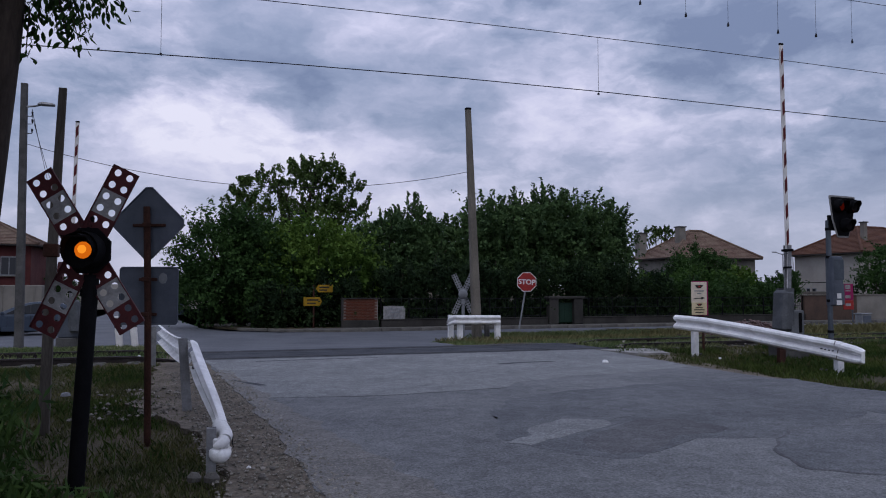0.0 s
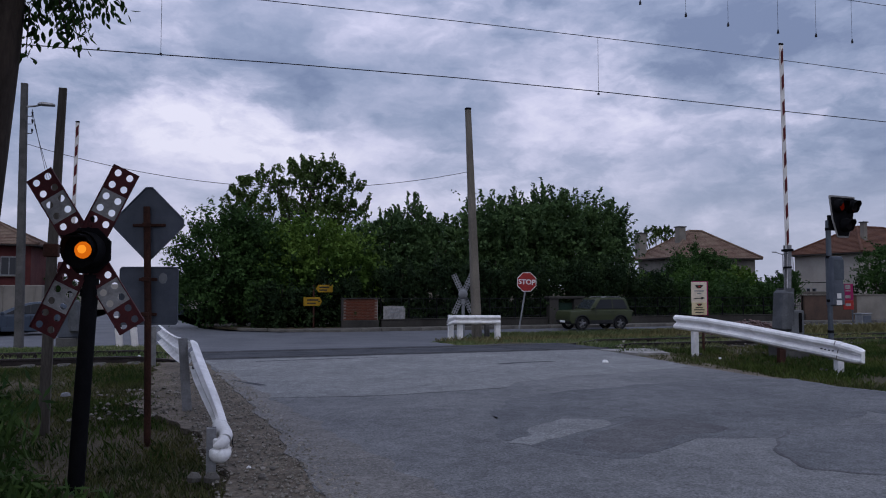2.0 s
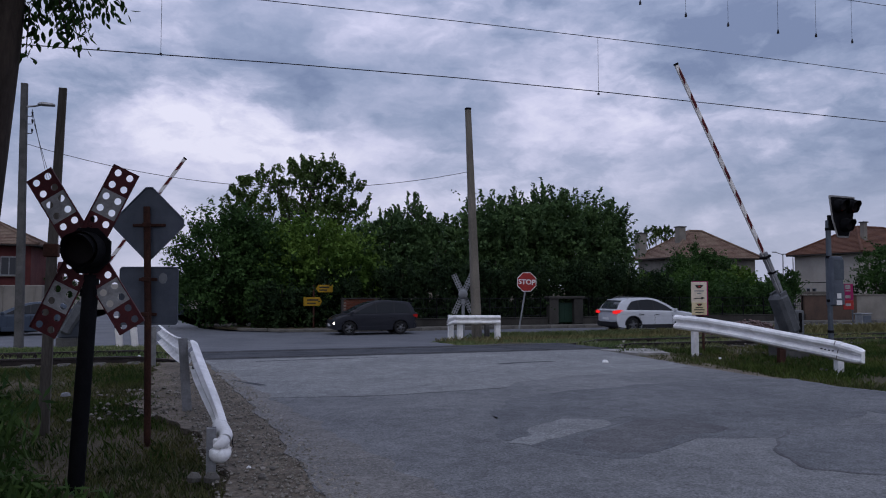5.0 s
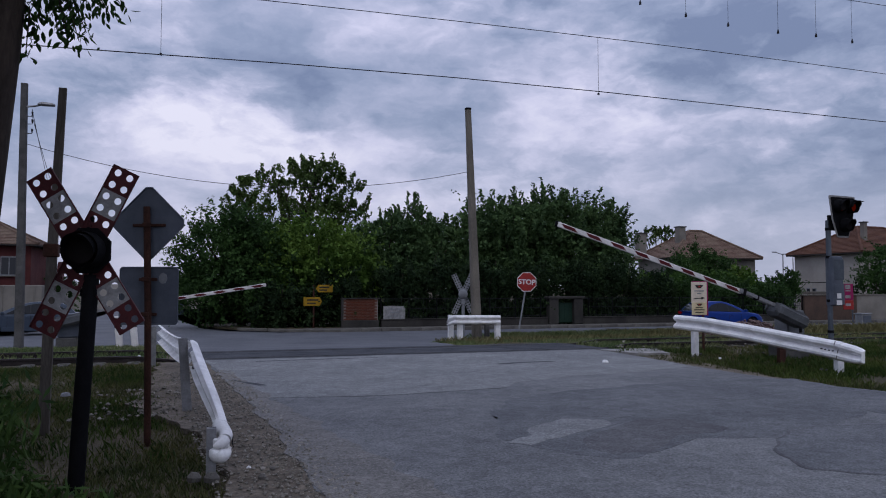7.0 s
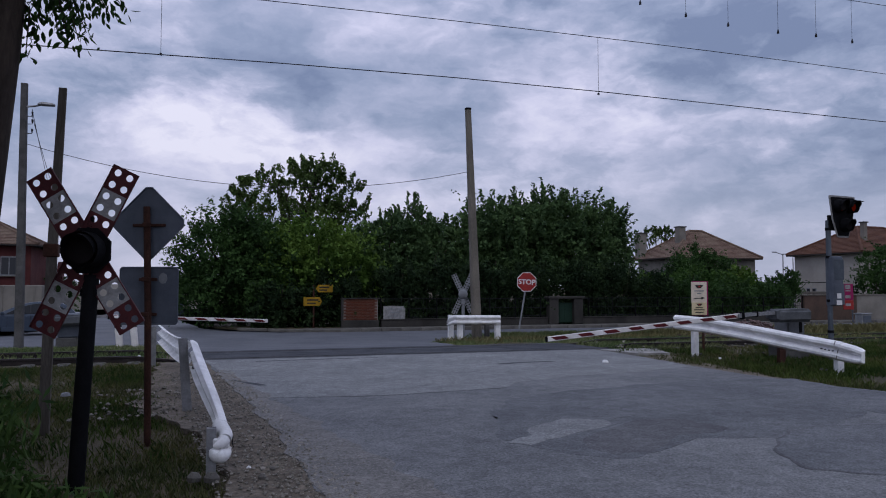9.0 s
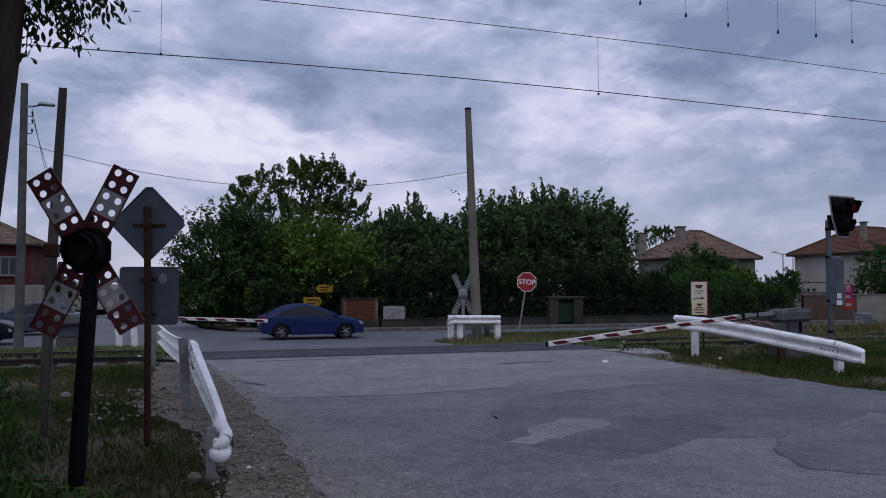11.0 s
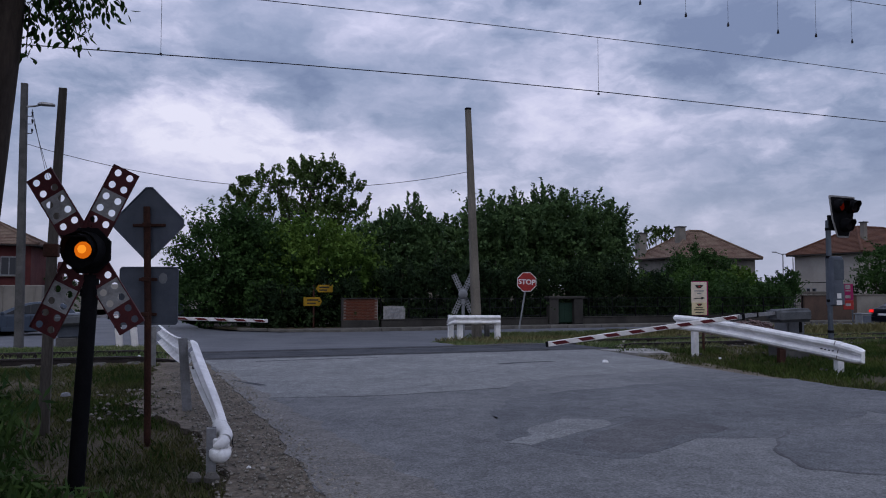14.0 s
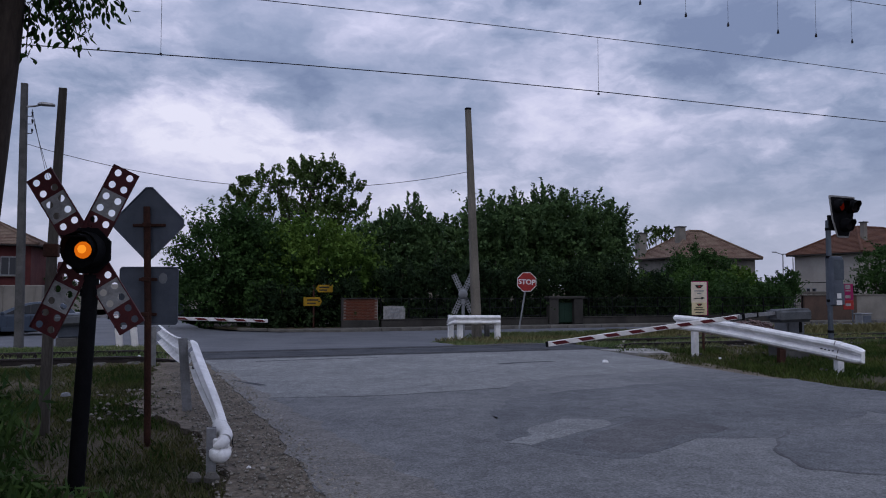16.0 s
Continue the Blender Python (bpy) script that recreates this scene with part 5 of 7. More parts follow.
tree("tree", "round dark green tree before the house", (36.0, 48.2, GZ), [(35.8, 48.2, 3.0, 1.6, 1.6, 1.4), (37.4, 48.4, 2.7, 1.5, 1.5, 1.4), (34.6, 48, 2.2, 1.3, 1.4, 1.3), (36.2, 48, 1.0, 2.4, 1.4, 1.4)], 16000, 0.19, "leaf_dark", 0.14, 30, 31, 6, 0.5)
tree("tree", "dark green tree beside the pale house", (48.0, 42.5, GZ), [(48.0, 42.5, 2.6, 2.0, 1.8, 1.8), (49.6, 42.5, 2.9, 2.0, 1.8, 1.9), (50.6, 42.5, 1.6, 2.2, 1.8, 1.8), (47.2, 42.5, 1.3, 1.3, 1.6, 1.5)], 14000, 0.19, "leaf_dark", 0.16, 30, 32, 6, 0.5)
tree("bush", "small green shrub at the wall corner", (40.6, 45.0, GZ), [(40.6, 45, 1.2, 1.2, 1.1, 1.2), (39.8, 45, 0.7, 1.1, 1.0, 1.0), (41.5, 45, 1.6, 0.8, 0.8, 1.0)], 7000, 0.17, "leaf_dark", 0.06, 30, 33, 5, 0.6, "bush")
tree("tree", "far garden tree behind the tiled roof", (48.3, 72.0, GZ), [(47.9, 72, 7.1, 1.1, 1.0, 0.8), (49.6, 72, 7.2, 1.0, 0.9, 0.7)], 1000, 0.26, "leaf_olive", 0.2, 20, 34, 6, 0.6)
tree("tree", "far green tree beside the red house", (-12.6, 74, GZ), [(-12.4, 74, 1.4, 1.6, 1.6, 1.6), (-10.6, 74, 0.9, 1.4, 1.6, 1.3)], 4000, 0.22, "leaf_dark", 0.15, 10, 35, 4, 0.5)

# up to x = 27 the leaf colour itself carries the shade under the trees
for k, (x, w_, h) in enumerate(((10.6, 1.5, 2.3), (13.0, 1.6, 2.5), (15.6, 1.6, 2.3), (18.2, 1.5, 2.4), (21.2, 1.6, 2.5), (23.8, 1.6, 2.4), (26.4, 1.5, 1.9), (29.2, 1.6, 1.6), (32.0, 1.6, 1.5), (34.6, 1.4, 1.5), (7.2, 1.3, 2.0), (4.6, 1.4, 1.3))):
    tree("bush", "dark undergrowth pressing against the garden fence", (x, 39.7, GZ), [(x, 39.8, h * 0.45, w_, 1.0, h * 0.55), (x - 0.7, 39.7, 0.1, w_ * 0.8, 0.9, 0.8), (x + 0.7, 39.7, 0.1, w_ * 0.8, 0.9, 0.8), (x, 39.3, h * 0.85, w_ * 0.9, 1.0, h * 0.35)], 6500, 0.18, "leaf_dark" if x > 27 else "leaf_shaded", 0.05, 6, 60 + k, 5, 0.4, "bush")


def near_tree():
    """The trunk at the picture's left edge, its crown above and behind the camera, and the twigs that hang into view."""
    rng = np.random.default_rng(77)
    t = thing("tree", "near tree with dark leaning trunk and twigs hanging over the verge", "tree", pose(-1.33, 5.6, 0))
    g = Geo()
    g.tube([(-0.28, 0.0, -0.2), (-0.12, 0.0, 0.9), (0.0, 0.0, 1.9), (0.1, 0.0, 3.0), (0.16, 0.02, 3.9), (0.1, -0.2, 5.4)], [0.2, 0.165, 0.15, 0.14, 0.13, 0.09], 16)
    ends = [(-1.6, -1.5, 5.6), (-2.2, 0.6, 5.2), (1.0, -2.2, 6.0), (-0.6, -3.6, 6.2), (-0.4, 1.0, 6.4), (-2.6, -3.0, 5.4)]
    for e in ends:
        s = Vector((0.12, 0.0, 3.9))
        e = Vector(e)
        g.tube([s, s.lerp(e, 0.5) + Vector((0, 0, 0.3)), e], [0.08, 0.05, 0.02], 8)
    twig_pts = []
    for (a, b) in (((0.14, 0, 3.7), (0.62, 0.1, 3.17)), ((0.14, 0, 3.8), (0.55, -0.1, 3.42)), ((0.13, 0, 3.4), (0.26, 0.05, 2.98)), ((0.1, 0, 3.9), (0.72, 0.1, 3.5)), ((0.14, 0, 3.6), (0.45, 0.05, 3.16)), ((0.16, 0, 3.9), (0.86, -0.15, 3.3)), ((0.16, 0, 3.9), (0.8, -0.2, 3.45)), ((0.14, 0, 3.75), (0.7, -0.1, 3.28)), ((0.12, 0, 3.6), (0.34, 0.0, 3.2)), ((0.16, 0, 3.7), (0.6, -0.08, 3.05)), ((0.16, 0, 3.7), (0.52, -0.05, 3.08)), ((0.16, 0, 3.8), (0.78, -0.15, 3.25))):
        a, b = Vector(a), Vector(b)
        mid = a.lerp(b, 0.55) + Vector((0.08, 0, 0.1))
        g.tube([a, mid, b], [0.012, 0.008, 0.003], 6)
        for f in np.linspace(0.35, 1.0, 12):
            p = a.lerp(mid, min(1, f * 2)) if f < 0.5 else mid.lerp(b, (f - 0.5) * 2)
            twig_pts += [tuple(p + Vector(rng.normal(0, 0.045, 3))) for _ in range(7)]
    g.tube([(0.06, 0, 2.78), (0.13, 0, 2.6), (0.17, 0, 2.48)], [0.008, 0.006, 0.002], 5)
    for dx, dz in ((0.06, 0.02), (0.09, 0.07), (0.08, -0.05)):
        g.tube([(0.12, 0, 2.62), (0.12 + dx, 0.01, 2.62 + dz)], [0.005, 0.002], 4)
    part("trunk", g, "bark", t, "dark trunk with limbs", smooth=True)
    part("hanging_leaves", oval_leaves("hanging_leaves", twig_pts, 0.064, "leaf_dark", rng), None, t)
    lobes = [(-1.5, -1.4, 5.9, 1.7, 1.7, 1.1), (-2.3, 0.6, 5.6, 1.4, 1.5, 1.0), (0.6, -2.4, 6.4, 1.6, 1.6, 1.0), (-0.6, -3.8, 6.4, 1.8, 1.6, 1.0), (-0.6, 0.8, 6.6, 1.4, 1.3, 0.9), (-2.8, -3.0, 5.6, 1.5, 1.5, 1.1), (-3.4, 1.8, 5.2, 1.7, 1.8, 1.1), (-4.4, -0.6, 5.0, 1.6, 1.7, 1.1)]
    part("crown", leaf_mesh("crown", lobe_points(lobes, 34000, rng), 0.13, "leaf_dark", rng), None, t)


near_tree()


def blades(name, label, zone, n, height, width, material, seed, accept=None, tuft=1, bare=-0.42):
    """Grass of one zone as one mesh of bent blades."""
    rng = np.random.default_rng(seed)
    x0, x1, y0, y1 = zone
    k = n // tuft
    px = rng.uniform(x0, x1, k)
    py = rng.uniform(y0, y1, k)
    keep = np.array([(noise.noise((a * 0.55, b * 0.55, seed)) > bare + 0.35 * rng.random()) and (accept is None or accept(a, b)) for a, b in zip(px, py)])
    px, py = np.repeat(px[keep], tuft), np.repeat(py[keep], tuft)
    k = len(px)
    px = px + rng.normal(0, 0.05, k) * (tuft > 1)
    py = py + rng.normal(0, 0.05, k) * (tuft > 1)
    pz = np.array([ground_z(b) for b in py]) - 0.04
    h = height * rng.uniform(0.35, 1.25, k)
    a = rng.uniform(0, 2 * np.pi, k)
    lean = rng.uniform(0.1, 0.8, k) * h
    dx, dy = np.cos(a), np.sin(a)
    v = np.empty((k, 5, 3))
    wx, wy = -dy * width * 0.5, dx * width * 0.5
    v[:, 0] = np.stack([px - wx, py - wy, pz], 1)
    v[:, 1] = np.stack([px + wx, py + wy, pz], 1)
    v[:, 2] = np.stack([px + wx * 0.8 + dx * lean * 0.35, py + wy * 0.8 + dy * lean * 0.35, pz + h * 0.62], 1)
    v[:, 3] = np.stack([px + dx * lean, py + dy * lean, pz + h], 1)
    v[:, 4] = np.stack([px - wx * 0.8 + dx * lean * 0.35, py - wy * 0.8 + dy * lean * 0.35, pz + h * 0.62], 1)
    me = bpy.data.meshes.new(name)
    me.vertices.add(k * 5)
    me.vertices.foreach_set("co", v.reshape(-1))
    me.loops.add(k * 5)
    me.loops.foreach_set("vertex_index", np.arange(k * 5))
    me.polygons.add(k)
    me.polygons.foreach_set("loop_start", np.arange(k) * 5)
    me.update(calc_edges=True)
    me.materials.append(M[material])
    tagged(new(name, me), label, "grass", kind="stuff")


def off_bank_road(x, y):
    """True off the road that falls from the track to the main road."""
    t = min(1, max(0, (y - 18) / 9))
    return x < -0.3 - 3.4 * t * t or x > 6.45 + 2.0 * t + max(0, y - 26.5) * 1.4


blades("grass", "patchy dry brown grass of the verge", (-6, 0.4, 2.8, 15.6), 110000, 0.07, 0.008, "grass_verge", 41, lambda x, y: x < 0.2 - 0.07 * (y - 5.5) or y < 5 and x < 0.4, 3, -0.5)
blades("grass", "short dry stubble on the bare earth of the verge", (-4, 0.6, 3.6, 14.5), 70000, 0.03, 0.005, "grass_verge", 61, lambda x, y: x < 0.45 - 0.06 * (y - 5.5), 2, -2.0)
blades("grass", "low green weeds among the verge grass", (-5, 0.1, 4, 15), 34000, 0.1, 0.011, "grass_green", 42, lambda x, y: x < 0.0 - 0.08 * (y - 5.5), 6, 0.0)
blades("grass", "grass of the verge behind the guard rail", (8.7, 26, 5.5, 15.5), 130000, 0.09, 0.011, "grass_verge", 43, lambda x, y: x > 8.72 + max(0, 9 - y) * 0.35 + 0.25 * max(0.0, noise.noise((x * 1.5, y * 1.5, 7))) and not (x < 10.4 and y > 13.8), 3)
blades("grass", "low green weeds beside the guard rail", (8.9, 20, 6, 15), 52000, 0.13, 0.016, "grass_green", 44, lambda x, y: x > 8.95 + max(0, 9 - y) * 0.35, 6, -0.25)
blades("grass", "grass strip growing along the track", (9.3, 45, 15.5, 18.4), 60000, 0.14, 0.014, "grass", 45, None, 3)
blades("grass", "bleached grass on the track bank", (13.5, 45, 15.6, 18.4), 20000, 0.18, 0.012, "grass_dry", 59, None, 6, -0.1)
blades("grass", "dry grass bank between track and main road", (6.4, 46, 18.3, 29.4), 210000, 0.1, 0.01, "grass", 46, off_bank_road, 4)
blades("grass", "tall straw-coloured grass on the bank", (7.2, 46, 19, 29.3), 30000, 0.2, 0.009, "grass_dry", 47, off_bank_road, 7)
blades("grass", "tall bleached grass before the boundary wall", (17, 48, 19, 29.3), 60000, 0.36, 0.014, "grass_dry", 50, None, 6, -0.3)
blades("grass", "rank grass along the edge of the main road", (9.5, 46, 27.0, 29.4), 60000, 0.32, 0.016, "grass", 56, off_bank_road, 5)
blades("grass", "grass bank beyond the track", (-16, 0, 15.4, 29.2), 60000, 0.16, 0.016, "grass", 48, lambda x, y: (off_bank_road(x, y) and y > 18.0) or (16.0 < y < 17.2 and x < -0.5), 4)
blades("grass", "straw-coloured grass on the far bank", (30, 60, 29.6, 29.9), 1500, 0.3, 0.02, "grass_dry", 49, None, 5)


def weeds():
    """The tall leafy weeds in the dark corner of the verge."""
    rng = np.random.default_rng(9)
    for k, (x, y, h) in enumerate(((-1.5, 4.9, 1.1), (-1.65, 5.6, 1.3), (-1.35, 4.3, 0.7), (-1.1, 3.9, 0.5), (-1.55, 4.4, 1.0), (-1.9, 6.6, 1.3), (-1.55, 5.2, 1.0), (-1.3, 4.6, 0.75), (-1.75, 6.2, 1.15), (-0.95, 4.3, 0.45), (-1.15, 5.1, 0.6), (-0.6, 4.25, 0.3), (-1.85, 7.4, 1.25), (-2.2, 8.2, 1.2), (-1.45, 5.9, 0.9), (-1.2, 4.75, 0.8), (-0.9, 4.7, 0.4))):
        t = thing("weed", "tall leafy green weed in the verge", "plant", pose(x, y, 0), group="verge weeds")
        g, pts = Geo(), []
        for s in range(9):
            e = Vector((rng.normal(0, 0.16), rng.normal(0, 0.16), h * rng.uniform(0.6, 1.1)))
            c = Vector((e.x * 0.3, e.y * 0.3, e.z * 0.6))
            g.tube([(0, 0, -0.05), c, e], [0.007, 0.005, 0.002], 5)
            for f in np.linspace(0.15, 1, 22):
                p = c * (f * 2) if f < 0.5 else c.lerp(e, (f - 0.5) * 2)
                pts += [tuple(p + Vector(rng.normal(0, 0.05, 3))) for _ in range(4)]
        part("stem", g, "leaf_weed", t)
        part("leaves", leaf_mesh("leaves", pts, 0.12, "leaf_weed", rng, 0.9, 0.2), None, t)


weeds()


def stones(name, label, zone, n, size, seed, accept=None, material="stone"):
    rng = np.random.default_rng(seed)
    g = Geo()
    for _ in range(n):
        x, y = rng.uniform(zone[0], zone[1]), rng.uniform(zone[2], zone[3])
        if accept and not accept(x, y):
            continue
        s = size * (0.35 + 1.3 * rng.random() ** 2)
        o = [Vector((a, b, c)) * s * rng.uniform(0.7, 1.2) for a, b, c in ((1, 0.3, 0), (-1, 0, 0), (0, 1, 0), (0.1, -1, 0), (0, 0, 0.7), (0, 0, -0.6), (0.6, 0.6, 0.4))]
        rot = Euler((0, 0, rng.uniform(0, 6.3))).to_matrix()
        g.add([(x, y, ground_z(y) + 0.03 + s * 0.2) + np.array(rot @ p) for p in o], [(0, 6, 4), (6, 2, 4), (2, 1, 4), (1, 3, 4), (3, 0, 4), (0, 2, 6), (0, 5, 2), (2, 5, 1), (1, 5, 3), (3, 5, 0)])
    solid(name, g, material, label, "stones", "stuff")


stones("gravel_stones", "loose grey and brown gravel beside the road", (-0.4, 1.3, 3.8, 13.5), 9000, 0.0125, 51, lambda x, y: 0.2 - 0.06 * (y - 5) < x < 1.2 - 0.06 * (y - 4.5))
stones("rubble", "broken grey rubble by the guard rail post", (-1.2, 0.0, 8.6, 11.6), 230, 0.024, 52, lambda x, y: noise.noise((x * 1.6, y * 1.6, 4)) > -0.1, "stone")
stones("rubble", "pale broken stones by the guard rail post", (-1.1, 0.0, 8.8, 11.4), 60, 0.024, 58)
stones("road_grit", "fine grit strewn over the road edge", (0.6, 2.2, 3.6, 11), 6000, 0.0075, 55, lambda x, y: x - 0.84 < 1.1 * (0.5 + 0.5 * noise.noise((x * 1.3, y * 1.3, 2))) * max(0.2, 1 - (y - 4) / 8))
stones("ballast", "grey ballast stones by the track", (9.6, 14.5, 15.6, 17.8), 120, 0.05, 53)
stones("verge_stones", "scattered stones in the grass verge", (9.0, 13.5, 8.5, 14.5), 60, 0.03, 54, None, "concrete_dark")
for k, (x, y, s) in enumerate(((0.17, 5.8, 0.055), (0.05, 5.85, 0.05), (0.52, 5.75, 0.03), (7.35, 12.6, 0.06), (0.62, 6.0, 0.02))):
    solid("stone", Geo().tube([(0, 0, -0.01), (0, 0, s * 0.4), (s * 0.1, 0, s)], [s, s * 1.05, s * 0.5], 9), "kerb" if k != 3 else "sign_white", "pale stone lying at the road edge" if k != 3 else "crumpled white litter on the asphalt", "stone" if k != 3 else "litter", m=pose(x, y, 0.03))


HEAP = (16.4, 19.4, ground_z(19.4))


def stone_heap():
    """A low heap of reddish stones tipped beside the track."""
    rng = np.random.default_rng(14)
    g = Geo()
    for _ in range(260):
        u, v = rng.normal(0, 0.55), rng.normal(0, 0.28)
        h = 0.5 * math.exp(-(u * u / 0.5 + v * v / 0.16)) * rng.uniform(0.7, 1.0)
        s = rng.uniform(0.035, 0.09)
        o = [Vector((a, b, c)) * s * rng.uniform(0.7, 1.2) for a, b, c in ((1, 0.3, 0), (-1, 0, 0), (0, 1, 0), (0.1, -1, 0), (0, 0, 0.7), (0, 0, -0.8), (0.6, 0.6, 0.4))]
        rot = Euler((rng.uniform(-0.5, 0.5), rng.uniform(-0.5, 0.5), rng.uniform(0, 6.3))).to_matrix()
        g.add([Vector((HEAP[0] + u * 1.5, HEAP[1] + v * 1.6, HEAP[2] + 0.03 + h)) + rot @ p for p in o], [(0, 6, 4), (6, 2, 4), (2, 1, 4), (1, 3, 4), (3, 0, 4), (0, 2, 6), (0, 5, 2), (2, 5, 1), (1, 5, 3), (3, 5, 0)])
    mound = [[(HEAP[0] + math.cos(a) * 1.5 * q, HEAP[1] + math.sin(a) * 0.8 * q, HEAP[2] + z) for a in [2 * math.pi * k / 20 for k in range(20)]] for q, z in ((1.1, -0.05), (0.75, 0.12), (0.4, 0.32), (0.1, 0.42))]
    solid("stone_heap", g.layers(mound), "rubble_red", "low heap of reddish-brown stones beside the track", "stones", "stuff")


stone_heap()


def litter():
    """Small crumpled rubbish in the verge."""
    rng = np.random.default_rng(3)
    for x, y, s, mt, lab in ((-0.95, 16.35, 0.07, "sign_white", "crumpled white paper beside the rail"), (-1.5, 10.9, 0.06, "grey_light", "crushed pale blue bottle in the grass"), (-1.75, 6.4, 0.04, "sign_white", "scrap of white paper in the weeds"), (0.45, 6.1, 0.02, "sign_white", "scrap of white paper on the gravel"), (9.9, 12.6, 0.04, "sign_white", "scrap of white paper in the grass")):
        o = [Vector((math.cos(a) * s * rng.uniform(0.6, 1.2), math.sin(a) * s * rng.uniform(0.6, 1.2), 0)) for a in [2 * math.pi * k / 7 for k in range(7)]]
        g = Geo().layers([[p for p in o], [p * 0.75 + Vector((0, 0, s * rng.uniform(0.4, 0.8))) for p in o], [p * 0.2 + Vector((s * 0.2, 0, s * 0.8)) for p in o]])
        solid("litter", g, mt, lab, "litter", m=pose(x, y, ground_z(y) + 0.03))


litter()

# ---- garden wall, fence, gate ----


def garden_wall():
    Y = 38.25
    t = thing("garden_wall", "low grey garden wall with a brick panel under dark wire fence", "wall", kind="structure")
    # tree shade is put into the dark colour of base, coping and pillars
    part("wall_base", Geo().box((14.0, Y, -0.38), (9.4, 0.3, 0.4), 0.02).box((28.6, Y, -0.38), (15.6, 0.3, 0.4), 0.02), "wall_shaded", t)
    part("coping", Geo().box((14.0, Y - 0.01, -0.155), (9.4, 0.36, 0.05), 0.012).box((28.6, Y - 0.01, -0.155), (15.6, 0.36, 0.05), 0.012), "wall_shaded", t)
    # brick panel: core, base, coping, end pier
    part("panel_core", Geo().box((8.22, Y + 0.02, 0.3), (1.82, 0.2, 1.2), 0.0), "mortar", t)
    part("panel_base", Geo().box((8.22, Y, -0.38), (1.9, 0.32, 0.42), 0.02), "wall_shaded", t)
    part("panel_coping", Geo().box((8.22, Y, 0.925), (1.95, 0.34, 0.06), 0.012), "wall_shaded", t)
    part("panel_post", Geo().box((7.3, Y, 0.3), (0.09, 0.3, 1.25), 0.01), "wall_shaded", t)
    me = Geo().box((0, 0, 0), (0.235, 0.1, 0.066), 0.004).mesh("brick", "brick")
    for r in range(14):
        for c in range(7):
            x = 7.48 + c * 0.247 + (0.12 if r % 2 else 0.0)
            if x < 9.05:
                part("brick", me, None, t, m=pose(x, Y - 0.06 + 0.004 * ((r * 5 + c * 3) % 3), -0.12 + r * 0.0765))
    fence = thing("wire_fence", "dark wire mesh fence on the garden wall", "fence")
    for i in range(19):
        x = 9.3 + 1.5 * i
        if 18.5 < x < 21.0:
            continue
        part("post", Geo().box((x, Y, 0.42), (0.05, 0.05, 1.1), 0.006), "black_metal", fence)
    for z in (-0.05, 0.4, 0.9):
        part("wire", Geo().tube([(9.3, Y, z), (18.7, Y, z)], 0.012, 6), "wire", fence)
        part("wire", Geo().tube([(20.9, Y, z), (36.3, Y, z)], 0.012, 6), "wire", fence)
    g = Geo()
    for i in range(180):
        x = 9.35 + 0.15 * i
        if not 18.6 < x < 20.95:
            g.tube([(x, Y, -0.12), (x, Y, 0.92)], 0.005, 4, caps=False)
    part("mesh_wire", g, "wire", fence)["kind"] = "stuff"
    gate = thing("garden_gate", "dark green sheet gate between plastered pillars under a slab", "gate", pose(19.8, Y, -0.5))
    for x in (-0.76, 0.76):
        part("pillar", Geo().box((x, 0, 0.68), (0.56, 0.42, 1.4), 0.02), "wall_shaded", gate)
    part("lintel", Geo().box((0, 0, 1.44), (2.25, 0.55, 0.14), 0.02), "wall_shaded", gate)
    part("gate_leaf", Geo().box((0, 0.05, 0.6), (0.95, 0.05, 1.1), 0.01), "sign_green", gate)
    for x in (-0.3, 0, 0.3):
        part("gate_rib", Geo().box((x, 0.02, 0.6), (0.04, 0.02, 1.06), 0.005), "sign_green", gate)
    ban = thing("banner", "white banner with unreadable grey writing hung on the fence", "banner", pose(10.0, Y - 0.08, 0.18))
    part("sheet", Geo().layers([[(x, 0.02 * math.sin(x * 5), z) for x, z in zip((-0.58, -0.3, 0, 0.3, 0.58, 0.58, 0.3, 0, -0.3, -0.58), (-0.34, -0.36, -0.37, -0.36, -0.3, 0.35, 0.34, 0.36, 0.36, 0.34))], [(x, 0.02 * math.sin(x * 5) + 0.01, z) for x, z in zip((-0.58, -0.3, 0, 0.3, 0.58, 0.58, 0.3, 0, -0.3, -0.58), (-0.34, -0.36, -0.37, -0.36, -0.3, 0.35, 0.34, 0.36, 0.36, 0.34))]]), "board_white", ban)
    for z, wd in ((0.2, 0.8), (0.02, 0.55), (-0.16, 0.7)):
        part("writing_bar", Geo().box((0, -0.03, z), (wd, 0.006, 0.05), 0), "grey_light", ban)
    t = thing("boundary_wall", "rendered boundary wall of the far plots", "wall", kind="structure")
    part("wall_panel", Geo().box((38.4, Y, 0.2), (4.2, 0.3, 1.6), 0.02), "wall_brown", t, "brown stained rendered wall")
    part("wall_panel", Geo().box((56.5, Y, 0.22), (32, 0.3, 1.6), 0.02), "plaster_grey", t, "pale grey rendered wall")
    part("coping", Geo().box((54.4, Y, 1.04), (36.4, 0.4, 0.07), 0.01), "concrete", t)
    box = thing("cable_cabinet", "grey cable cabinet standing in the dry grass", "cabinet", pose(28.6, 26.6, ground_z(26.6)))
    part("body", Geo().box((0, 0, 0.38), (0.55, 0.4, 0.9), 0.02), "grey_light", box)
    part("lid", Geo().box((0, 0, 0.85), (0.62, 0.47, 0.05), 0.01), "grey_light", box)
    part("door", Geo().box((0.02, -0.21, 0.42), (0.46, 0.015, 0.7), 0.005), "grey_metal", box)
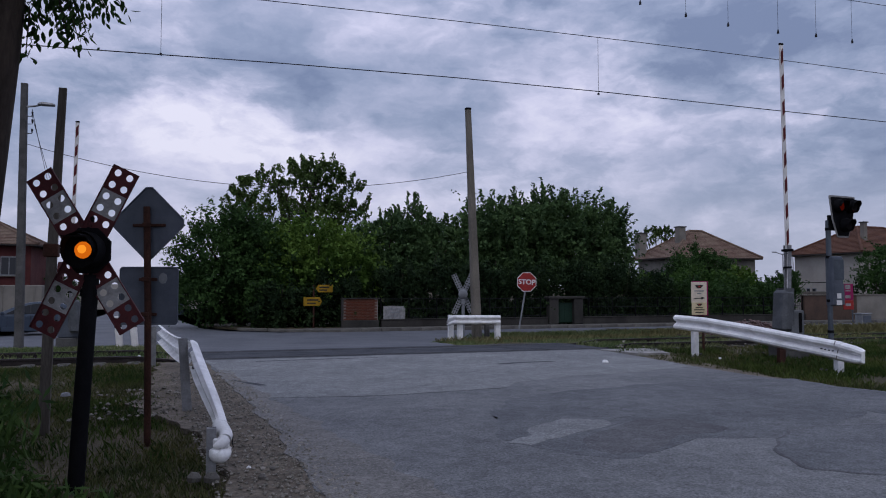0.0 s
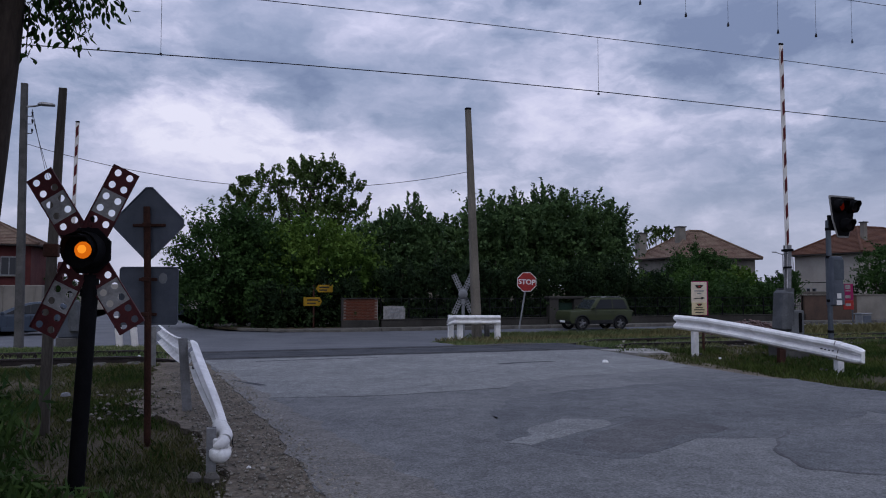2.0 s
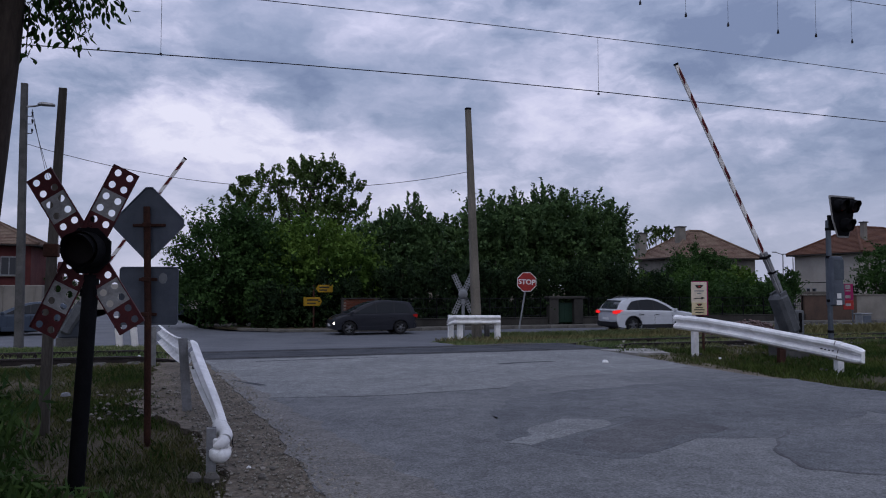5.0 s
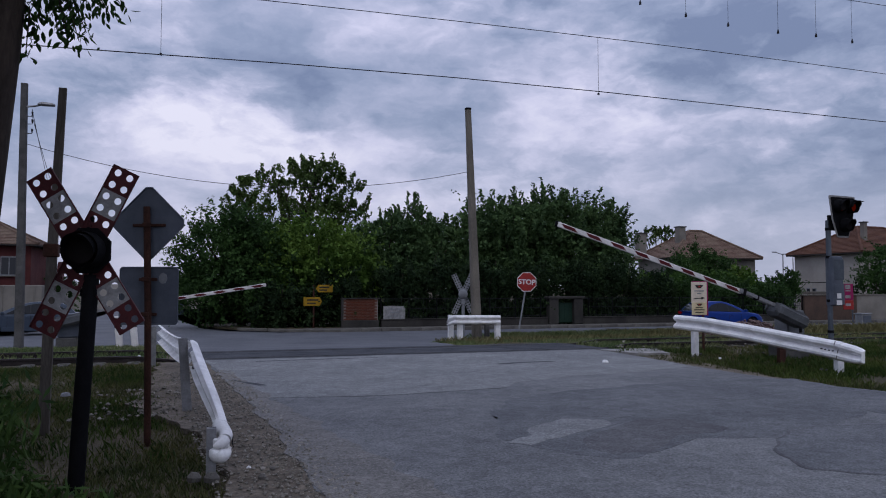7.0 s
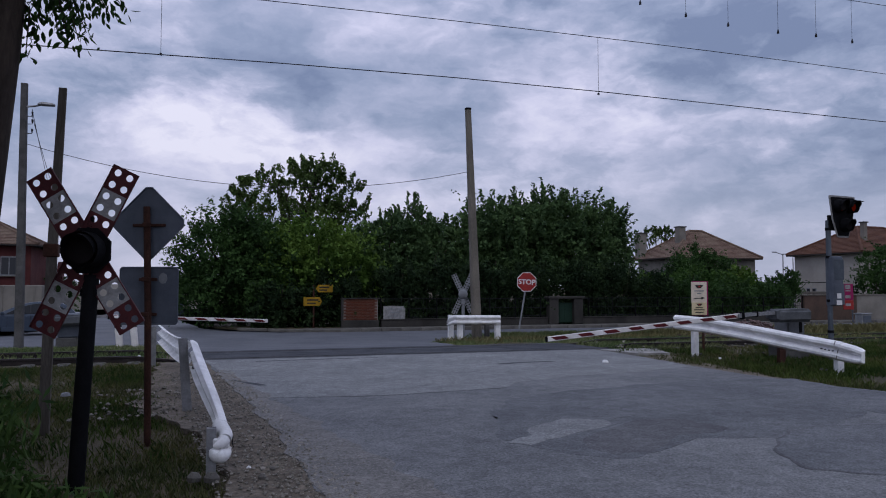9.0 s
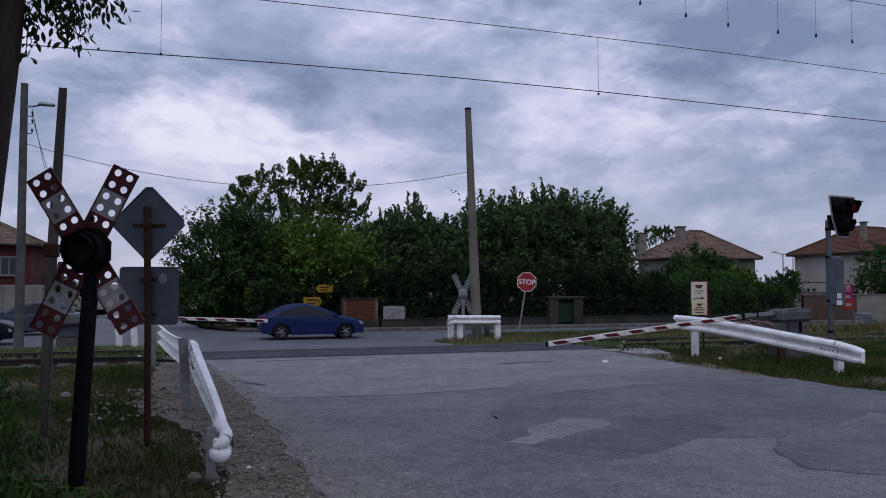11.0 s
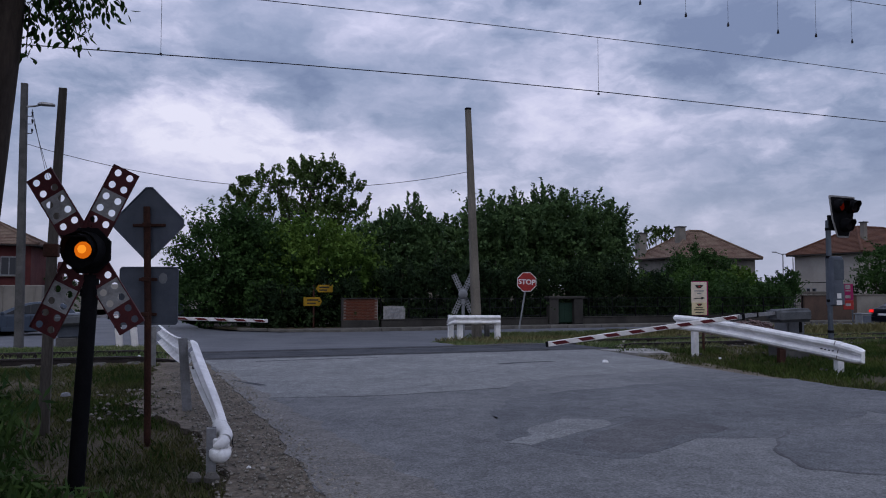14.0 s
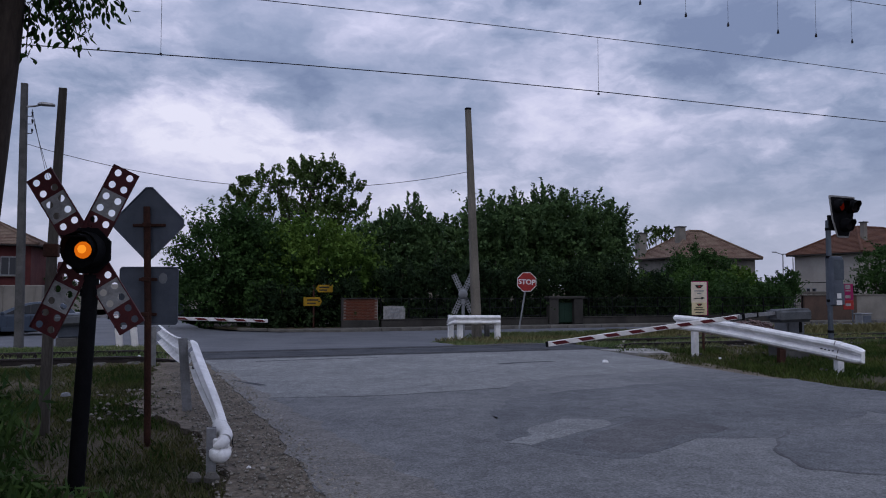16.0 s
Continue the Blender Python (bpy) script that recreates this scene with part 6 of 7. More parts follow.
    s = thing("fuel_sign", "narrow magenta advertising sign with white blocks on a pole", "sign", pose(24.55, 23.5, ground_z(23.5), 0, 0, FACE))
    part("post", Geo().tube([(0.17, 0.03, -0.1), (0.17, 0.03, 1.9)], 0.03, 10), "signal_grey", s)
    part("panel", Geo().box((0, 0, 1.62), (0.4, 0.03, 0.64), 0.01), "pink", s)
    part("panel", Geo().box((0, 0, 1.11), (0.4, 0.03, 0.36), 0.01), "sign_red", s, "red lower panel")
    for z, h in ((1.82, 0.16), (1.67, 0.05), (1.43, 0.12), (1.12, 0.1)):
        part("writing_bar", Geo().box((-0.02, -0.02, z), (0.2, 0.008, h), 0), "board_white", s)


garden_wall()


def white_posts():
    for x, y in ((-1.62, 20.6), (-1.25, 20.3)):
        t = thing("marker_post", "white marker post with dark bands beside the far crossing", "post", pose(x, y, ground_z(y), 0, -6, 0), group="marker posts")
        part("shaft", Geo().box((0, 0, 0.38), (0.16, 0.12, 0.96), 0.02), "boom_white", t)
        part("band", Geo().box((0, -0.005, 0.62), (0.165, 0.125, 0.1), 0.01), "sign_black", t)


white_posts()

# ---- houses ----


def hip_roof(parent, x0, x1, y0, y1, z0, zr, inset, material, courses=20):
    """A hipped roof in stepped courses of tiles, one mesh."""
    def ring(f, lift):
        ix, iy = (x1 - x0) / 2 * f * inset, (y1 - y0) / 2 * f
        z = z0 + (zr - z0) * f + lift
        return [(x0 + ix, y0 + iy, z), (x1 - ix, y0 + iy, z), (x1 - ix, y1 - iy, z), (x0 + ix, y1 - iy, z)]
    rings = [ring(0.0, 0.0)]
    for k in range(courses):
        rings += [ring(k / courses, 0.055), ring((k + 1) / courses, 0.012)]
    g = Geo().layers(rings)
    part("roof", g, material, parent, "weathered hipped tile roof")
    cx0, cx1, cy = x0 + (x1 - x0) / 2 * inset, x1 - (x1 - x0) / 2 * inset, (y0 + y1) / 2
    for a in ((x0, y0), (x1, y0), (x0, y1), (x1, y1)):
        part("hip_ridge", Geo().tube([(a[0], a[1], z0 + 0.05), (cx0 if a[0] == x0 else cx1, cy, zr + 0.04)], 0.12, 8), material, parent)
    part("top_ridge", Geo().tube([(cx0, cy, zr + 0.04), (cx1 + 0.01, cy, zr + 0.04)], 0.12, 8), material, parent)
    part("eaves_board", Geo().box(((x0 + x1) / 2, (y0 + y1) / 2, z0 - 0.06), (x1 - x0 - 0.02, y1 - y0 - 0.02, 0.1), 0), "wood_dark", parent)


def window(parent, x, y, z, wd, h, along):
    """A window in a wall; along: 'x' or 'y' is the wall's run; it looks to -y or -x."""
    def b(o, s, name, material, label=""):
        c = (x + o[0], y - o[1], z + o[2]) if along == "x" else (x - o[1], y + o[0], z + o[2])
        d = s if along == "x" else (s[1], s[0], s[2])
        return part(name, Geo().box(c, d, 0.008 if min(d) > 0.02 else 0), material, parent, label)
    b((0, 0.0, 0), (wd, 0.1, h), "window_frame", "grey_light")
    b((-wd * 0.24, 0.05, 0), (wd * 0.42, 0.02, h * 0.88), "pane", "glass_house")
    b((wd * 0.24, 0.05, 0), (wd * 0.42, 0.02, h * 0.88), "pane", "glass_house")
    b((0, 0.08, -h / 2 - 0.04), (wd + 0.2, 0.2, 0.06), "window_sill", "concrete")


def house(name, label, x0, x1, y0, y1, z0, zr, inset, wall, roof, wins, chimneys, over=0.5):
    t = thing(name, label, "house")
    part("wall", Geo().box(((x0 + x1) / 2, (y0 + y1) / 2, (z0 - 0.7) / 2), (x1 - x0, y1 - y0, z0 + 0.7), 0.01), wall, t)
    hip_roof(t, x0 - over, x1 + over, y0 - over, y1 + over, z0, zr, inset, roof)
    for a in wins:
        window(t, *a)
    for x, y, zb, zt, s in chimneys:
        c = part("chimney", Geo().box((x, y, (zb + zt) / 2), (s, s, zt - zb), 0.02), "plaster_grey", t)
        part("chimney_cap", Geo().box((x, y, zt + 0.04), (s + 0.16, s + 0.16, 0.1), 0.02), "concrete_dark", c)
    return t


house("house", "grey plastered house with a weathered brown hipped tile roof", 41.2, 50.1, 58.5, 64.2, 4.25, 6.9, 0.86, "plaster_grey", "roof_brown",
      [(43.6, 58.48, 2.6, 1.3, 1.3, "x"), (47.4, 58.48, 2.6, 1.3, 1.3, "x"), (41.18, 60.0, 2.7, 0.8, 0.9, "y"), (41.18, 62.6, 2.7, 0.8, 0.9, "y"), (43.6, 58.48, 0.2, 1.3, 1.2, "x")],
      [(43.3, 60.4, 5.4, 7.15, 0.7), (41.3, 63.9, 4.4, 6.75, 0.8)])
h2 = house("house", "pale plastered house with a red-brown hipped tile roof and a terrace", 0.5, 11.5, 0.5, 7.2, 4.45, 6.85, 0.72, "plaster_white", "roof_red",
           [(4.0, 0.48, 2.6, 1.3, 1.4, "x"), (8.0, 0.48, 2.6, 1.3, 1.4, "x"), (0.48, 5.4, 0.9, 1.0, 1.2, "y")], [(2.7, 1.9, 5.2, 7.05, 0.4)])
part("terrace", Geo().box((-0.9, 3.2, 1.1), (2.6, 4.6, 0.2), 0.02), "concrete", h2)
for y in (1.1, 3.2, 5.3):
    part("terrace_post", Geo().box((-2.1, y, 0.65), (0.14, 0.14, 2.6), 0.01), "plaster_white", h2)
part("terrace_rail", Geo().box((-2.1, 3.2, 1.95), (0.08, 4.6, 0.08), 0.01), "wood_dark", h2)
h2.matrix_world = pose(51.8, 48.1, 0.0, 0, 0, 4.7)
house("house", "dark red rendered house with a brown tile roof", -24.0, -11.9, 67.0, 78.0, 4.9, 7.6, 0.8, "plaster_red", "roof_brown",
      [(-13.4, 66.98, 3.2, 1.2, 1.5, "x"), (-17.5, 66.98, 3.2, 1.2, 1.5, "x"), (-13.4, 66.98, 0.6, 1.2, 1.4, "x")], [(-16, 70, 6, 8.2, 0.7)], 0.6)


LAMPS = ((71.1, 78.0), (76.4, 82.0))


def far_plots():
    g = Geo().box((-6.0, 84, 0.6), (16, 0.3, 2.6), 0.02)
    solid("far_wall", g, "plaster_white", "pale far plot wall at the side street", kind="structure")
    s = thing("shed", "low pale turquoise shed at the side street", "shed")
    part("wall", Geo().box((-2.1, 66, 0.55), (3.2, 3, 2.4), 0.02), "car_silver", s)
    part("roof", Geo().box((-2.1, 66, 1.82), (3.6, 3.4, 0.14), 0.02), "grey_light", s)
    b = thing("container", "grey box container behind the parked cars", "container", pose(-8.0, 43.0, -0.65))
    part("body", Geo().box((0, 0, 1.15), (2.1, 1.6, 2.2), 0.03), "plaster_grey", b)
    for x in (-0.7, 0, 0.7):
        part("rib", Geo().box((x, -0.82, 1.15), (0.06, 0.06, 2.1), 0.01), "plaster_grey", b)
    for x, y in LAMPS:
        p = thing("street_lamp", "slim far street lamp with a short arm", "street lamp", pose(x, y, -0.65), group="far street lamps")
        part("post", Geo().tube([(0, 0, 0), (0, 0, 6.4)], [0.1, 0.06], 8), "galvanised", p)
        part("arm", Geo().tube([(0, 0, 6.4), (-0.9, 0.2, 6.7)], 0.05, 6), "galvanised", p)
        part("lamp_head", Geo().box((-1.15, 0.2, 6.72), (0.6, 0.25, 0.12), 0.02), "galvanised", p)


far_plots()

# ---- wires ----


def span(a, b, sag, n=24):
    a, b = Vector(a), Vector(b)
    return [a.lerp(b, k / n) - Vector((0, 0, sag * 4 * (k / n) * (1 - k / n))) for k in range(n + 1)]


def catenary():
    t = thing("catenary", "overhead railway contact line with messenger wire and droppers", "overhead line")
    Y = 17.2
    xs = (-42.0, 52.0)
    for x in xs:
        m = thing("catenary_mast", "grey steel mast of the overhead line", "mast", pose(x, 20.0, ground_z(20)))
        part("shaft", Geo().layers([[(a * s, b * s, z) for a, b in ((-0.16, -0.16), (0.16, -0.16), (0.16, 0.16), (-0.16, 0.16))] for z, s in ((-0.3, 1), (11.8, 0.7))]), "galvanised", m)
        part("bracket", Geo().tube([(0, 0, 8.6), (0, -2.8, 8.25)], 0.04, 8), "galvanised", m)
        part("bracket", Geo().tube([(0, 0, 6.6), (0, -2.8, 6.75)], 0.04, 8), "galvanised", m)
    part("contact_wire", Geo().tube([(xs[0], Y, 6.3), (-9, Y, 6.3), (-2.4, Y, 6.387), (1.9, Y, 6.475), (6.0, Y, 6.512), (9.9, Y, 6.496), (15.8, Y, 6.417), (19.6, Y, 6.374), (xs[1], Y, 6.3)], 0.011, 6), "wire", t)
    mess = [(x, Y, 7.915 - 0.0008 * min(150.0, (x - 9) ** 2)) for x in np.linspace(xs[0], xs[1], 40)]
    part("messenger_wire", Geo().tube(mess, 0.009, 6), "wire", t)
    for k in range(-4, 5):
        x = -0.68 + 10.6 * k
        part("dropper", Geo().tube([(x, Y, 6.43), (x, Y, 7.915 - 0.0008 * min(150.0, (x - 9) ** 2))], 0.005, 5), "wire", t)
        part("clamp", Geo().box((x, Y, 6.43), (0.05, 0.03, 0.05), 0.005), "wire", t)
    f = thing("feeder_wire", "single overhead feeder wire beside the track", "overhead line")
    part("wire", Geo().tube(span((-42, 20.0, 11.3), (52, 20.0, 11.3), 0.0), 0.01, 6), "wire", f)
    c = thing("overhead_cable", "thin sagging cable between street lamp and concrete pole", "cable")
    part("cable", Geo().tube(span((-5.0, 26.9, 6.0), (9.18, 24.85, 5.5), 0.93), 0.009, 6), "wire", c)
    c2 = thing("overhead_cable", "thin cables running from the street lamp to the houses", "cable")
    part("cable", Geo().tube(span((-4.85, 26.8, 7.1), (-9.0, 66.0, 4.6), 0.8), 0.009, 6), "wire", c2)
    part("cable", Geo().tube(span((-4.85, 26.8, 6.9), (-8.2, 66.0, 4.4), 0.8), 0.009, 6), "wire", c2)
    g = thing("height_gauge", "row of bells hung on wires over the road as height warning", "height gauge")
    for x in (-5.0, 13.6):
        part("mast", Geo().tube([(x, 8.0, -0.3), (x, 8.0, 7.4)], 0.1, 12), "galvanised", g)
    part("span_wire", Geo().tube(span((-5, 8, 7.0), (13.6, 8, 7.0), 0.25), 0.012, 6), "wire", g)
    for x, z in ((5.21, 4.93), (5.87, 4.85), (6.51, 4.8), (7.3, 4.79), (7.93, 4.81), (8.55, 4.79)):
        u = (x + 5) / 18.6
        part("hanger", Geo().tube([(x, 8, z), (x, 8, 7.0 - u * (1 - u))], 0.0022, 5), "wire", g)
        part("bell", Geo().tube([(x, 8, z + 0.03), (x, 8, z), (x, 8, z - 0.025)], [0.006, 0.014, 0.016], 10), "wire", g)


catenary()

# ---- vehicles ----


def wheel(parent, x, y, r, out, seg=22):
    """A wheel as a turning part: tyre and rim are its pieces. out: +1 or -1, the outer side in y."""
    w_ = 0.2
    hub = part("wheel", Geo().tube([(0, -0.05, 0), (0, 0.05, 0)], r * 0.3, 14), "trim", parent, m=pose(x, y, r))
    prof = [(r * 0.62, -w_ / 2), (r * 0.93, -w_ / 2), (r, -w_ * 0.33), (r, w_ * 0.33), (r * 0.93, w_ / 2), (r * 0.62, w_ / 2)]
    part("tyre", Geo().layers([[(math.cos(a) * q, d, math.sin(a) * q) for a in [2 * math.pi * k / seg for k in range(seg)]] for q, d in prof], closed=False), "tyre", hub, smooth=True)
    g = Geo()
    g.layers([[(math.cos(a) * q, d * out, math.sin(a) * q) for a in [2 * math.pi * k / seg for k in range(seg)]] for q, d in ((r * 0.66, 0.09), (r * 0.6, 0.085), (r * 0.58, 0.03))], closed=False)
    for k in range(5):
        a = 2 * math.pi * k / 5
        g.tube([(0, 0.07 * out, 0), (math.cos(a) * r * 0.6, 0.075 * out, math.sin(a) * r * 0.6)], [r * 0.16, r * 0.11], 6)
    part("rim", g, "rim", hub)
    return hub


def vehicle(name, label, length, width, body, cabin, wheels, r, paint, group="", belt=0.9, rise=0.03, tumble=0.14, lights_on=False, brake=False, roof_rack=False, cladding=None, strip="", sill=0.24, pillars=(0.3, 0.62), cpost=0.2, tail=None, boxy=False, spoiler=False, side_glass="glass"):
    """A road vehicle, front to +x, standing on z = 0. body: outline from the rear sill over the bonnet to the front sill; cabin: rear base, roof rear, roof front, front base;
    pillars: where the side glass is split, from the rear; cpost: breadth of the rearmost post; tail: height, depth and length of the tail lights."""
    t = thing(name, label, "car", group=group)
    hw = width / 2
    fx, rx = length / 2, -length / 2
    outline = []
    for wx in sorted(wheels, reverse=True):
        outline.append((wx + r * 1.2, sill))
        for k in range(1, 10):
            a = math.pi * k / 10
            outline.append((wx + math.cos(a) * r * 1.2, max(sill, r + math.sin(a) * r * 1.15)))
        outline.append((wx - r * 1.2, sill))
    shell = curve_through(body, 2 if boxy else 4)
    outline = [(fx - 0.1, sill)] + outline + [(rx + 0.1, sill + 0.04)] + shell
    edge = 0.05 if boxy else 0.11
    nose = 0.03 if boxy else 0.1
    steps = [(1.0, edge), (0.985, edge * 0.55), (0.955, edge * 0.24), (0.9, edge * 0.07), (0.6, 0.0)]
    rings = []
    for q, drop in [(-a, b) for a, b in steps] + [(a, b) for a, b in reversed(steps)]:
        ring = []
        for k, (x, z) in enumerate(outline):
            end = max(0.0, (abs(x) - length * 0.36) / (length * 0.14))
            ring.append((x * (1 - nose * 0.5 * end * q ** 4), hw * q * (1 - nose * 0.55 * end ** 2), z - (drop if z > 0.6 and k >= len(outline) - len(shell) else 0.0)))
        rings.append(ring)
    part("body", Geo().layers(rings), paint, t, smooth=True)
    # cabin shell
    (xr, zb0), (xr2, zt0), (xf2, zt1), (xf, zb1) = cabin
    zt = max(zt0, zt1)
    def half(z):
        return hw * 0.955 - tumble * max(0, z - belt) / (zt - belt)
    if boxy:
        co = [(xr, zb0), (xr2, zt0 - 0.04), (xr2 + 0.06, zt0), ((xr2 + xf2) / 2, zt + 0.01), (xf2 - 0.06, zt1), (xf2, zt1 - 0.04), (xf, zb1)]
    else:
        co = curve_through([(xr, zb0), (xr + (xr2 - xr) * 0.55, zb0 + (zt0 - zb0) * 0.66), (xr2 + 0.1, zt0 - 0.015), ((xr2 + xf2) / 2, zt + 0.02), (xf2 - 0.12, zt1 - 0.01), (xf2 + (xf - xf2) * 0.45, zt1 - (zt1 - zb1) * 0.4), (xf, zb1)], 4)
    rings = []
    for q, drop in ((-1.0, 0.05), (-0.97, 0.022), (-0.9, 0.0), (0.9, 0.0), (0.97, 0.022), (1.0, 0.05)):
        rings.append([(x, half(z) * q, z - drop * min(1.0, max(0.0, (z - belt) / (zt - belt)))) for x, z in co])
    part("cabin", Geo().layers(rings), paint, t, smooth=True)
    cx, cz = [p[0] for p in co], [p[1] for p in co]
    def head_line(x):
        return min(float(np.interp(x - cpost, cx, cz)), float(np.interp(x + 0.13, cx, cz))) - 0.085
    def waist(x):
        return belt + 0.035 + rise * (1 - (x - xr) / (xf - xr))
    span_x = [x for x in np.linspace(xr, xf, 120) if head_line(x) > waist(x) + 0.012]
    a0, a1 = span_x[0], span_x[-1]
    cuts = [0.0, *pillars, 1.0]
    for s in (-1, 1):
        rim_x = np.linspace(a0 - 0.02, a1 + 0.02, 24)
        loop = [(x, waist(x) - 0.012) for x in rim_x] + [(x, max(waist(x), head_line(x) + 0.014)) for x in rim_x[::-1]]
        rim = [(x, s * (half(z) + 0.008), z) for x, z in loop]
        part("window_surround", Geo().layers([rim, [(x, y - s * 0.02, z) for x, y, z in rim]]), "trim" if paint != "car_green" else paint, t)
        for i in range(len(cuts) - 1):
            xs = np.linspace(a0 + (a1 - a0) * cuts[i] + (0.025 if i else 0), a0 + (a1 - a0) * cuts[i + 1] - (0.025 if i < len(cuts) - 2 else 0), 9)
            loop = [(x, waist(x)) for x in xs] + [(x, head_line(x)) for x in xs[::-1]]
            outer = [(x, s * (half(z) + 0.013), z) for x, z in loop]
            part("side_window", Geo().layers([outer, [(x, y - s * 0.02, z) for x, y, z in outer]]), side_glass, t)
        low = [(x, waist(x) - 0.012) for x in np.linspace(a0, a1, 8)]
        part("waist_trim", Geo().tube([(x, s * (half(z) + 0.004), z) for x, z in low], 0.012, 5), strip or "trim", t)
    def screen(name, lo, hi, off):
        """Glass over a stretch of the cabin's outline, given in heights."""
        pts = [p for p in (co[:len(co) // 2] if off < 0 else co[len(co) // 2:]) if lo <= p[1] <= hi]
        if boxy or len(pts) < 2:
            p, q = (co[0], co[1]) if off < 0 else (co[-1], co[-2])
            pts = [(p[0] + (q[0] - p[0]) * f, p[1] + (q[1] - p[1]) * f) for f in (0.12, 0.5, 0.92)]
        g = []
        for x, z in pts:
            h = half(z) * 0.87
            g.append([(x + off, -h, z), (x + off, h, z), (x - off * 1.5, h, z), (x - off * 1.5, -h, z)])
        part(name, Geo().layers(g), "glass_screen", t)
    screen("windscreen", zb1 + 0.04, zt1 - 0.05, 0.012)
    screen("rear_window", zb0 + 0.06, zt0 - 0.06, -0.012)
    # lamps, mirrors, doors
    fz = max(z for x, z in body if x > fx - 0.35) - 0.1
    tz, th, tl = tail or (max(z for x, z in body if x < rx + 0.3) - 0.14, 0.16, 0.26)
    for s in (-1, 1):
        yi, yo = sorted((s * (hw - 0.42), s * (hw * 0.955 - 0.004)))
        lamp_side = [(fx - 0.46, fz + 0.06), (fx - 0.16, fz + 0.02), (fx - 0.075, fz - 0.06), (fx - 0.1, fz - 0.12), (fx - 0.3, fz - 0.07)]
        part("headlight", Geo().prism(lamp_side, 1, yi, yo), (lights_on if isinstance(lights_on, str) else "head_glow") if lights_on else "lens_clear", t, "lit headlight" if lights_on else "clear headlight")
        yi, yo = sorted((s * (hw - 0.3), s * (hw * 0.965)))
        part("tail_light", Geo().prism([(rx + 0.015, tz - th / 2), (rx + 0.02, tz + th * 0.4), (rx + tl * 0.5, tz + th / 2), (rx + tl, tz + th * 0.25), (rx + tl * 0.4, tz - th * 0.4)], 1, yi, yo), "tail_glow" if brake else "lens_red", t, "red tail light")
        xm = float(np.interp(-zb1 - 0.06, [-z for z in cz[-4:]], cx[-4:])) - 0.12
        part("mirror", Geo().layers([[(xm + a, s * (hw * 0.93 + d), belt + 0.08 + b) for a, b in ((-0.06 * k, -0.05 * k), (0.05 * k, -0.055 * k), (0.08 * k, 0.0), (0.04 * k, 0.06 * k), (-0.06 * k, 0.055 * k))] for d, k in ((0.02, 0.4), (0.07, 1.0), (0.17, 1.05), (0.2, 0.7))]), paint, t, smooth=True)
        doors = [a0 + (a1 - a0) * f for f in pillars[-2:]] + [a1 - 0.02]
        for k, dx in enumerate(doors):
            part("door_seam", Geo().box((dx, s * (hw - 0.001), (belt + sill) / 2 + 0.03), (0.012, 0.008, belt - sill - 0.2), 0), "trim", t)
            if k:
                part("door_handle", Geo().box((dx - (doors[k] - doors[k - 1]) + 0.14, s * (hw + 0.006), belt - 0.13), (0.17, 0.03, 0.03), 0.008), "trim" if paint == "car_white" else paint, t)
        run = (max(wheels) - min(wheels)) - 2.5 * r
        part("sill", Geo().box((sum(wheels) / 2, s * (hw - 0.03), sill + 0.06), (run, 0.08, 0.2), 0.02), cladding or paint, t)
        if strip:
            part("side_strip", Geo().box((sum(wheels) / 2, s * (hw + 0.004), 0.56), (run, 0.012, 0.028), 0.003), strip, t, "bright side strip")
    part("front_bumper", Geo().layers([[(fx - 0.34 + a, y * (1 - 0.08 * (a > 0.2)), sill + b) for a, b in ((0, 0.0), (0.24, 0.0), (0.3, 0.06), (0.3, 0.2), (0.24, 0.24), (0, 0.24))] for y in (-hw * 0.97, -hw * 0.6, hw * 0.6, hw * 0.97)]), cladding or paint, t)
    part("rear_bumper", Geo().layers([[(rx + 0.34 - a, y * (1 - 0.08 * (a > 0.2)), sill + 0.02 + b) for a, b in ((0, 0.0), (0.24, 0.0), (0.3, 0.06), (0.31, 0.24), (0.24, 0.28), (0, 0.28))] for y in (-hw * 0.97, -hw * 0.6, hw * 0.6, hw * 0.97)]), cladding or paint, t)
    part("grille", Geo().box((fx - 0.05, 0, fz - 0.1), (0.06, width * 0.5, 0.14), 0.02), "trim", t)
    part("number_plate", Geo().box((fx - 0.022, 0, 0.44), (0.02, 0.5, 0.11), 0), "sign_white", t, "plain white plate")
    part("number_plate", Geo().box((rx + 0.008, 0, 0.66), (0.02, 0.5, 0.11), 0), "sign_white", t, "plain white plate")
    part("underbody", Geo().box((0, 0, sill + 0.08), (length * 0.84, width * 0.7, 0.24), 0.02), "trim", t)
    if spoiler:
        part("spoiler", Geo().prism([(xr2 + 0.2, zt0 - 0.005), (xr2 - 0.16, zt0 - 0.045), (xr2 - 0.15, zt0 - 0.075), (xr2 + 0.1, zt0 - 0.06)], 1, -half(zt) * 0.86, half(zt) * 0.86), paint, t)
    if cladding:
        for wx in wheels:
            for s in (-1, 1):
                pts = [(wx + math.cos(a) * r * 1.2, s * (hw - 0.01), max(sill, r + math.sin(a) * r * 1.16)) for a in [math.pi * k / 10 for k in range(11)]]
                part("arch_trim", Geo().tube(pts, 0.035, 6), cladding, t)
    if roof_rack:
        for s in (-1, 1):
            y = s * (half(zt) - 0.07)
            part("roof_rail", Geo().tube([(xr2 + 0.2, y, zt - 0.02), (xr2 + 0.35, y, zt + 0.045), (xf2 - 0.45, y, zt + 0.045), (xf2 - 0.3, y, zt - 0.02)], 0.016, 8), "galvanised", t)
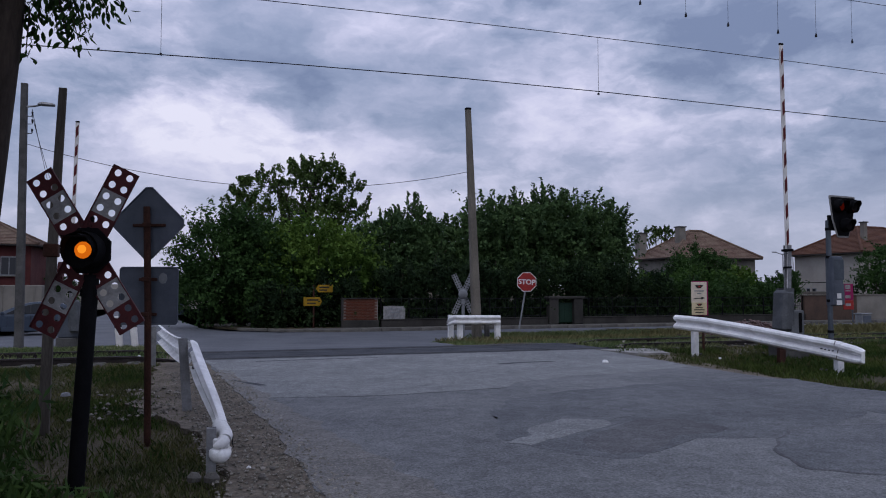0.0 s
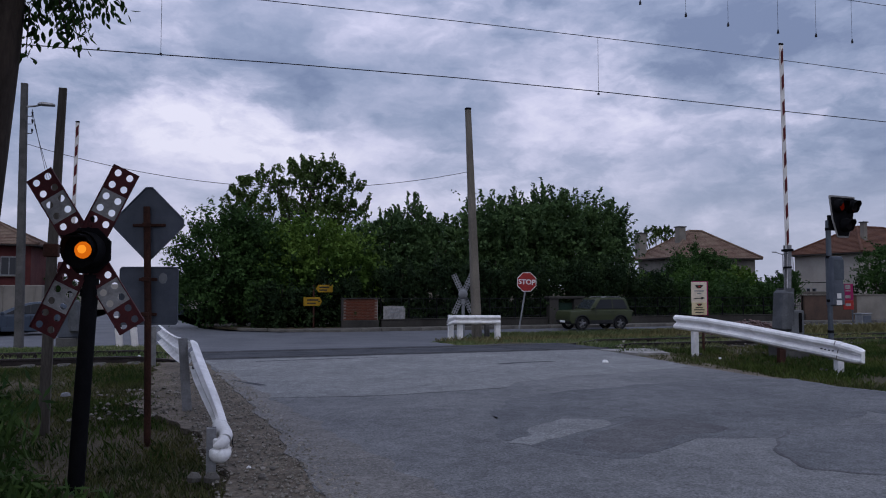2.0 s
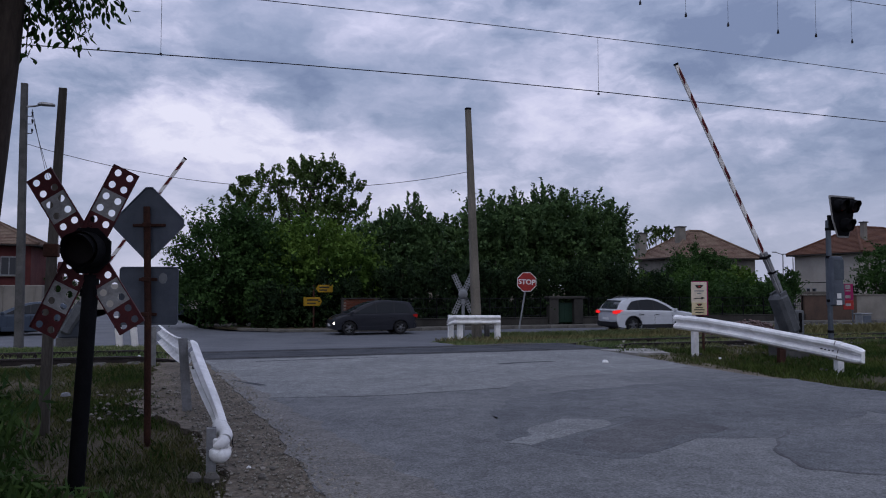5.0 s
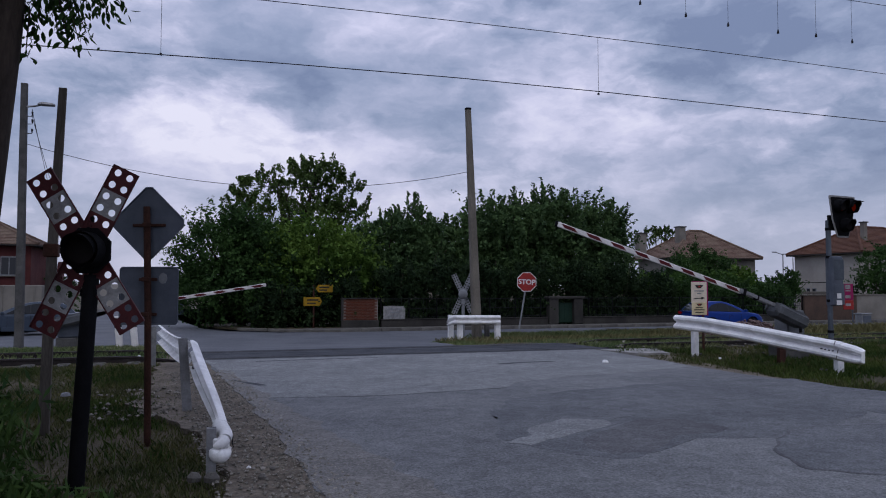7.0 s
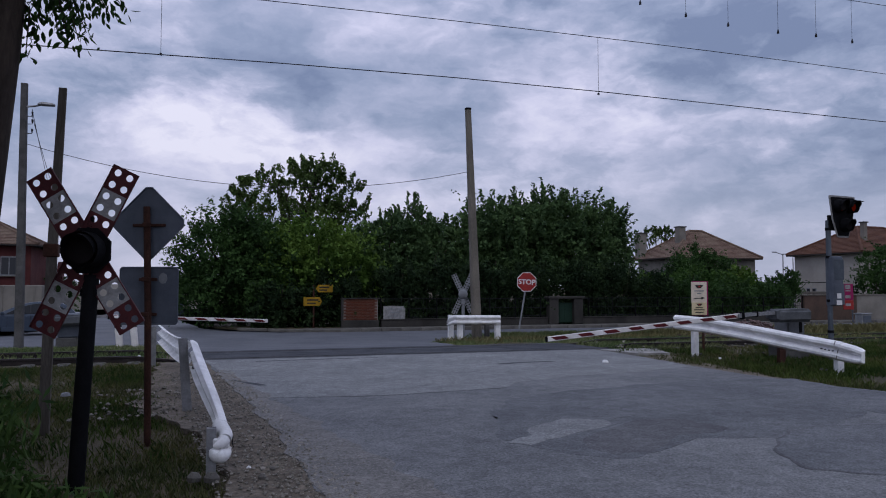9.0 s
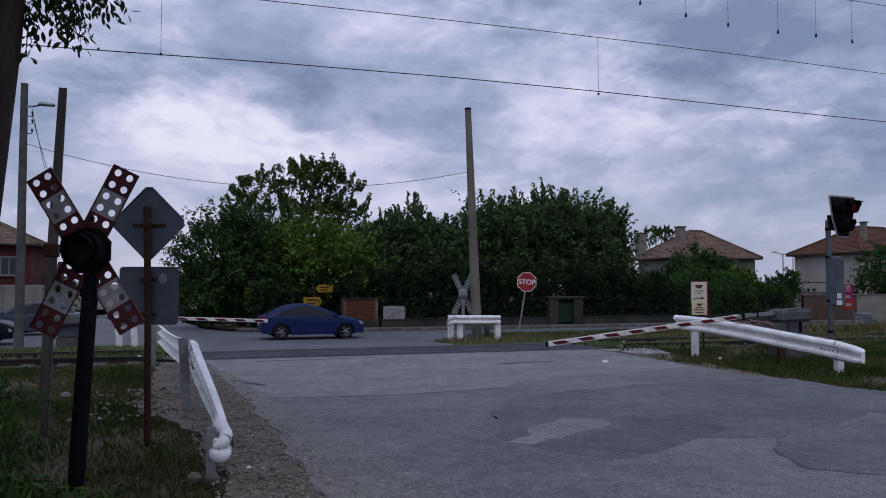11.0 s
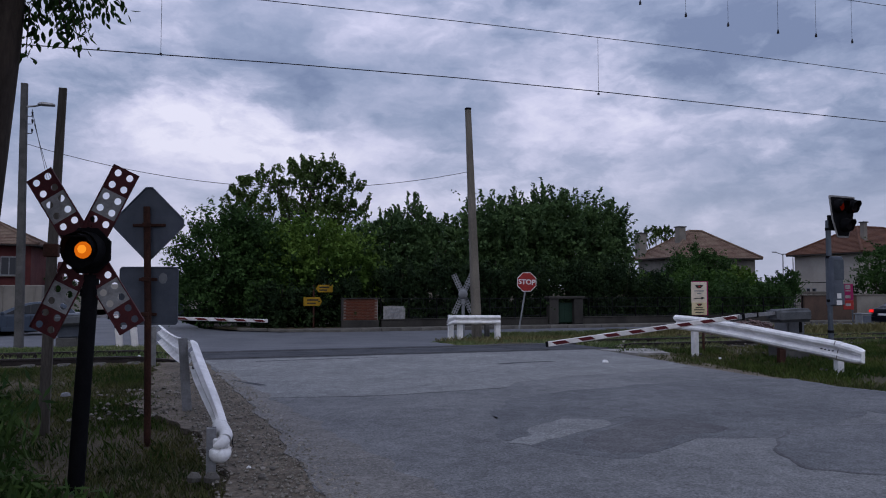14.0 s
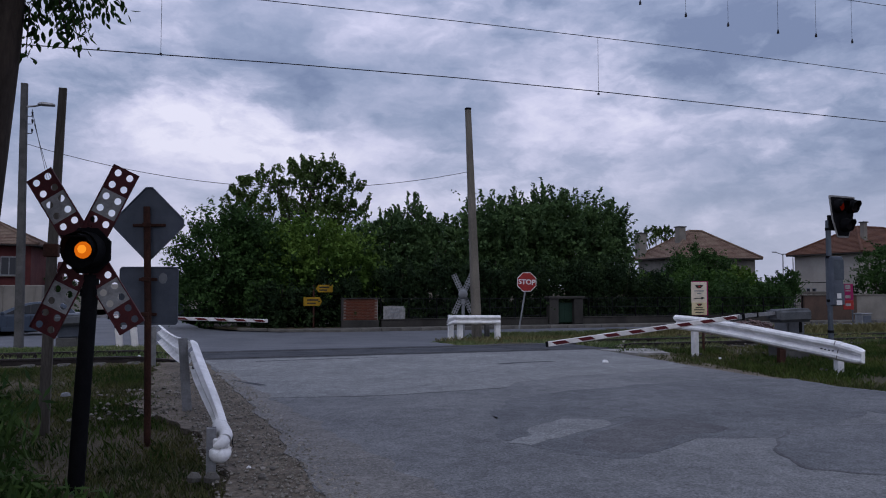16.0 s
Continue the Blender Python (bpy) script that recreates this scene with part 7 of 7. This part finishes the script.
    for wx in wheels:
        for s in (-1, 1):
            arc = [(wx + math.cos(a) * r * 1.185, r + math.sin(a) * r * 1.135) for a in [math.pi * (k / 12 * 1.1 - 0.05) for k in range(13)]]
            part("wheel_arch", Geo().layers([[(x, s * (hw - 0.008), z) for x, z in arc], [(x, s * (hw - 0.32), z) for x, z in arc]], closed=False), "trim", t, "dark wheel arch liner")
    hubs = [wheel(t, wx, s * (hw - 0.13), r, s) for wx in wheels for s in (-1, 1)]
    return t, hubs


CARS = {}
CARS["green"] = vehicle("off_road_car", "olive green boxy off-road car", 3.5, 1.64,
    [(-1.74, 0.5), (-1.75, 0.85), (-1.68, 1.0), (0.42, 1.0), (1.35, 0.97), (1.68, 0.92), (1.75, 0.6), (1.7, 0.44)],
    [(-1.65, 0.98), (-1.46, 1.6), (0.18, 1.6), (0.6, 0.99)], (-1.08, 1.06), 0.345, "car_green", belt=1.04, rise=0.0, tumble=0.1, lights_on="head_dim", sill=0.36, cladding="trim", roof_rack=True, pillars=(0.45,), cpost=0.12, boxy=True)
CARS["white"] = vehicle("suv", "white sport utility car with dark lower trim", 4.6, 1.86,
    [(-2.24, 0.4), (-2.3, 0.7), (-2.26, 0.96), (-2.14, 1.08), (0.7, 1.04), (1.25, 1.0), (1.85, 0.92), (2.2, 0.79), (2.3, 0.58), (2.24, 0.36)],
    [(-2.16, 1.04), (-1.72, 1.57), (0.05, 1.6), (1.12, 1.0)], (-1.35, 1.33), 0.36, "car_white", belt=0.98, rise=0.05, tumble=0.2, brake=True, lights_on=True, cladding="trim", roof_rack=True, pillars=(0.27, 0.6), cpost=0.42, tail=(0.98, 0.17, 0.46), spoiler=True)
CARS["grey"] = vehicle("people_carrier", "dark grey people carrier with lit headlights", 3.95, 1.72,
    [(-1.9, 0.38), (-1.97, 0.65), (-1.94, 0.88), (-1.85, 0.97), (0.8, 0.95), (1.25, 0.91), (1.62, 0.84), (1.9, 0.69), (1.97, 0.52), (1.9, 0.34)],
    [(-1.88, 0.93), (-1.62, 1.47), (0.1, 1.5), (1.3, 0.9)], (-1.17, 1.18), 0.31, "car_grey", belt=0.9, rise=0.04, tumble=0.2, lights_on=True, cpost=0.16, spoiler=True)
CARS["blue"] = vehicle("hatchback", "bright blue modern hatchback", 3.86, 1.74,
    [(-1.85, 0.4), (-1.93, 0.63), (-1.89, 0.87), (-1.77, 0.97), (0.67, 0.92), (1.15, 0.88), (1.57, 0.81), (1.86, 0.66), (1.93, 0.49), (1.86, 0.34)],
    [(-1.83, 0.91), (-1.36, 1.39), (-0.1, 1.41), (0.96, 0.88)], (-1.19, 1.22), 0.32, "car_blue", belt=0.89, rise=0.07, tumble=0.22, cpost=0.34, tail=(0.88, 0.14, 0.38), spoiler=True)
CARS["navy"] = vehicle("hatchback", "older dark blue family hatchback", 4.25, 1.74,
    [(-2.06, 0.4), (-2.12, 0.65), (-2.08, 0.9), (-1.9, 0.98), (0.8, 0.93), (1.3, 0.9), (1.8, 0.8), (2.06, 0.66), (2.12, 0.5), (2.06, 0.34)],
    [(-1.98, 0.93), (-1.1, 1.39), (0.0, 1.42), (1.1, 0.9)], (-1.3, 1.32), 0.31, "car_navy", belt=0.9, rise=0.03, tumble=0.22, cpost=0.3)
CARS["black"] = vehicle("saloon_car", "black saloon car with lit brake lights", 4.72, 1.8,
    [(-2.28, 0.4), (-2.36, 0.62), (-2.33, 0.88), (-2.2, 0.98), (-1.5, 1.0), (0.8, 0.96), (1.4, 0.92), (1.95, 0.84), (2.28, 0.7), (2.36, 0.52), (2.3, 0.34)],
    [(-1.85, 0.98), (-0.9, 1.41), (0.2, 1.43), (1.25, 0.92)], (-1.35, 1.4), 0.32, "car_black", belt=0.93, rise=0.02, tumble=0.24, brake=True, strip="galvanised", pillars=(0.1, 0.52), cpost=0.26, side_glass="glass_pale")
pk, _ = vehicle("parked_car", "silver-blue car parked at the far roadside", 4.3, 1.76,
    [(-2.08, 0.4), (-2.15, 0.65), (-2.1, 0.9), (-1.95, 0.98), (0.85, 0.95), (1.4, 0.91), (1.85, 0.8), (2.1, 0.66), (2.15, 0.5), (2.08, 0.34)],
    [(-2.02, 0.95), (-1.45, 1.43), (0.0, 1.45), (1.1, 0.92)], (-1.3, 1.3), 0.32, "car_silver", belt=0.93, tumble=0.22)
pk.matrix_world = pose(-6.95, 38.4, -0.64, 0, 0, 188)

# ---- movement ----
ROAD_Z = -0.633


def swing(arm, base_z, y, sgn, rows):
    """Keys a boom by its angle over the horizontal."""
    walk(arm, [(t, Matrix.Translation((0, y, base_z)) @ Matrix.Rotation(radians(a * sgn), 4, "Y")) for t, a in rows])


def drive(key, lane, rows, heading):
    """Keys a car along its lane, with its wheels rolling while it is near. rows: seconds, x."""
    car, hubs = CARS[key]
    turn = 0 if heading > 0 else 180
    walk(car, [(t, pose(x, lane, ROAD_Z, 0, 0, turn)) for t, x in rows])
    ts, xs = [r[0] for r in rows], [r[1] for r in rows]
    near = [k for k in range(0, 16 * FPS + 1) if -14 < np.interp(k / FPS, ts, xs) < 46]
    steps, a = [], 0.0
    last = None
    for k in range(near[0], near[-1] + 1):
        x = float(np.interp(k / FPS, ts, xs))
        if last is not None:
            a += min(84.0, math.degrees(abs(x - last) / 0.33))
        last = x
        steps.append((k / FPS, a))
    if steps[0][0] > 0:
        steps.insert(0, (0.0, 0.0))
    if steps[-1][0] < 16:
        steps.append((16.0, a))
    for h in hubs:
        p = h.matrix_basis.translation.copy()
        walk(h, [(t, Matrix.Translation(p) @ Matrix.Rotation(radians(v % 360), 4, "Y")) for t, v in steps])


def blink(flap, starts, m, length=0.4, ease=0.05):
    """Blinks a lamp by its added shutter: turned up to show the lens from each start, and down again."""
    shut, clear = m, m @ Matrix.Rotation(radians(-86), 4, "X")
    rows = []
    def put(t, v):
        if 0 <= t <= 16 and (not rows or t > rows[-1][0] + 0.02):
            rows.append((t, v))
    first = any(s + ease <= 0 < s + length for s in starts)
    put(0.0, clear if first else shut)
    for s in starts:
        put(s, shut)
        put(s + ease, clear)
        put(s + length, clear)
        put(s + length + ease, shut)
    if rows[-1][0] < 16.0:
        rows.append((16.0, rows[-1][1]))
    walk(flap, rows)


def motions():
    swing(BOOM_R, 1.0, -0.22, 1, [(0, 89.4), (3.3, 89.4), (3.5, 88.2), (3.6, 87.3), (3.8, 83.4), (4.1, 79.2), (4.5, 72.5), (5.0, 61.5), (5.5, 49.8), (6.0, 37.4), (6.3, 30.4), (6.4, 27.1), (6.7, 22.3), (7.0, 17.1), (7.4, 10.5), (7.75, 2.5), (8.0, -2.2), (8.5, -3.5), (8.8, -4.4), (9.2, -5.7), (10, -6.1), (16, -6.1)])
    swing(BOOM_L, 0.75 - ground_z(21.2), -0.22, -1, [(0, 89.0), (3.2, 89.0), (3.4, 87.0), (3.6, 83.2), (3.8, 80.0), (4.1, 75.1), (4.5, 67.5), (5.0, 56.8), (5.5, 45.2), (6.0, 32.8), (6.3, 25.5), (6.7, 16.2), (7.0, 9.1), (7.5, 1.9), (8.0, -2.0), (8.5, -3.8), (8.8, -3.1), (9.0, -2.4), (9.5, -2.4), (16, -2.4)])
    starts = [-0.3 + 1.0705 * k for k in range(17)]
    blink(AMBER, starts, AMBER.matrix_basis.copy())
    blink(RED_A, starts, RED_A.matrix_basis.copy())
    blink(RED_B, [s + 0.5 for s in [starts[0] - 1.0705] + starts], RED_B.matrix_basis.copy())
    far, near = 34.3, 32.0
    drive("green", far, [(0.0, 49.7), (1.5, 27.2), (2.0, 19.35), (2.5, 12.4), (2.8, 8.05), (3.0, 5.15), (3.4, -0.2), (3.5, -1.5), (4.5, -16.0), (8.0, -68.0), (16.0, -185.0)], -1)
    drive("white", near, [(0.0, -58.88), (3.0, -11.57), (3.8, 0.95), (3.9, 2.66), (4.0, 4.52), (4.2, 7.95), (6.0, 37.19), (8.0, 70.24), (16.0, 202.47)], 1)
    drive("grey", far, [(0.0, 84.0), (3.0, 38.4), (3.5, 30.95), (4.0, 23.25), (4.2, 20.15), (5.5, 0.3), (7.0, -22.5), (10.0, -68.0), (16.0, -159.0)], -1)
    drive("blue", near, [(0.0, -104.33), (5.0, -11.57), (6.3, 12.70), (6.6, 18.05), (7.0, 25.25), (8.0, 44.21), (10.0, 81.61), (16.0, 193.17)], 1)
    drive("navy", near, [(0.0, -192.14), (9.0, -29.96), (11.3, 10.23), (11.6, 15.70), (12.0, 22.52), (12.5, 30.27), (13.0, 38.01), (16.0, 84.71)], 1)
    drive("black", near, [(0.0, -177.68), (9.0, -40.29), (11.6, 0.77), (12.0, 6.82), (12.5, 14.9), (12.6, 16.48), (13.5, 30.4), (14.0, 38.12), (16.0, 69.21)], 1)


motions()
